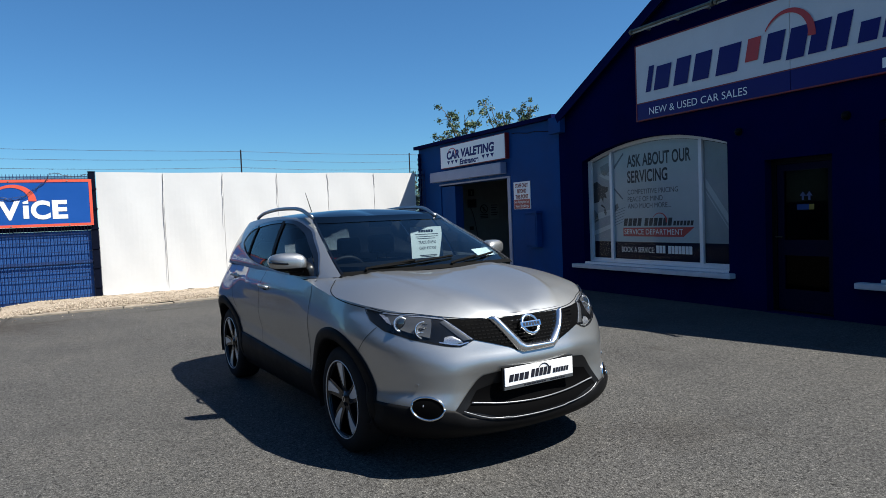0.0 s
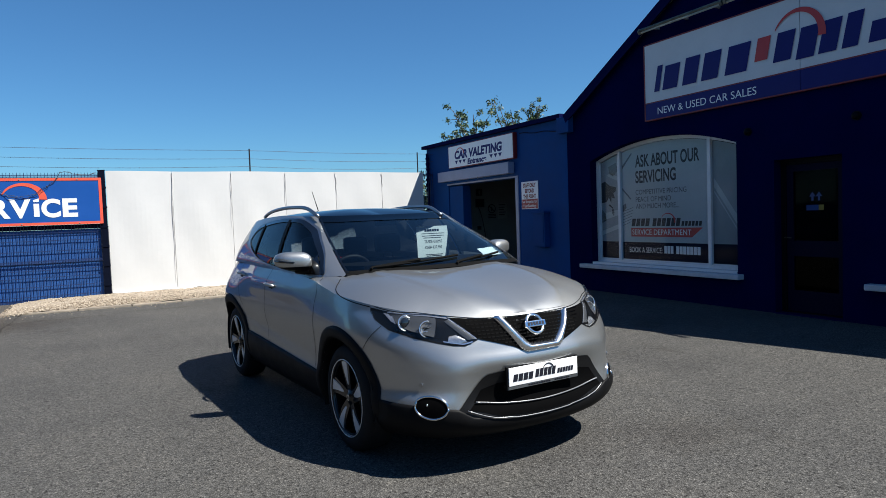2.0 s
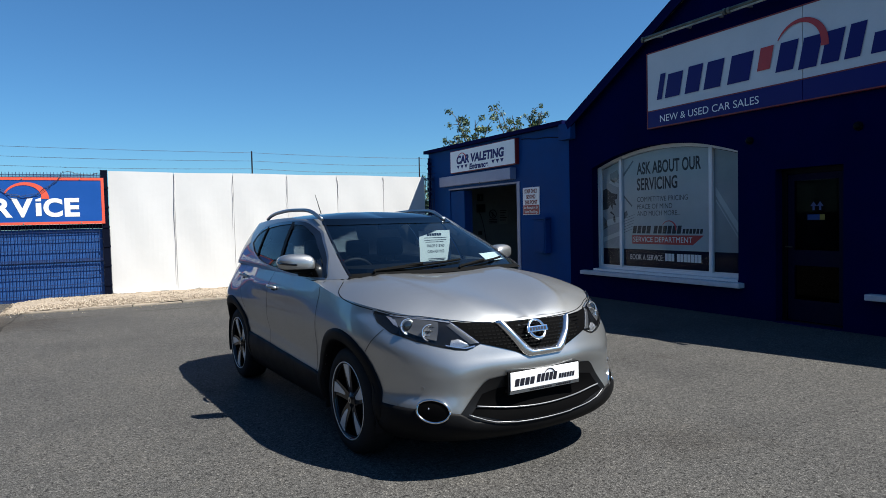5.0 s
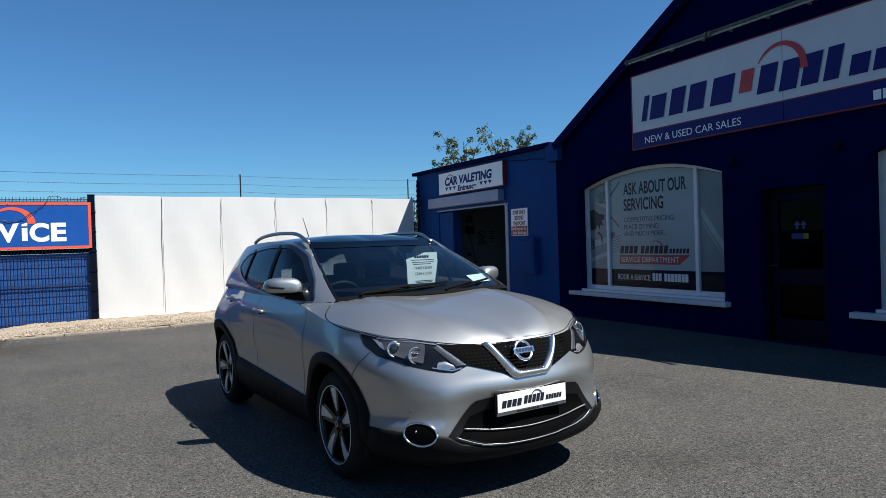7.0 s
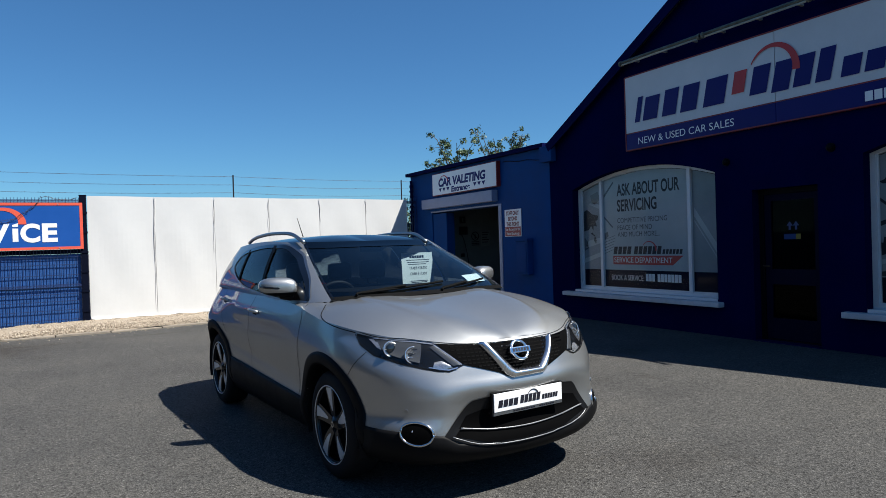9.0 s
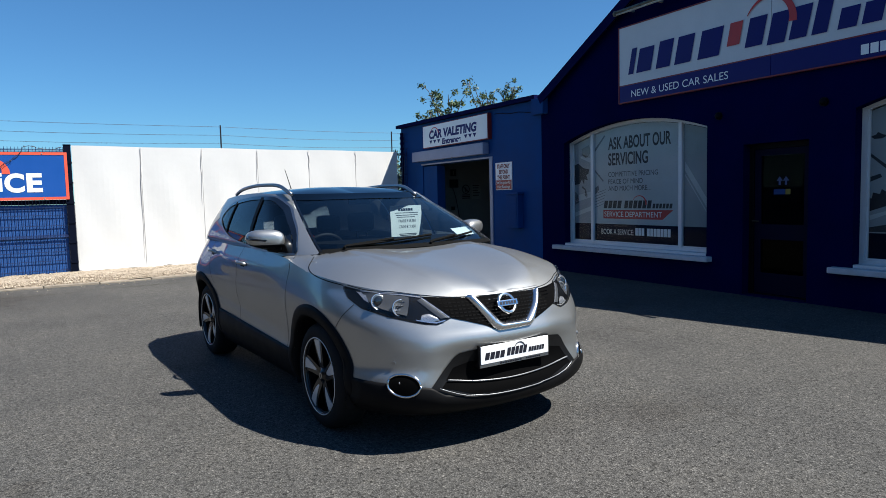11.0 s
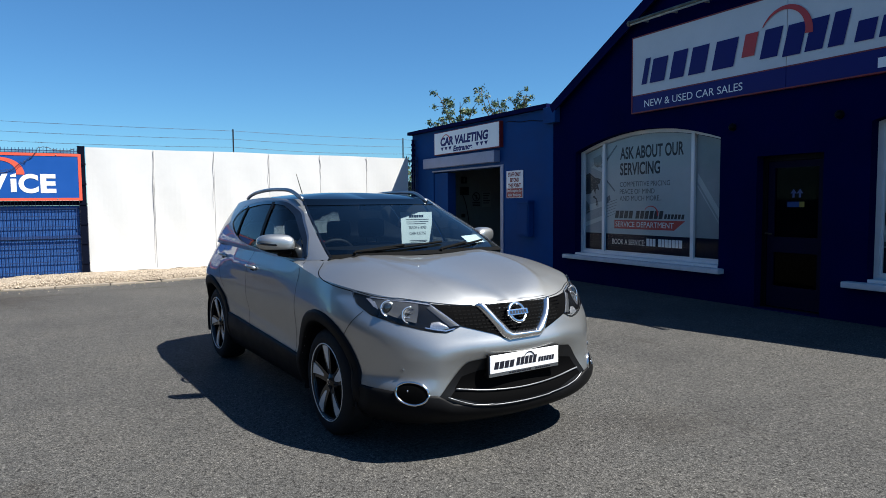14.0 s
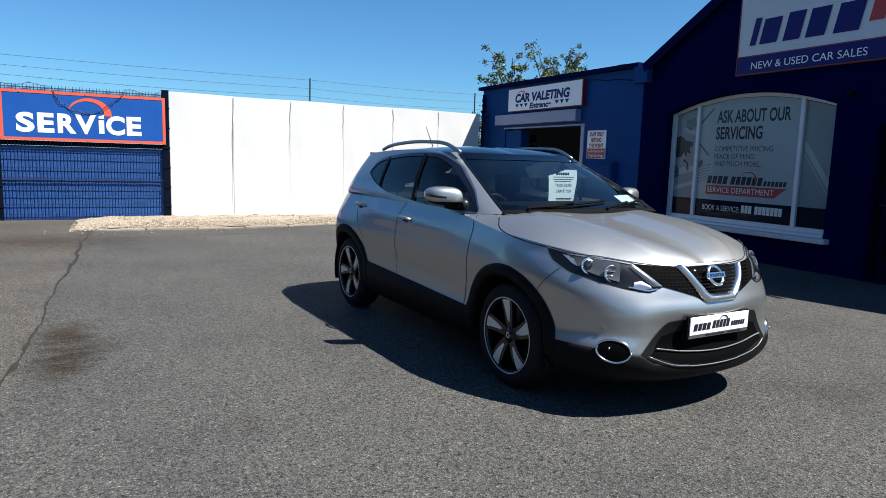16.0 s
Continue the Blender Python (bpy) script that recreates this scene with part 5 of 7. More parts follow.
def body_point(s, h, side):
    xr, _ = outline(s, 0.8)
    zt = edge(xr)
    z = 0.215 + (zt - 0.215) * h
    x, y = outline(s, z)
    if x < -2.0 and z > 0.85:
        y *= 1 - 0.085 * min(1.0, (-2.0 - x) / 0.9) * min(1.0, (z - 0.85) / 0.27)
    # swelling over the wheels and a crease along the doors
    for xa in (0.0, -2.646):
        d = abs(x - xa)
        if d < 0.6:
            y += 0.016 * (0.5 + 0.5 * math.cos(math.pi * d / 0.6)) * max(0, 1 - abs(z - 0.8) / 0.4)
    # upright upper doors under a tight shoulder
    if x < -0.4:
        y += 0.017 * min(1.0, (-0.4 - x) / 0.5) * min(1.0, max(0.0, 1 - (-2.0 - x) / 0.5)) * math.exp(-((z - 0.985) / 0.075) ** 2)
    # shallow hollow in the bumper's cheek
    if s < 1:
        x -= 0.013 * math.exp(-((y - 0.68) / 0.115) ** 4) * math.exp(-((z - 0.565) / 0.10) ** 4)
    # long scooped hollow low on the doors
    if -2.45 < x < -0.6:
        f = (-0.6 - x) / 1.85
        zl = 0.545 + 0.10 * f
        y -= 0.010 * math.sin(math.pi * f) ** 0.6 * math.exp(-((z - zl) / (0.055 if z > zl else 0.03)) ** 2)
    return Vector((x, side * y * FAR(side), z))


def glass_base(y):
    """Where the foot of the windscreen stands along the car at that distance from its middle."""
    a = math.asin(min(1.0, (abs(y) / 0.838) ** 1.25))
    return -0.98 + 0.82 * math.cos(a) ** 0.52


crease = curve((-0.35, 0.54), (-0.05, 0.49), (0.25, 0.455), (0.5, 0.405), (0.7, 0.335), (0.79, 0.28))


def hood_point(f, r, side):
    """f: from the nose to the cowl along the wing; r: from the wing (0) to the middle (1)."""
    s = 0.0 + 1.16 * f
    e = body_point(s, 1.0, side)
    xc = 0.832 - 1.212 * f ** 1.15
    c = Vector((xc, 0, hood_mid(xc)))
    p = e.lerp(c, r)
    p.x = e.x + (c.x - e.x) * (1 - (1 - r) ** 2)
    g = 1 - (1 - r) ** 4.5
    p.z = e.z + (c.z - e.z) * g + 0.016 * math.sin(math.pi * r ** 0.8) ** 2 * min(1, f * 3)
    # raised middle field that steps down at two creases
    p.z += 0.008 * (0.5 - 0.5 * math.tanh((abs(p.y) / FAR(side) - crease(p.x)) / 0.014)) * min(1, f * 2.5)
    # dips under the foot of the windscreen
    d = glass_base(p.y) - 0.025 - p.x
    if d > 0:
        p.z -= min(0.12, d * 1.6) * min(1.0, max(0.0, (0.72 - abs(p.y)) / 0.08))
    return p


# cabin: from the waist to the roof edge
roof_edge = curve((-3.15, 1.475), (-2.8, 1.505), (-2.2, 1.54), (-1.7, 1.55), (-1.4, 1.535), (-1.05, 1.50))


def cabin_point(s, h, side):
    w = 0.838 - 0.193 * h ** 1.5
    xf = -0.16 - 0.95 * h + 0.04 * math.sin(math.pi * h)
    xr = -3.36 + 0.30 * h ** 1.3
    f0, r0 = -0.98 - 0.6 * h, -2.7
    if s <= 1:
        a = s * math.pi / 2
        x = f0 + (xf - f0) * max(0.0, math.cos(a)) ** 0.52
        y = w * math.sin(a) ** 0.80
    elif s <= 2:
        x, y = f0 + (s - 1) * (r0 - f0), w
    else:
        a = (3 - s) * math.pi / 2
        x = r0 + (xr - r0) * max(0.0, math.cos(a)) ** 0.75
        y = w * math.sin(a) ** 0.8
    if x < -1.7:
        k = min(1.0, (-1.7 - x) / 1.5)
        y *= 1 - 0.13 * k * k * (0.6 + 0.6 * h)
    zb = max(edge(x), 1.085) - 0.015
    if s < 1:
        zb = zb + (1.118 - zb) * math.cos(s * math.pi / 2) ** 0.7
    z = zb + (roof_edge(x) - zb) * h + 0.02 * h * math.cos(min(1, s) * math.pi / 2) * (1 if s < 1 else 0)
    lean = 0.03 * min(1.0, max(0.0, (1 - s) / 0.35)) * (1 - 0.5 * h)
    return Vector((x, side * y * (1.16 if side > 0 else 1.0) + lean, z))


def roof_point(f, r, side):
    e = cabin_point(3 * f, 1.0, side)
    xc = -1.09 - 2.0 * f
    c = Vector((xc, 0, roof_edge(xc) + 0.018 + 0.027 * min(1.0, f * 5)))
    p = e.lerp(c, r)
    p.z = e.z + (c.z - e.z) * (1 - (1 - r) ** 2.0)
    return p


def skin(fn, us, vs, both=True, keep=None):
    """A surface over two lists of parameters on one or both sides of the car, in local metres."""
    bm = bmesh.new()
    for side in ((-1, 1) if both else (-1,)):
        g = [[bm.verts.new(fn(u, v, side)) for v in vs] for u in us]
        for i in range(len(us) - 1):
            for j in range(len(vs) - 1):
                q = (g[i][j], g[i + 1][j], g[i + 1][j + 1], g[i][j + 1])
                c = sum((v.co for v in q), Vector()) / 4
                if keep is None or keep(us[i] / 2 + us[i + 1] / 2, vs[j] / 2 + vs[j + 1] / 2, c):
                    bm.faces.new(q)
    bmesh.ops.remove_doubles(bm, verts=bm.verts[:], dist=0.0004)
    bmesh.ops.delete(bm, geom=[v for v in bm.verts if not v.link_faces], context="VERTS")
    return bm


def steps(a, b, n):
    return [a + (b - a) * i / n for i in range(n + 1)]


from mathutils.bvhtree import BVHTree

S_ALL = steps(0, 1, 70) + steps(1, 2, 110)[1:] + steps(2, 3, 40)[1:]
H_ALL = steps(0, 1, 44)
CAB_S = steps(0, 1, 56) + steps(1, 2, 90)[1:] + steps(2, 3, 36)[1:]
CAB_H = steps(0, 1, 34)
HOOD_F, HOOD_R = steps(0, 1, 60), steps(0, 1, 64)


def bvh_of(*bms):
    vs, fs = [], []
    for bm in bms:
        o = len(vs)
        bm.verts.index_update()
        vs += [v.co.copy() for v in bm.verts]
        fs += [[o + v.index for v in f.verts] for f in bm.faces]
        bm.free()
    return BVHTree.FromPolygons(vs, fs)


TREE_BODY = bvh_of(skin(body_point, S_ALL, H_ALL), skin(hood_point, HOOD_F, HOOD_R))
TREE_CAB = bvh_of(skin(cabin_point, CAB_S, CAB_H), skin(roof_point, steps(0, 1, 60), steps(0, 1, 12)))


def in_arch(c, r=0.415):
    return abs(c.y) > 0.5 and min((c.x - xa) ** 2 + (c.z - 0.345) ** 2 for xa in (0.0, -2.646)) < r * r


# side window outline by length: lower and upper line
dlo_low = curve((-2.45, 1.325), (-2.30, 1.268), (-2.14, 1.22), (-1.87, 1.165), (-1.45, 1.13), (-1.18, 1.112), (-0.53, 1.098))
dlo_top = curve((-2.45, 1.335), (-2.38, 1.422), (-2.18, 1.47), (-1.57, 1.508), (-1.33, 1.50), (-1.10, 1.432), (-0.87, 1.325), (-0.685, 1.225), (-0.53, 1.105))


def in_side_window(c):
    return -2.45 < c.x < -0.53 and dlo_low(c.x) < c.z < dlo_top(c.x) and abs(c.y) > 0.45


def cabin_keep(s, h, c):
    if in_side_window(c):
        return False
    if s < 0.571:
        return False
    if s > 2.45 and 0.18 < h < 0.88:
        return False
    return True


def unit(v):
    return v.normalized() if v.length > 1e-9 else Vector((1, 0, 0))


def cast(tree, view, a, b, side=-1):
    """Onto the skin from ahead ('front': y, z) or from the flank ('side': x, z)."""
    if view == "front":
        o, d = Vector((2.5, a, b)), Vector((-1, 0, 0))
    else:
        o, d = Vector((a, side * 2.0, b)), Vector((0, -side, 0))
    p, n, _, _ = tree.ray_cast(o, d)
    if p is None:
        p, n, _, _ = tree.find_nearest(o + d * (1.7 if view == "front" else 1.2))
    if n.dot(d) > 0:
        n = -n
    return p, n


def along(line, t):
    """A point on a polyline at the share t of its length."""
    ds = [math.dist(a, b) for a, b in zip(line, line[1:])]
    goal = t * sum(ds)
    for (a, b), d in zip(zip(line, line[1:]), ds):
        if goal <= d or (b is line[-1]):
            k = 0 if d == 0 else min(1.0, goal / d)
            return tuple(p + (q - p) * k for p, q in zip(a, b))
        goal -= d


def patch(name, upper, lower, view, material, parent, tree=None, lift=0.003, side=-1, n=30, m=10, label="", thick=0.0, smooth=True, bulge=0.0):
    """A plate that follows the skin between two lines given in front or side view."""
    tree = tree or TREE_BODY
    bm = bmesh.new()
    g = []
    for i in range(n + 1):
        u, l = along(upper, i / n), along(lower, i / n)
        row = []
        for j in range(m + 1):
            a, b = u[0] + (l[0] - u[0]) * j / m, u[1] + (l[1] - u[1]) * j / m
            p, nn = cast(tree, view, a, b, side)
            row.append((p, nn))
        g.append(row)
    top = [[bm.verts.new(p + nn * (lift + bulge * math.sin(math.pi * j / m))) for j, (p, nn) in enumerate(row)] for row in g]
    for i in range(n):
        for j in range(m):
            bm.faces.new((top[i][j], top[i + 1][j], top[i + 1][j + 1], top[i][j + 1]))
    if thick:
        rim = [(i, 0) for i in range(n + 1)] + [(n, j) for j in range(1, m + 1)] + [(i, m) for i in range(n - 1, -1, -1)] + [(0, j) for j in range(m - 1, 0, -1)]
        low = [bm.verts.new(g[i][j][0] + g[i][j][1] * (lift - thick)) for i, j in rim]
        for k in range(len(rim)):
            a, b = rim[k], rim[(k + 1) % len(rim)]
            bm.faces.new((top[a[0]][a[1]], low[k], low[(k + 1) % len(rim)], top[b[0]][b[1]]))
    bmesh.ops.remove_doubles(bm, verts=bm.verts[:], dist=0.0003)
    ob = part(name, bm, material, parent, label, world=False, smooth=smooth)
    return outward(ob)


def outward(ob):
    """Turns a skin piece's faces away from the car's middle."""
    me = ob.data
    mid = Vector((-1.4, 0, 0.8))
    if sum((p.center - mid).dot(p.normal) * p.area for p in me.polygons) < 0:
        me.flip_normals()
    return ob


def ribbon(name, pts, width, material, parent, tree=None, lift=0.002, label="", sides=None):
    """A narrow strip, or with sides a round bar, laid on the skin along points."""
    tree = tree or TREE_BODY
    fine = []
    ps = [Vector(p) for p in pts]
    for i in range(len(ps) - 1):
        p0, p1, p2, p3 = ps[max(i - 1, 0)], ps[i], ps[i + 1], ps[min(i + 2, len(ps) - 1)]
        k = max(2, int((p2 - p1).length / 0.03))
        for j in range(k):
            t = j / k
            fine.append(0.5 * ((2 * p1) + (p2 - p0) * t + (2 * p0 - 5 * p1 + 4 * p2 - p3) * t * t + (3 * p1 - p0 - 3 * p2 + p3) * t ** 3))
    fine.append(ps[-1])
    on = [tree.find_nearest(p)[:2] for p in fine]
    bm = bmesh.new()
    if sides:
        tube(bm, [p + n * (lift if n.dot(p - Vector((-1.4, 0, 0.8))) > 0 else -lift) for p, n in on], width / 2, sides)
    else:
        rows = []
        for i, (p, n) in enumerate(on):
            if n.dot(p - Vector((-1.4, 0, 0.8))) < 0:
                n = -n
            t = unit(on[min(i + 1, len(on) - 1)][0] - on[max(i - 1, 0)][0])
            b = unit(n.cross(t)) * width / 2
            rows.append((bm.verts.new(p + n * lift + b), bm.verts.new(p + n * lift - b)))
        for a, b in zip(rows, rows[1:]):
            bm.faces.new((a[0], b[0], b[1], a[1]))
    return part(name, bm, material, parent, label, world=False, smooth=True)


def ring_disc(bm, c, u, v, r0, r1, n=28, lift=Vector((0, 0, 0))):
    inner = [bm.verts.new(c + (u * math.cos(a) + v * math.sin(a)) * r0) for a in [math.tau * k / n for k in range(n)]]
    outer = [bm.verts.new(c + lift + (u * math.cos(a) + v * math.sin(a)) * r1) for a in [math.tau * k / n for k in range(n)]]
    for k in range(n):
        bm.faces.new((inner[k], outer[k], outer[(k + 1) % n], inner[(k + 1) % n]))


def lathe(bm, prof, n=48):
    """Turns (radius, along y) pairs round the y axis."""
    rings = [[bm.verts.new((r * math.cos(math.tau * k / n), y, r * math.sin(math.tau * k / n))) for k in range(n)] for r, y in prof]
    for a, b in zip(rings, rings[1:]):
        for k in range(n):
            bm.faces.new((a[k], a[(k + 1) % n], b[(k + 1) % n], b[k]))


def build_wheel(parent, x, side, turn):
    """Wheel with tyre and five-spoke black and silver alloy; its outer face looks to side."""
    def place(bm):
        bm.transform(Matrix.Translation((x, side * 0.868, 0.345)) @ (Matrix.Rotation(math.pi, 4, "Z") if side > 0 else Matrix.Identity(4)) @ Matrix.Rotation(radians(turn), 4, "Y"))
        return bm
    w = bmesh.new()
    lathe(w, [(0.23, 0.02), (0.251, 0.004), (0.278, -0.004), (0.318, 0.006), (0.336, 0.022), (0.345, 0.05), (0.345, 0.17), (0.335, 0.2), (0.30, 0.215), (0.24, 0.2)])
    for k in range(40):
        a = math.tau * k / 40
        for y in (0.06, 0.13):
            c = Vector((0.346 * math.cos(a), y, 0.346 * math.sin(a)))
            t = Vector((-math.sin(a), 0, math.cos(a)))
            q = [w.verts.new(c + t * s1 * 0.008 + Vector((0, s2 * 0.02, 0))) for s1, s2 in ((-1, -1), (1, -1), (1, 1), (-1, 1))]
            w.faces.new(q)
    wheel = part("wheel", place(w), M_TYRE, parent, "low-profile road tyre on a black and silver alloy", world=False, smooth=True)
    bm = bmesh.new()
    lathe(bm, [(0.251, 0.003), (0.245, 0.0), (0.237, 0.006), (0.234, 0.03), (0.226, 0.10), (0.226, 0.19)])
    part("rim_barrel", place(bm), M_RIMBLACK, wheel, world=False, smooth=True)
    bm = bmesh.new()
    lathe(bm, [(0.2525, 0.0), (0.2495, -0.0035), (0.2445, 0.001)])
    part("rim_lip", place(bm), M_SPOKE, wheel, "bright machined rim lip", world=False, smooth=True)
    bm = bmesh.new()
    lathe(bm, [(0.0, 0.10), (0.16, 0.10), (0.16, 0.115), (0.0, 0.115)], 32)
    part("brake_disc", place(bm), M_DISC, wheel, world=False)
    bm = bmesh.new()
    lathe(bm, [(0.0, 0.12), (0.226, 0.125)], 40)
    part("rim_back", place(bm), M_RIMBLACK, wheel, world=False)
    for k in range(5):
        a0 = math.tau * k / 5
        # black spoke body
        bm = bmesh.new()
        rows = []
        for i in range(9):
            f = i / 8
            r = 0.045 + f * 0.192
            sweep = 0.10 * f * f
            wd = 0.030 + 0.030 * f
            y = 0.012 + 0.016 * (1 - f) ** 2
            mid = Vector((r * math.cos(a0 + sweep), y, r * math.sin(a0 + sweep)))
            t = Vector((-math.sin(a0 + sweep), 0, math.cos(a0 + sweep)))
            rows.append([bm.verts.new(mid - t * wd), bm.verts.new(mid + t * wd), bm.verts.new(mid + t * wd * 0.9 + Vector((0, 0.04, 0))), bm.verts.new(mid - t * wd * 0.9 + Vector((0, 0.04, 0)))])
        for p, q in zip(rows, rows[1:]):
            for j in range(4):
                bm.faces.new((p[j], p[(j + 1) % 4], q[(j + 1) % 4], q[j]))
        part("spoke", place(bm), M_RIMBLACK, wheel, world=False)
        # machined silver blade
        bm = bmesh.new()
        rows = []
        for i in range(9):
            f = i / 8
            r = 0.085 + f * 0.153
            sweep = 0.10 * ((r - 0.045) / 0.192) ** 2
            lo, hi = -0.005 - 0.034 * f ** 0.8, 0.008 + 0.030 * f ** 0.9
            y = 0.008 + 0.014 * (1 - f) ** 2
            mid = Vector((r * math.cos(a0 + sweep), y, r * math.sin(a0 + sweep)))
            t = Vector((-math.sin(a0 + sweep), 0, math.cos(a0 + sweep)))
            rows.append([bm.verts.new(mid + t * lo), bm.verts.new(mid + t * hi), bm.verts.new(mid + t * hi + Vector((0, 0.006, 0))), bm.verts.new(mid + t * lo + Vector((0, 0.006, 0)))])
        for p, q in zip(rows, rows[1:]):
            for j in range(4):
                bm.faces.new((p[j], p[(j + 1) % 4], q[(j + 1) % 4], q[j]))
        bm.faces.new(rows[0])
        bm.faces.new(rows[-1][::-1])
        part("blade", place(bm), M_SPOKE, wheel, "machined silver spoke face", world=False)
    bm = bmesh.new()
    lathe(bm, [(0.0, 0.016), (0.026, 0.017), (0.032, 0.024), (0.066, 0.030), (0.07, 0.06)], 24)
    part("hub", place(bm), M_RIMBLACK, wheel, world=False, smooth=True)
    bm = bmesh.new()
    ring_disc(bm, Vector((0, 0.0145, 0)), Vector((1, 0, 0)), Vector((0, 0, 1)), 0.014, 0.020, 20)
    part("hub_ring", place(bm), M_CHROME, wheel, world=False)


def grille_half(z, more):
    """Half width of the radiator grille at height z."""
    if z < 0.735:
        return 0.12 + 0.08 * (z - 0.70) / 0.035
    if z < 0.775:
        return 0.20 + 0.15 * (z - 0.735) / 0.04
    return 0.35 + (0.04 + more) * min(1.0, (z - 0.775) / 0.02) + 0.08 * max(0.0, (z - 0.795) / 0.1)


def build_headlamp(car, side):
    """Swept-back lamp: black housing, silver bezel, projector, reflector dish, light guides, clear cover."""
    far = 1.0 if side < 0 else 0.985

    def L(*pts):
        return [(-side * y * far, z) for y, z in pts]
    ut = L((-0.812, 0.960), (-0.735, 0.933), (-0.604, 0.920), (-0.514, 0.905), (-0.455, 0.845), (-0.394, 0.786))
    ub = L((-0.814, 0.950), (-0.817, 0.89), (-0.787, 0.838), (-0.70, 0.798), (-0.60, 0.770), (-0.534, 0.755), (-0.476, 0.750), (-0.396, 0.782))
    lamp = patch("headlamp", ut, ub, "front", M_LAMPDARK, car, lift=0.002, n=48, m=12, label="swept-back clear headlamp with a black housing")

    def piece(name, up, lo, material, lift, n=14, m=4, label="", bulge=0.0):
        return patch(name, L(*up), L(*lo), "front", material, lamp, lift=lift, n=n, m=m, label=label, bulge=bulge)
    # hollow silver bezel round the two lenses, with a bright outer quarter
    piece("bezel", [(-0.758, 0.928), (-0.70, 0.918), (-0.604, 0.907), (-0.572, 0.901)], [(-0.742, 0.858), (-0.70, 0.836), (-0.65, 0.815), (-0.610, 0.803)], M_BEZEL, 0.010, label="silver grey lamp bezel", n=20, m=10, bulge=-0.007)
    piece("reflector_wedge", [(-0.775, 0.932), (-0.748, 0.925)], [(-0.764, 0.886), (-0.750, 0.872)], M_FACET, 0.006, label="silver reflector wedge")
    piece("cover_edge", [(-0.76, 0.938), (-0.66, 0.922), (-0.604, 0.917), (-0.514, 0.902)], [(-0.76, 0.934), (-0.66, 0.917), (-0.604, 0.912), (-0.518, 0.897)], M_FACET, 0.007, n=24, m=2, label="bright upper edge")

    def basis(y, z):
        q, qn = cast(TREE_BODY, "front", -side * y * (1.0 if side < 0 else 0.93), z)
        qn = unit(qn + Vector((1.4, 0, 0)))
        uu = unit(qn.cross(Vector((0, 0, 1))))
        return q + qn * (0.003 if side < 0 else -0.006), qn, uu, uu.cross(qn)

    def guide(o, qn, out, vv, r):
        """C-shaped light guide round the lens's outer half, running on inwards as a short bar."""
        pts = [o + qn * 0.004 + (out * math.cos(a) + vv * math.sin(a)) * r for a in steps(radians(105), radians(-88), 18)]
        pts.append(pts[-1] - out * 0.040 - vv * 0.004)
        bm = bmesh.new()
        tube(bm, pts, 0.0042, 7)
        part("light_guide", bm, M_REFLECTOR, lamp, "pale curved light guide", world=False, smooth=True)
    # projector: thin bright collar, dark ball lens
    o, qn, uu, vv = basis(-0.711, 0.880)
    bm = bmesh.new()
    tube(bm, [o + (uu * math.cos(math.tau * k / 28) + vv * math.sin(math.tau * k / 28)) * 0.037 for k in range(29)], 0.0055, 8)
    part("lamp_ring", bm, M_RAIL, lamp, "satin projector collar", world=False, smooth=True)
    bm = bmesh.new()
    bmesh.ops.create_uvsphere(bm, u_segments=24, v_segments=14, radius=0.034)
    bm.transform(Matrix.Translation(o - qn * 0.001) @ Matrix.Diagonal((0.5, 1, 1, 1)))
    part("projector", bm, M_LENSBALL, lamp, "dark round projector lens", world=False, smooth=True)
    guide(o, qn, uu * -side, vv, 0.045)
    # main beam: bright dish with bulb shield
    o, qn, uu, vv = basis(-0.630, 0.848)
    bm = bmesh.new()
    prev = None
    for r, d in ((0.041, 0.004), (0.036, -0.001), (0.026, -0.004), (0.013, -0.006)):
        ring = [bm.verts.new(o + qn * d + (uu * math.cos(math.tau * k / 24) + vv * math.sin(math.tau * k / 24)) * r) for k in range(24)]
        if prev:
            for k in range(24):
                bm.faces.new((prev[k], ring[k], ring[(k + 1) % 24], prev[(k + 1) % 24]))
        prev = ring
    bm.faces.new(prev[::-1])
    part("reflector_bowl", bm, M_FACET, lamp, "bright main beam reflector", world=False, smooth=True)
    for dz in (-0.012, 0.010):
        bm = bmesh.new()
        tube(bm, [o + qn * 0.002 + vv * dz + uu * x for x in (-0.026, 0.0, 0.026)], 0.004, 8)
        part("bulb_shield", bm, M_SMOKE if dz > 0 else M_REFLECTOR, lamp, world=False, smooth=True)
    guide(o, qn, uu * -side, vv, 0.047)
    # pale wedge along the inner edge, with the bright day light facets at its foot
    piece("inner_wedge", [(-0.508, 0.894), (-0.452, 0.838), (-0.404, 0.789)], [(-0.540, 0.884), (-0.492, 0.826), (-0.452, 0.782)], M_BEZEL, 0.0065, n=14, m=6, label="pale inner lamp wedge", bulge=0.003)
    piece("inner_line", [(-0.512, 0.897), (-0.455, 0.840), (-0.402, 0.788)], [(-0.518, 0.895), (-0.461, 0.837), (-0.409, 0.785)], M_FACET, 0.0095, n=12, m=2)
    piece("day_light_facet", [(-0.540, 0.806), (-0.505, 0.812), (-0.470, 0.790)], [(-0.556, 0.775), (-0.505, 0.768), (-0.458, 0.771)], M_FACET, 0.007, n=8, m=4, label="bright day light facet", bulge=0.004)
    piece("day_light", [(-0.575, 0.782), (-0.53, 0.772), (-0.48, 0.765), (-0.43, 0.775)], [(-0.575, 0.776), (-0.53, 0.766), (-0.48, 0.758), (-0.43, 0.769)], M_REFLECTOR, 0.009, n=14, m=2, label="pale light guide line")
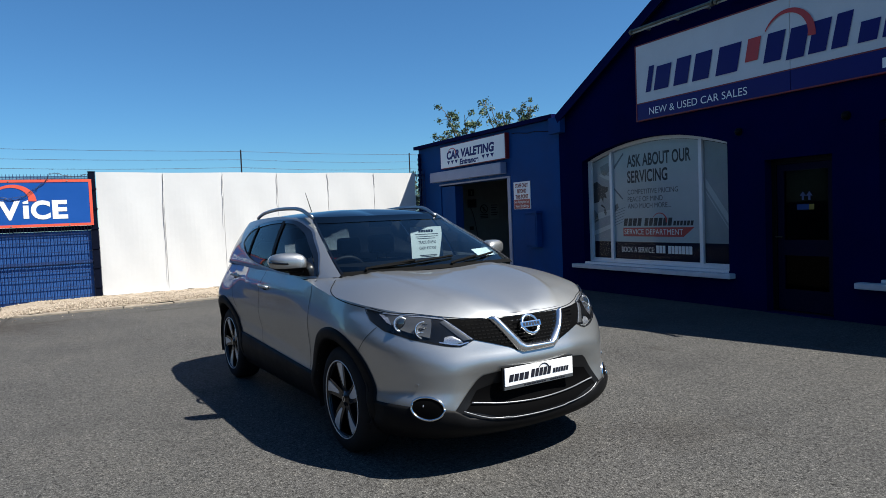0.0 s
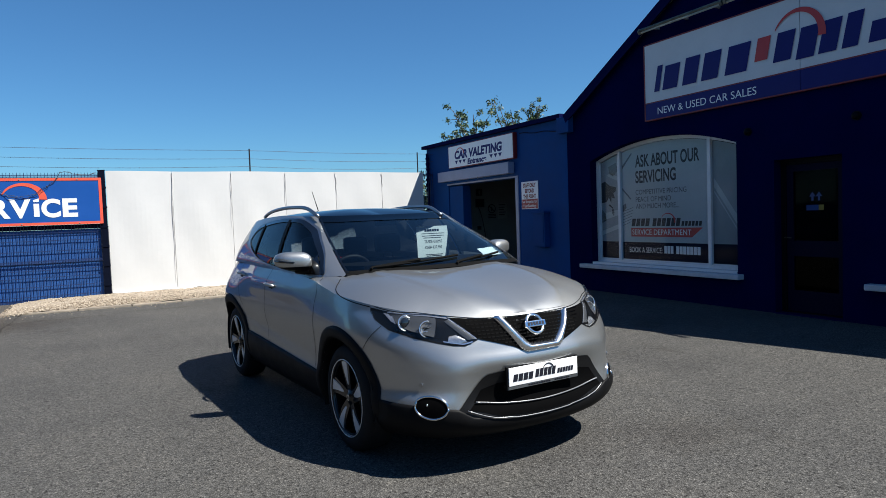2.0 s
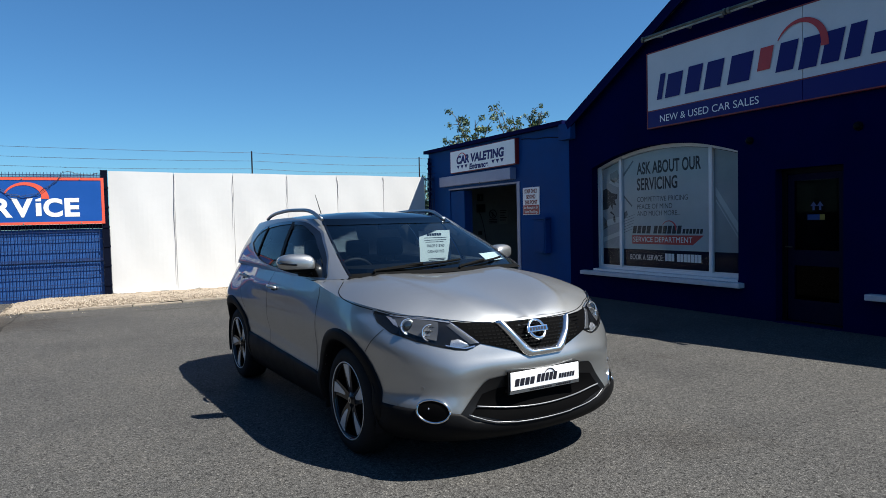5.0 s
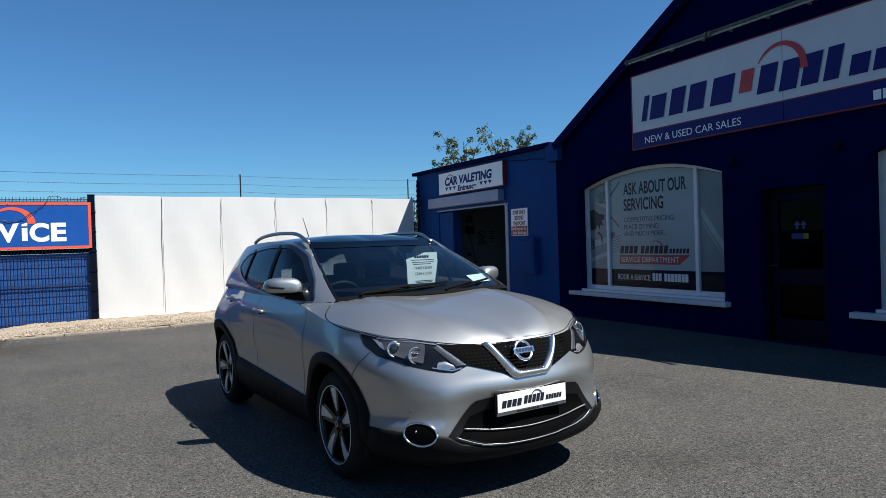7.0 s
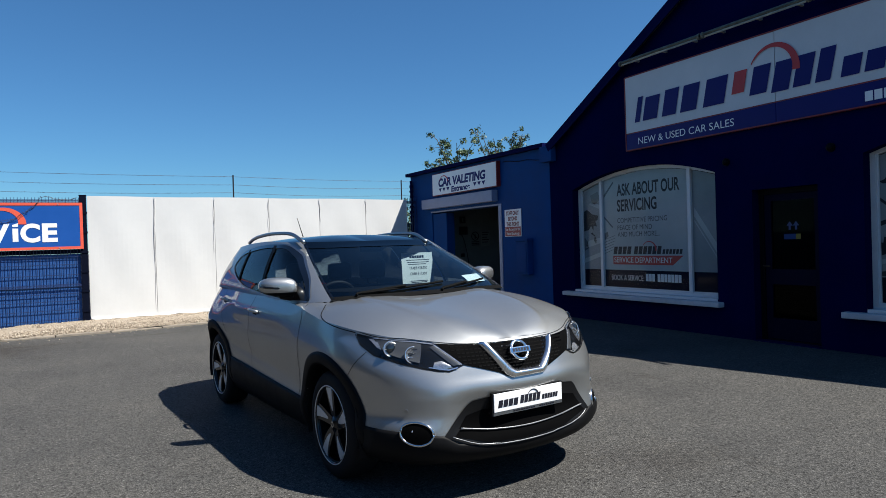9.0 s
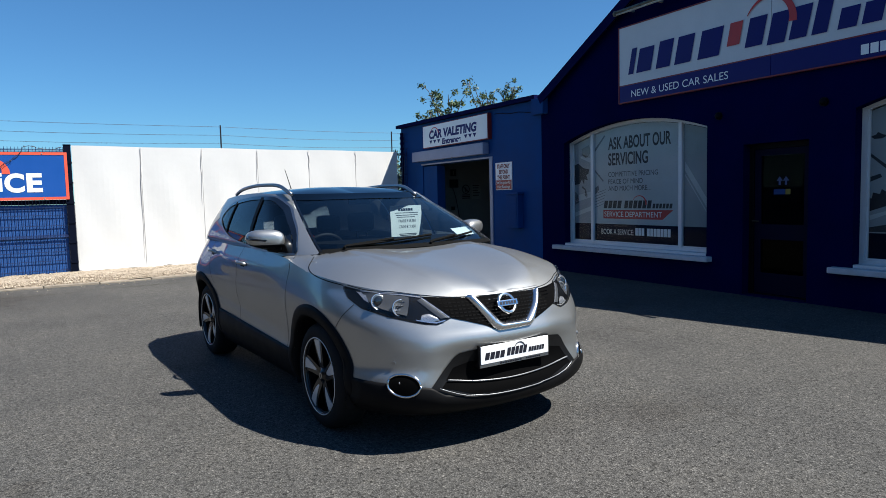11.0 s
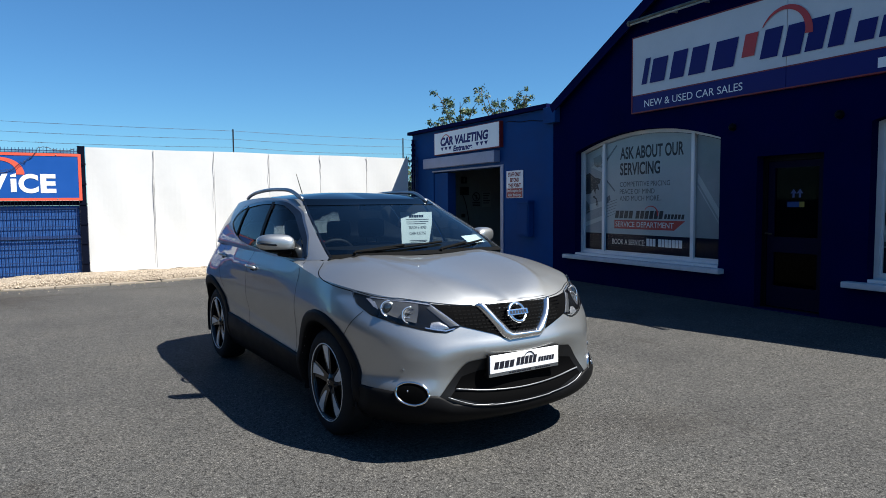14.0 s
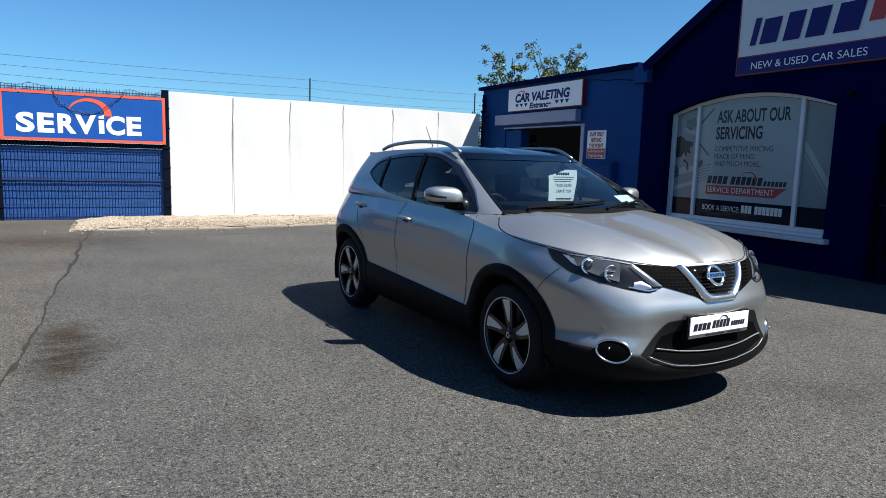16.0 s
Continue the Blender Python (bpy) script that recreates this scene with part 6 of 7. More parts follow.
    cv = patch("lamp_cover", ut, ub, "front", M_LENS, lamp, lift=0.012, n=48, m=12, label="clear lamp cover", thick=0.008)
    cv.visible_shadow = False


def build_car():
    car = thing("car", (2.435, 2.186, 0), "silver compact crossover car with black trim parked for sale", "car", yaw=-85.4)

    def body_zone(s, h, c):
        if in_arch(c):
            return None
        if c.x > 0.30 or s < 0.75:
            return "front_bumper"
        if c.x > -0.53:
            return "wing"
        if c.x > -1.62:
            return "front_door"
        if c.x > -2.42:
            return "rear_door"
        return "rear_quarter"
    for zone in ("front_bumper", "wing", "front_door", "rear_door", "rear_quarter"):
        for side in (((-1, 1) if zone != "front_bumper" else (0,))):
            fn = body_point if side == 0 else (lambda u, v, s0, sd=side: body_point(u, v, sd))
            bm = skin(fn, S_ALL, H_ALL, both=side == 0, keep=lambda s, h, c: body_zone(s, h, c) == zone)
            outward(part(zone, bm, M_PAINT, car, "silver painted panel", world=False, smooth=True))
    outward(part("bonnet", skin(hood_point, HOOD_F, HOOD_R), M_PAINT, car, "silver bonnet with two raised creases", world=False, smooth=True))
    outward(part("cabin_shell", skin(cabin_point, CAB_S, CAB_H, keep=cabin_keep), M_PAINT, car, "silver pillars and tailgate", world=False, smooth=True))
    outward(part("roof", skin(roof_point, steps(0, 1, 60), steps(0, 1, 14)), M_ROOFGLASS, car, "dark glossy glass roof", world=False, smooth=True))
    # underbody and wheel housings
    part("underbody", boxes((-3.2, 0.7, -0.62, 0.62, 0.2, 0.3), bevel=0.03), M_CABIN, car, world=False)
    for xa in (0.0, -2.646):
        for side in (-1, 1):
            bm = bmesh.new()
            n = 24
            ring = [(xa + 0.41 * math.cos(math.pi * (k / n) * 1.2 - 0.3), 0.345 + 0.41 * math.sin(math.pi * (k / n) * 1.2 - 0.3)) for k in range(n + 1)]
            a = [bm.verts.new((p[0], side * 0.86, p[1])) for p in ring]
            b = [bm.verts.new((p[0], side * 0.55, p[1])) for p in ring]
            for k in range(n):
                bm.faces.new((a[k], a[k + 1], b[k + 1], b[k]))
            bm.faces.new(b)
            part("wheel_housing", bm, M_CABIN, car, world=False)
            # black arch trim
            bm = bmesh.new()
            rows = []
            for k in range(45):
                an = radians(-4 + 200 * k / 44)
                row = []
                for r, dy in ((0.395, -0.05), (0.395, 0.012), (0.41, 0.016), (0.455, 0.015), (0.472, 0.009), (0.475, -0.01)):
                    px, pz = xa - 0.012 + r * math.cos(an), 0.345 + r * math.sin(an)
                    p, nn = cast(TREE_BODY, "side", max(-3.3, min(0.6, px)), max(0.23, pz), side)
                    row.append(bm.verts.new((px, p.y + side * dy, max(0.225, pz))))
                rows.append(row)
            for p, q in zip(rows, rows[1:]):
                for j in range(len(p) - 1):
                    bm.faces.new((p[j], p[j + 1], q[j + 1], q[j]))
            outward(part("arch_trim", bm, M_CLAD, car, "black plastic wheel arch trim", world=False, smooth=True))
            build_wheel(car, xa, side, 53 if xa == 0 else 38)
    for side in (-1, 1):
        patch("sill_trim", [(-0.40, 0.445), (-1.3, 0.478), (-2.26, 0.515)], [(-0.40, 0.225), (-2.26, 0.225)], "side", M_CLAD, car, side=side, lift=0.010, thick=0.03, n=40, label="black plastic sill trim")
        patch("rear_trim", [(-3.02, 0.46), (-3.25, 0.48)], [(-3.02, 0.225), (-3.25, 0.225)], "side", M_CLAD, car, side=side, lift=0.010, thick=0.03, n=12)
        # shut lines
        sg = side
        ribbon("shut_line", [(-0.49, sg * 0.80, 1.092), (-0.437, sg * 0.86, 1.015), (-0.44, sg * 0.88, 0.92), (-0.475, sg * 0.88, 0.70), (-0.52, sg * 0.87, 0.448)], 0.0055, M_GAP, car)
        ribbon("shut_line", [(-1.50, sg * 0.83, 1.105), (-1.565, sg * 0.88, 0.97), (-1.60, sg * 0.88, 0.75), (-1.605, sg * 0.87, 0.49)], 0.0055, M_GAP, car)
        ribbon("shut_line", [(-2.50, sg * 0.8, 1.14), (-2.47, sg * 0.86, 1.0), (-2.36, sg * 0.88, 0.84), (-2.26, sg * 0.88, 0.74)], 0.0055, M_GAP, car)
        ribbon("shut_line", [(0.43, sg * 0.80, 0.855), (0.36, sg * 0.84, 0.78), (0.305, sg * 0.871, 0.711)], 0.0045, M_GAP, car)
        ribbon("shut_line", [(-0.32, sg * 0.735, 1.10), (-0.267, sg * 0.771, 1.08), (-0.161, sg * 0.839, 1.039), (-0.017, sg * 0.869, 1.007), (0.148, sg * 0.857, 0.982), (0.31, sg * 0.812, 0.962)], 0.0055, M_RECESS_SHADE, car)
        edge_pts = [cast(TREE_BODY, "front", sg * y, z)[0] for y, z in ((0.80, 0.966), (0.735, 0.942), (0.604, 0.929), (0.514, 0.914), (0.40, 0.899), (0.27, 0.892), (0.12, 0.889), (0.0, 0.888))]
        ribbon("shut_line", edge_pts, 0.0045, M_RECESS_SHADE, car, lift=0.003)
    # glass
    bm = skin(cabin_point, [s for s in CAB_S if s <= 0.59], [h for h in CAB_H if h < 0.95])
    g = outward(part("windscreen", bm, M_WINDSCREEN, car, "large curved reflecting windscreen", world=False, smooth=True))
    g.visible_shadow = False
    # black band along the screen's edges
    for rng_s, rng_h, nm in (((0.563, 0.582), (0.0, 0.95), "screen_band"), ((0.0, 0.60), (0.9, 1.0), "screen_band"), ((0.0, 0.588), (0.0, 0.06), "screen_band")):
        for sides in (((-1,), (1,)) if rng_s[0] > 0.3 else ((0,),)):
            fn = (lambda u, v, sd, k=sides[0]: cabin_point(u, v, k or sd) + Vector((0.003, 0, 0.003)))
            bm = skin(fn, steps(*rng_s, 10 if rng_s[0] > 0.3 else 40), steps(*rng_h, 24 if rng_s[0] > 0.3 else 3), both=sides[0] == 0)
            outward(part(nm, bm, M_GLOSSBLACK if rng_s[0] > 0.3 else M_WIPER if rng_h[1] < 0.1 else M_BAND, car, "black printed edge of the windscreen", world=False, smooth=True))
    for side in (-1, 1):
        for a, b, c, d, mt, lab in ((-1.47, -0.55, -1.37, -0.55, M_SIDEGLASS, "front door window"), (-2.13, -1.52, -2.075, -1.415, M_PRIVACY, "tinted rear door window"), (-2.44, -2.16, -2.44, -2.105, M_PRIVACY, "tinted quarter window")):
            up = [(x, dlo_top(x)) for x in steps(a, b, 20)]
            lo = [(x, dlo_low(x)) for x in steps(c, d, 20)]
            g = patch("side_window", up, lo, "side", mt, car, TREE_CAB, lift=-0.004, side=side, n=26, m=12, label=lab)
            g.visible_shadow = False
        for (a, b), lean in (((-1.525, -1.465), 0.105), ((-2.165, -2.125), 0.055)):
            up = [(x, dlo_top(x) + 0.004) for x in (a, b)]
            lo = [(x + lean, dlo_low(x + lean) - 0.004) for x in (a, b)]
            patch("window_pillar", up, lo, "side", M_CLAD, car, TREE_CAB, lift=0.004, side=side, n=4, m=12, label="black window pillar")
        top = [(x, dlo_top(x)) for x in steps(-2.45, -0.53, 40)]
        low = [(x, dlo_low(x)) for x in steps(-2.45, -0.53, 40)]
        patch("window_seal", [(x, z + 0.012) for x, z in top], [(x, z - 0.014) for x, z in top], "side", M_GLOSSBLACK, car, TREE_CAB, lift=0.003, side=side, n=60, m=2)
        patch("roof_trim", [(x, z + 0.021) for x, z in top], [(x, z + 0.012) for x, z in top], "side", M_RAIL, car, TREE_CAB, lift=0.004, side=side, n=60, m=1, label="thin silver strip over the windows")
        patch("waist_trim", [(x, z + 0.004) for x, z in low], [(x, z - 0.011) for x, z in low], "side", M_RAIL, car, TREE_CAB, lift=0.006, side=side, n=60, m=2, label="thin bright waist strip")
        patch("mirror_sail", [(-0.55, 1.12), (-0.74, 1.24)], [(-0.55, 1.10), (-0.74, 1.105)], "side", M_GLOSSBLACK, car, TREE_CAB, lift=0.005, side=side, n=8, m=6)
    bm = skin(cabin_point, [s for s in CAB_S if s >= 2.44], [h for h in CAB_H if 0.15 < h < 0.9])
    g = outward(part("rear_window", bm, M_PRIVACY, car, "tinted tailgate window", world=False, smooth=True))
    g.visible_shadow = False
    # roof rails, aerial
    rail_z = curve((-2.55, 1.548), (-2.40, 1.578), (-2.15, 1.602), (-1.75, 1.617), (-1.45, 1.612), (-1.32, 1.597), (-1.22, 1.566), (-1.12, 1.528))
    for side in (-1, 1):
        pts = [(x, side * (0.562 + 0.035 * math.sin(math.pi * (x + 1.12) / -1.43)) * (1.0 if side < 0 else 1.06), rail_z(x) - (0.0 if side < 0 else 0.022)) for x in steps(-1.12, -2.55, 28)]
        bm = bmesh.new()
        tube(bm, pts, 0.0155, 10)
        part("roof_rail", bm, M_RAIL, car, "satin silver raised roof rail", world=False, smooth=True)
    bm = bmesh.new()
    tube(bm, [(-2.55, 0.0, 1.575), (-2.72, 0.0, 1.80)], 0.006, 6, 0.003)
    part("aerial", bm, M_CLAD, car, "thin black roof aerial", world=False)
    bm = bmesh.new()
    box(bm, -2.6, -2.5, -0.025, 0.025, 1.565, 1.59, bevel=0.01)
    part("aerial_base", bm, M_CLAD, car, world=False)
    # front end
    gt = [(-0.512, 0.905), (-0.40, 0.894), (-0.27, 0.887), (-0.08, 0.885), (0.10, 0.885), (0.27, 0.883), (0.40, 0.889), (0.50, 0.898)]
    gb = [(-0.396, 0.785), (-0.30, 0.758), (-0.188, 0.724), (-0.14, 0.698), (0.12, 0.692), (0.188, 0.722), (0.30, 0.757), (0.395, 0.785)]
    # grille ground lies on the skin; the shade of its depth is painted
    patch("grille", gt, gb, "front", M_RECESS_SHADE, car, lift=0.004, n=40, m=10, label="black honeycomb radiator grille")
    bm = bmesh.new()
    for k in range(10):
        z = 0.715 + 0.0185 * k
        wdt = 0.10 + 0.24 * min(1.0, (z - 0.70) / 0.085) + 0.6 * (z - 0.785 if z > 0.785 else 0)
        for i in range(int((2 * wdt + 0.05) / 0.0255)):
            y = -wdt - 0.05 + 0.0255 * (i + 0.5 * (k % 2))
            if not -grille_half(z, 0.05) + 0.008 < y < grille_half(z, 0.0) - 0.022:
                continue
            p, nn = cast(TREE_BODY, "front", y, z)
            q, _ = cast(TREE_BODY, "front", y + 0.019, z)
            p2, q2 = p + nn * 0.007, q + nn * 0.007
            t = 0.0040
            for aa, bb in ((p2, q2),):
                f4 = [bm.verts.new(aa + Vector((0, 0, -t))), bm.verts.new(bb + Vector((0, 0, -t))), bm.verts.new(bb + Vector((0, 0, t))), bm.verts.new(aa + Vector((0, 0, t)))]
                b4 = [bm.verts.new(v.co - nn * 0.008) for v in f4]
                bm.faces.new(f4)
                for j in range(4):
                    bm.faces.new((f4[j], b4[j], b4[(j + 1) % 4], f4[(j + 1) % 4]))
    tagged(part("grille_mesh", bm, M_GLOSSBLACK, car, "short staggered black grille bars", world=False), kind="stuff")

    def vband(side):
        if side < 0:
            outer = [(-0.272, 0.888), (-0.212, 0.797), (-0.150, 0.708), (-0.112, 0.687), (0.004, 0.681)]
            inner = [(-0.210, 0.882), (-0.160, 0.810), (-0.106, 0.748), (-0.078, 0.728), (0.004, 0.720)]
        else:
            outer = [(0.290, 0.886), (0.228, 0.796), (0.160, 0.708), (0.120, 0.688), (-0.004, 0.681)]
            inner = [(0.238, 0.880), (0.184, 0.808), (0.122, 0.746), (0.094, 0.726), (-0.004, 0.720)]
        return outer, inner
    (lo_o, lo_i), (hi_o, hi_i) = vband(-1), vband(1)
    patch("grille_chrome", lo_i[:-1] + hi_i[:-1][::-1], lo_o[:-1] + hi_o[:-1][::-1], "front", M_VCHROME, car, lift=0.012, thick=0.022, bulge=0.020, n=72, m=8, label="chrome V-shaped grille bar")
    p, nn = cast(TREE_BODY, "front", -0.034, 0.825)
    c = p + nn * 0.035
    u, v = Vector((0, 1, 0)), unit(nn.cross(Vector((0, 1, 0))))
    bm = bmesh.new()
    n = 30
    tube(bm, [c + (u * math.cos(math.tau * k / n) + v * math.sin(math.tau * k / n)) * 0.057 for k in range(n + 1)], 0.010, 8)
    part("badge", bm, M_CHROME, car, "chrome ring badge", world=False, smooth=True)
    bm = bmesh.new()
    box(bm, -0.008, 0.012, -0.076, 0.076, -0.018, 0.018, bevel=0.004)
    bm.transform(Matrix.Translation(c) @ Matrix.Rotation(-0.35, 4, "Y"))
    part("badge_bar", bm, M_CHROME, car, "chrome badge bar", world=False)
    bm = bmesh.new()
    for k in range(6):
        y = -0.060 + k * 0.0212
        box(bm, 0.0121, 0.0135, y, y + 0.0145, -0.010, 0.010)
    bm.transform(Matrix.Translation(c) @ Matrix.Rotation(-0.35, 4, "Y"))
    part("badge_mark", bm, M_INK, car, "dark marks on the badge bar", world=False)
    # lower grille, lip and fog lamps
    lt = [(-0.405, 0.56), (-0.375, 0.583), (-0.25, 0.600), (0.0, 0.615), (0.27, 0.607), (0.40, 0.590), (0.435, 0.565)]
    lb = [(-0.545, 0.40), (-0.47, 0.35), (-0.25, 0.32), (0.0, 0.315), (0.27, 0.32), (0.49, 0.35), (0.575, 0.385)]
    patch("lower_grille", lt, lb, "front", M_INTAKE, car, lift=0.004, n=40, m=12, label="black lower air intake")
    # intake openings are flat patches with their shade in the colour
    patch("intake_opening", [(-0.405, 0.50), (-0.30, 0.525), (0.32, 0.525), (0.43, 0.505)], [(-0.452, 0.432), (-0.237, 0.402), (0.0, 0.392), (0.26, 0.400), (0.49, 0.428)], "front", M_RECESS_SHADE, car, lift=0.006, n=30, m=4, label="flat near-black patch for the upper intake opening")
    patch("intake_opening", [(-0.452, 0.424), (-0.237, 0.394), (0.0, 0.384), (0.26, 0.392), (0.49, 0.42)], [(-0.485, 0.392), (-0.29, 0.337), (0.0, 0.325), (0.30, 0.336), (0.52, 0.388)], "front", M_RECESS_SHADE, car, lift=0.006, n=30, m=4, label="flat near-black patch for the lower intake opening")
    tp = [(-0.845, 0.43), (-0.74, 0.425), (-0.62, 0.412), (-0.545, 0.402), (-0.47, 0.352), (-0.29, 0.322), (0.0, 0.312), (0.30, 0.322), (0.49, 0.352), (0.58, 0.392), (0.66, 0.405), (0.76, 0.42), (0.85, 0.42)]
    bt = [(-0.825, 0.225), (0.80, 0.225)]
    patch("front_lip", tp, bt, "front", M_CLAD, car, lift=0.007, thick=0.03, bulge=0.010, n=70, m=12, label="black lower bumper cladding")
    for line, wide in (([(-0.445, 0.432), (-0.237, 0.400), (0.0, 0.389), (0.26, 0.398), (0.49, 0.425)], 0.009), ([(-0.50, 0.392), (-0.40, 0.352), (-0.29, 0.330), (0.0, 0.318), (0.30, 0.330), (0.45, 0.352), (0.53, 0.388)], 0.007)):
        pts = [cast(TREE_BODY, "front", y, z)[0] for y, z in line]
        ribbon("intake_strip", pts, wide, M_SATIN2, car, lift=0.014, sides=6, label="thin grey strip across the intake")
    for side in (-1, 1):
        FOG = -0.667 if side < 0 else 0.67
        c, nn = cast(TREE_BODY, "front", FOG, 0.419)
        ring = []
        for k in range(33):
            a = math.tau * k / 32
            q, qn = cast(TREE_BODY, "front", FOG + (0.066 if side < 0 else 0.046) * math.cos(a), 0.419 + 0.058 * math.sin(a))
            ring.append(q + qn * (0.020 if side < 0 else 0.004))
        bm = bmesh.new()
        tube(bm, ring, 0.0065, 8)
        part("fog_lamp_ring", bm, M_CHROME, car, "chrome oval fog lamp ring", world=False, smooth=True)
        up = [(FOG + (0.064 if side < 0 else 0.044) * math.cos(a), 0.419 + 0.054 * math.sin(a)) for a in steps(math.pi, 0, 12)]
        lo = [(FOG + (0.064 if side < 0 else 0.044) * math.cos(a), 0.419 - 0.054 * math.sin(a)) for a in steps(math.pi, 0, 12)]
        # flat patch, the recess's shade given by its near-black colour
        patch("fog_lamp", up, lo, "front", M_RECESS_SHADE, car, lift=0.0195 if side < 0 else 0.0035, n=20, m=8, label="flat near-black patch for the fog lamp recess")
        # small bright bead, off-centre in the dark fog lamp
        q, qn = cast(TREE_BODY, "front", FOG - 0.020, 0.432)
        bm = bmesh.new()
        bmesh.ops.create_uvsphere(bm, u_segments=14, v_segments=8, radius=0.008)
        bm.transform(Matrix.Translation(q + qn * 0.016) @ Matrix.Diagonal((0.5, 1, 1, 1)))
        part("fog_bead", bm, M_FACET, car, world=False, smooth=True)
        for yy, zz in ((0.70, 0.54), (0.25, 0.50)):
            q, qn = cast(TREE_BODY, "front", side * yy, zz)
            bm = bmesh.new()
            tube(bm, [q - qn * 0.004, q + qn * (0.007 if yy > 0.5 else 0.012)], 0.012, 14)
            part("parking_sensor", bm, M_RAIL if yy > 0.5 else M_CLAD, car, world=False)
        build_headlamp(car, side)
    # number plate
    plate = part("number_plate", boxes((0.942, 0.950, -0.262, 0.262, 0.506, 0.612), bevel=0.003), M_PLATE, car, "white dealer plate with plain dark marks", world=False)
    part("plate_frame", boxes((0.926, 0.9415, -0.272, 0.272, 0.483, 0.618), bevel=0.003), M_CLAD, car, world=False)
    part("plate_foot", boxes((0.9416, 0.946, -0.265, 0.265, 0.486, 0.504)), M_RAIL, car, "grey lower strip of the plate frame", world=False)
    fp = lambda u, v, d: (0.9505 + d, u, v)
    for row in word_shape(-0.12, 0.05, 0.4905, 0.4995, 9, 0.0) + word_shape(0.08, 0.20, 0.4905, 0.4995, 7, 0.0):
        part("foot_mark", slabs([row], lambda u, v, d: (0.9464 + d, u, v), 0.0005), M_INK, plate, world=False)
    for row in word_shape(-0.235, -0.085, 0.530, 0.572, 4, 0.2) + word_shape(-0.072, 0.085, 0.533, 0.580, 5, 0.2) + word_shape(0.098, 0.225, 0.533, 0.562, 6, 0.2):
        part("plate_mark", slabs([row], fp, 0.001), M_INK, plate, world=False)
    bm = slabs(arc_band(0.03, 0.560, 0.036, 0.046, 165, 10, 1, 1, 12, 0.6), fp, 0.0015)
    part("plate_arc", bm, M_INK, plate, world=False)
    # mirrors
    for side in (-1, 1):
        bm = bmesh.new()
        bmesh.ops.create_uvsphere(bm, u_segments=32, v_segments=18, radius=1.0)
        for v in bm.verts:
            x, y, z = v.co
            f = lambda t, e: math.copysign(abs(t) ** e, t)
            x, y, z = f(x, 0.75), f(y, 0.72), f(z, 0.75)
            if x < -0.35:
                x = -0.35 + (x + 0.35) * 0.15
            taper = 1 - 0.22 * (y * 0.5 + 0.5)
            v.co = Vector((x * 0.105 * taper + 0.03 - 0.04 * y, y * 0.125, z * 0.078 * taper + 0.008 * y))
        if side < 0:
            bm.transform(Matrix.Diagonal((1, -1, 1, 1)))
        bm.transform(Matrix.Translation((-0.83, side * 0.905 * FAR(side), 1.205)))
        dark = bm.copy()
        bmesh.ops.bisect_plane(bm, geom=bm.verts[:] + bm.edges[:] + bm.faces[:], plane_co=(-0.83, 0, 1.165), plane_no=(0, 0, -1), clear_outer=True)
        mir = part("door_mirror", bm, M_PAINT, car, "silver door mirror with black base", world=False, smooth=True)
        bmesh.ops.bisect_plane(dark, geom=dark.verts[:] + dark.edges[:] + dark.faces[:], plane_co=(-0.83, 0, 1.165), plane_no=(0, 0, 1), clear_outer=True)
        part("mirror_base", dark, M_CLAD, mir, world=False, smooth=True)
        bm = bmesh.new()
        tube(bm, [(-0.80, side * 0.88, 1.143), (-0.74, side * 0.80, 1.125), (-0.68, side * 0.74, 1.115)], 0.032, 10)
        part("mirror_arm", bm, M_CLAD, mir, world=False, smooth=True)
        bm = bmesh.new()
        tube(bm, [(-0.715, side * 0.84, 1.196), (-0.722, side * 0.93, 1.198), (-0.76, side * 1.0, 1.205), (-0.82, side * 1.028, 1.21)], 0.0085, 6)
        part("mirror_indicator", bm, M_GLOSSBLACK, mir, "dark indicator slot", world=False, smooth=True)
        # door handles
        for xh, zh in ((-1.415, 0.983), (-2.40, 1.02)):
            p, nn = cast(TREE_BODY, "side", xh, zh, side)
            bm = bmesh.new()
            tube(bm, [p + Vector((0.095, 0, -0.006)) + nn * 0.004, p + Vector((0.06, 0, 0)) + nn * 0.032, p + nn * 0.038, p + Vector((-0.06, 0, 0.004)) + nn * 0.032, p + Vector((-0.095, 0, 0.004)) + nn * 0.004], 0.014, 8)
            part("door_handle", bm, M_PAINT, car, "silver door handle", world=False, smooth=True)
            # flat black patch painted in for the shade of the hollow behind the handle
            patch("handle_cup_shade", [(xh - 0.045, zh + 0.012), (xh + 0.045, zh + 0.010)], [(xh - 0.045, zh - 0.026), (xh + 0.045, zh - 0.028)], "side", M_CLAD, car, lift=0.002, side=side, n=8, m=4)
        patch("tail_lamp", [(-3.10, 1.06), (-3.26, 1.10), (-3.34, 1.10)], [(-3.10, 1.03), (-3.22, 0.96), (-3.34, 0.93)], "side", M_TAIL, car, lift=0.006, side=side, n=12, m=6, label="red wraparound tail lamp")
    # wipers
    for ya, yb, za, zb in ((-0.50, 0.22, 1.14, 1.185), (0.16, 0.66, 1.14, 1.18)):
        pts = []
        for i in range(9):
            q, qn = cast(TREE_CAB, "front", ya + (yb - ya) * i / 8, za + (zb - za) * i / 8)
            pts.append(q + qn * 0.014)
        bm = bmesh.new()
        tube(bm, pts, 0.009, 6)
        wp = part("wiper", bm, M_WIPER, car, "black windscreen wiper", world=False)
        bm = bmesh.new()
        tube(bm, [pts[0] + Vector((0.02, -0.02, -0.01)), pts[0], pts[4] + Vector((0.01, 0, 0.014))], 0.011, 6)
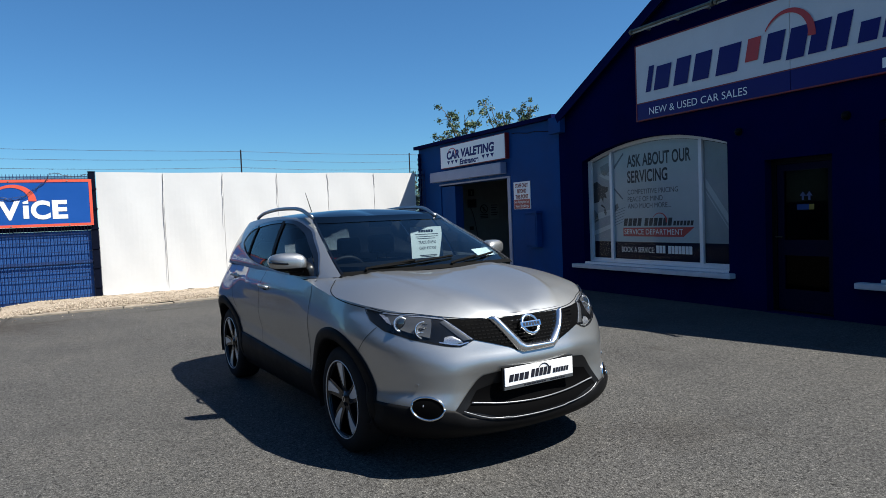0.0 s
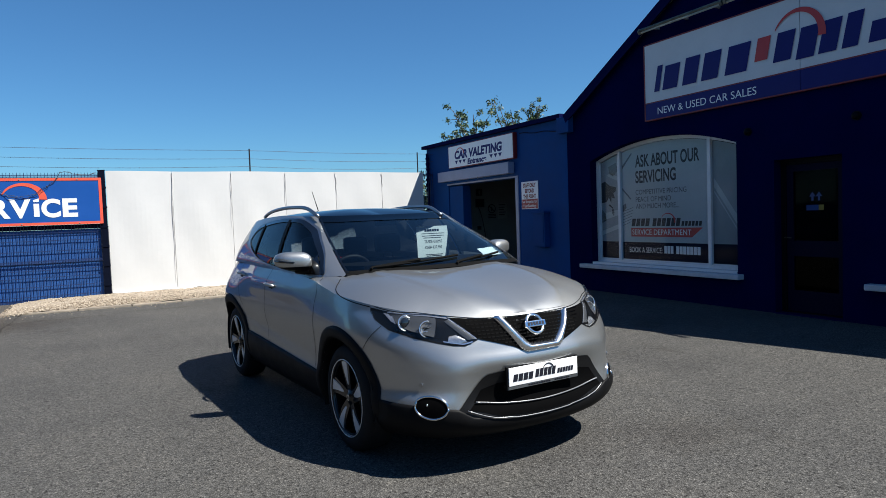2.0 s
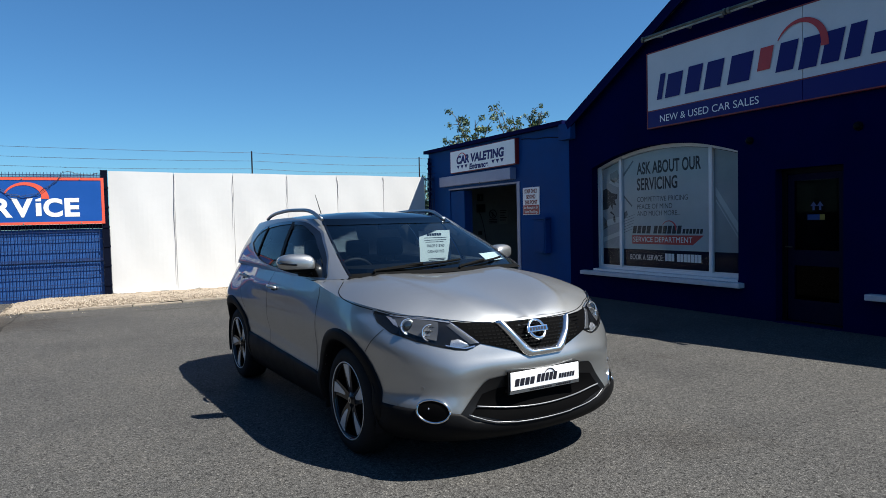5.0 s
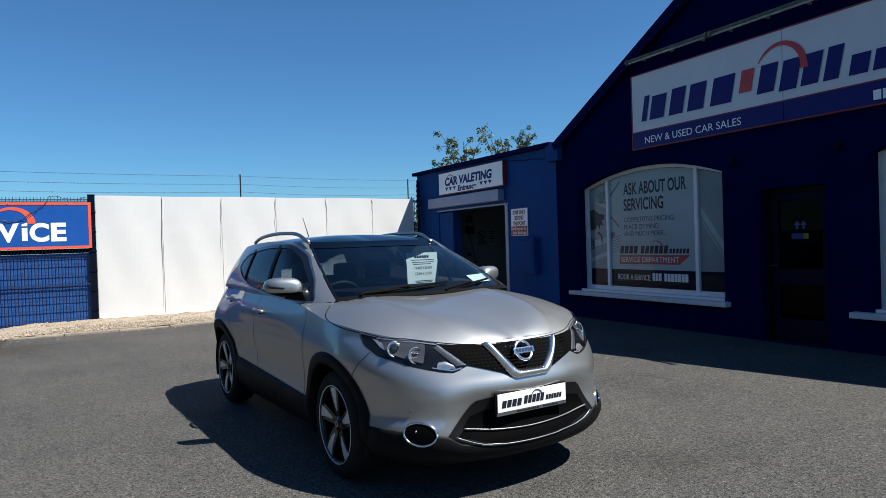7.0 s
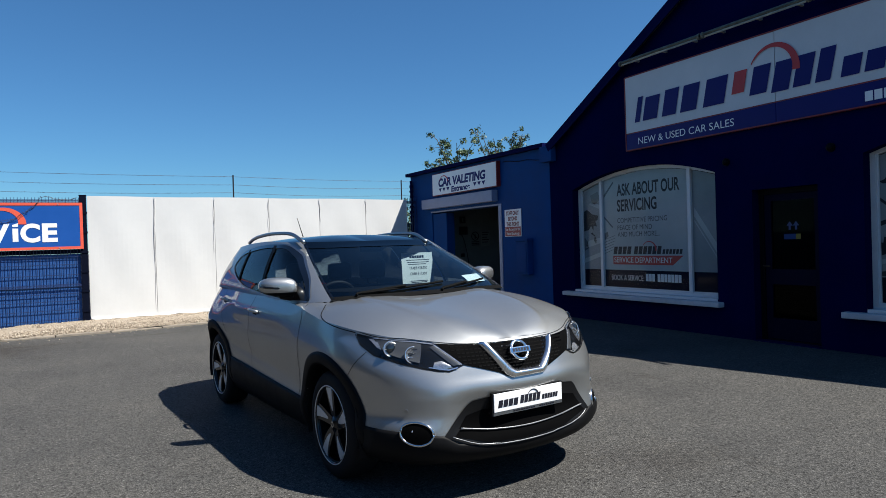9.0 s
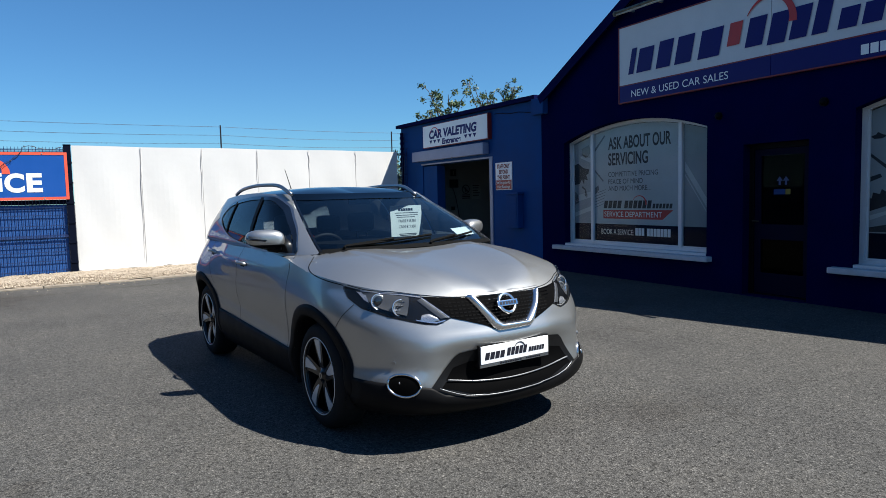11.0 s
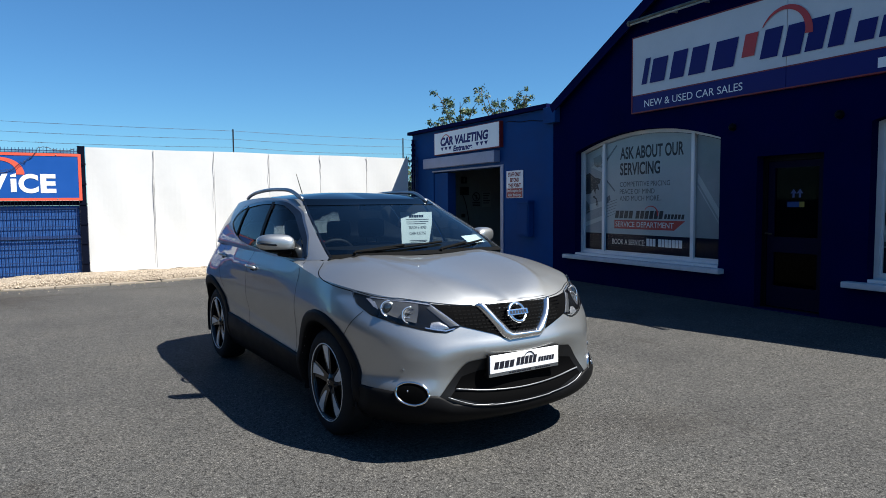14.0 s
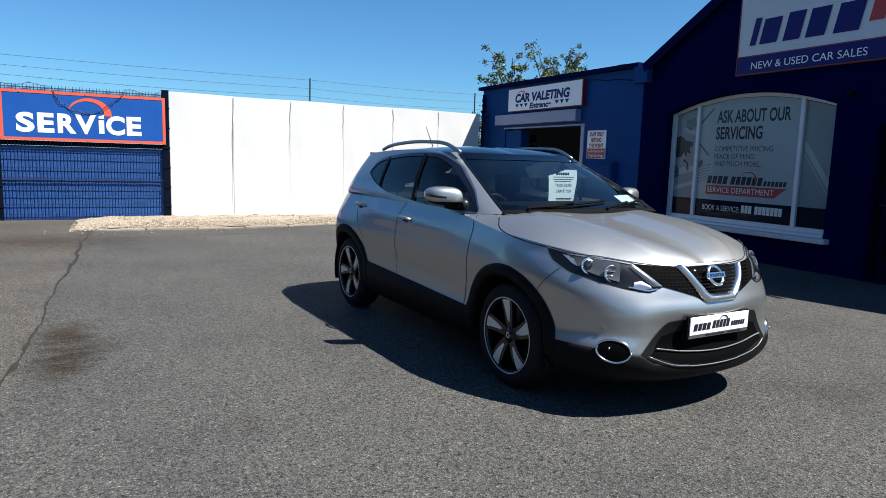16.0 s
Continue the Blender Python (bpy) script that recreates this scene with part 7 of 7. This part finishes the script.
        part("wiper_arm", bm, M_WIPER, wp, world=False)
    part("cowl", boxes((-0.60, -0.33, -0.68, 0.68, 1.06, 1.112), bevel=0.01), M_CLAD, car, world=False)
    # cabin
    dash = bmesh.new()
    box(dash, -0.95, -0.42, -0.70, 0.70, 0.90, 1.095, bevel=0.05)
    box(dash, -1.05, -0.85, -0.14, 0.14, 0.6, 1.05, bevel=0.03)
    part("dashboard", dash, M_CABIN, car, world=False)
    bm = bmesh.new()
    rim = [(-0.285, -0.33), (-0.39, -0.52), (-0.58, -0.65), (-0.78, -0.68), (-0.78, 0.68), (-0.58, 0.67), (-0.39, 0.55), (-0.285, 0.36)]
    lo = [bm.verts.new((x, y, 1.116)) for x, y in rim]
    hi = [bm.verts.new((x, y, 1.162)) for x, y in rim]
    bm.faces.new(lo)
    bm.faces.new(hi)
    for k in range(len(rim)):
        bm.faces.new((lo[k], lo[(k + 1) % len(rim)], hi[(k + 1) % len(rim)], hi[k]))
    part("dash_top", bm, M_WIPER, car, "black dashboard top", world=False)
    part("cabin_floor", boxes((-3.2, -0.4, -0.76, 0.76, 0.30, 0.42)), M_CABIN, car, world=False)
    part("door_lining", boxes((-2.6, -0.6, -0.80, -0.74, 0.42, 1.08)), M_CABIN, car, world=False)
    part("door_lining", boxes((-2.6, -0.6, 0.74, 0.80, 0.42, 1.08)), M_CABIN, car, world=False)
    bm = bmesh.new()
    cen, tilt = Vector((-1.02, -0.36, 1.03)), radians(25)
    tube(bm, [cen + Vector((-0.19 * math.sin(tilt) * math.sin(a) * -1, 0.19 * math.cos(a), 0.19 * math.cos(tilt) * math.sin(a))) for a in [math.tau * k / 32 for k in range(33)]], 0.016, 8)
    box(bm, cen.x - 0.01, cen.x + 0.05, cen.y - 0.17, cen.y + 0.17, cen.z - 0.05, cen.z + 0.03, bevel=0.02)
    part("steering_wheel", bm, M_CABIN, car, world=False, smooth=True)
    for x, ys, zt in ((-1.62, (-0.36, 0.36), 1.12), (-2.50, (-0.42, 0.0, 0.42), 1.08)):
        for y in ys:
            bm = bmesh.new()
            box(bm, x - 0.05, x + 0.48, y - 0.24, y + 0.24, 0.42, 0.62, bevel=0.06)
            box(bm, x - 0.16, x, y - 0.235, y + 0.235, 0.55, zt, bevel=0.05)
            seat = part("seat", bm, M_SEAT, car, world=False, smooth=True)
            bm = bmesh.new()
            box(bm, x - 0.17, x - 0.07, y - 0.13, y + 0.13, zt + 0.05, zt + 0.23, bevel=0.045)
            for yy in (-0.05, 0.05):
                tube(bm, [(x - 0.11, y + yy, zt - 0.02), (x - 0.12, y + yy, zt + 0.08)], 0.007, 6)
            part("headrest", bm, M_SEAT, seat, world=False, smooth=True)
    part("rear_view_mirror", boxes((-1.06, -1.03, -0.10, 0.10, 1.435, 1.485), bevel=0.012), M_CABIN, car, world=False)
    part("headlining", boxes((-3.0, -1.35, -0.5, 0.5, 1.50, 1.52)), M_CABIN, car, world=False)
    return car


def build_papers():
    base = pose(2.435, 2.186, 0, 0, 0, -85.4)
    pr = thing("price_sheet", (2.435, 2.186, 0), "large white price sheet hung inside the windscreen", "paper", yaw=-85.4)
    x0 = -1.07
    y0, y1, z0, z1 = 0.312, 0.632, 1.122, 1.412
    bm = bmesh.new()
    n = 8
    rows = [[bm.verts.new((x0 + 0.0 - 0.02 * (j / n) ** 2, y0 + (y1 - y0) * i / n, z0 + (z1 - z0) * j / n)) for j in range(n + 1)] for i in range(n + 1)]
    for i in range(n):
        for j in range(n):
            bm.faces.new((rows[i][j], rows[i + 1][j], rows[i + 1][j + 1], rows[i][j + 1]))
    part("sheet", bm, M_PAPER, pr, world=False, smooth=True)

    def pl(u, v, d):
        fj = (v - z0) / (z1 - z0)
        return base @ Vector((x0 + -0.02 * fj ** 2 + 0.001 + d, u, v))
    part("name_bar", slabs(word_shape(0.395, 0.545, 1.365, 1.387, 6, 0), pl, 0), M_INK, pr)
    for k, (a, b, z) in enumerate(((0.365, 0.59, 1.325), (0.375, 0.56, 1.308), (0.36, 0.595, 1.345), (0.39, 0.57, 1.16), (0.40, 0.56, 1.148))):
        part("text_line", slabs([rect(a, b, z, z + (0.005 if k < 3 else 0.006))], pl, 0), M_INKGREY, pr)
    lettering("TRADE €18,950", 0.036, pl, M_INK, pr, 0.385, 1.265, width=0.18)
    lettering("CASH €17,950", 0.036, pl, M_INK, pr, 0.39, 1.215, width=0.17)
    sl = thing("paper_slip", (2.435, 2.186, 0), "small white paper slip behind the foot of the windscreen", "paper", yaw=-85.4)
    bm = bmesh.new()
    q = [(-0.60, 0.61, 1.215), (-0.61, 0.80, 1.225), (-0.51, 0.83, 1.165), (-0.50, 0.62, 1.16)]
    bm.faces.new([bm.verts.new(p) for p in q])
    part("sheet", bm, M_PAPER, sl, world=False)


build_car()
build_papers()
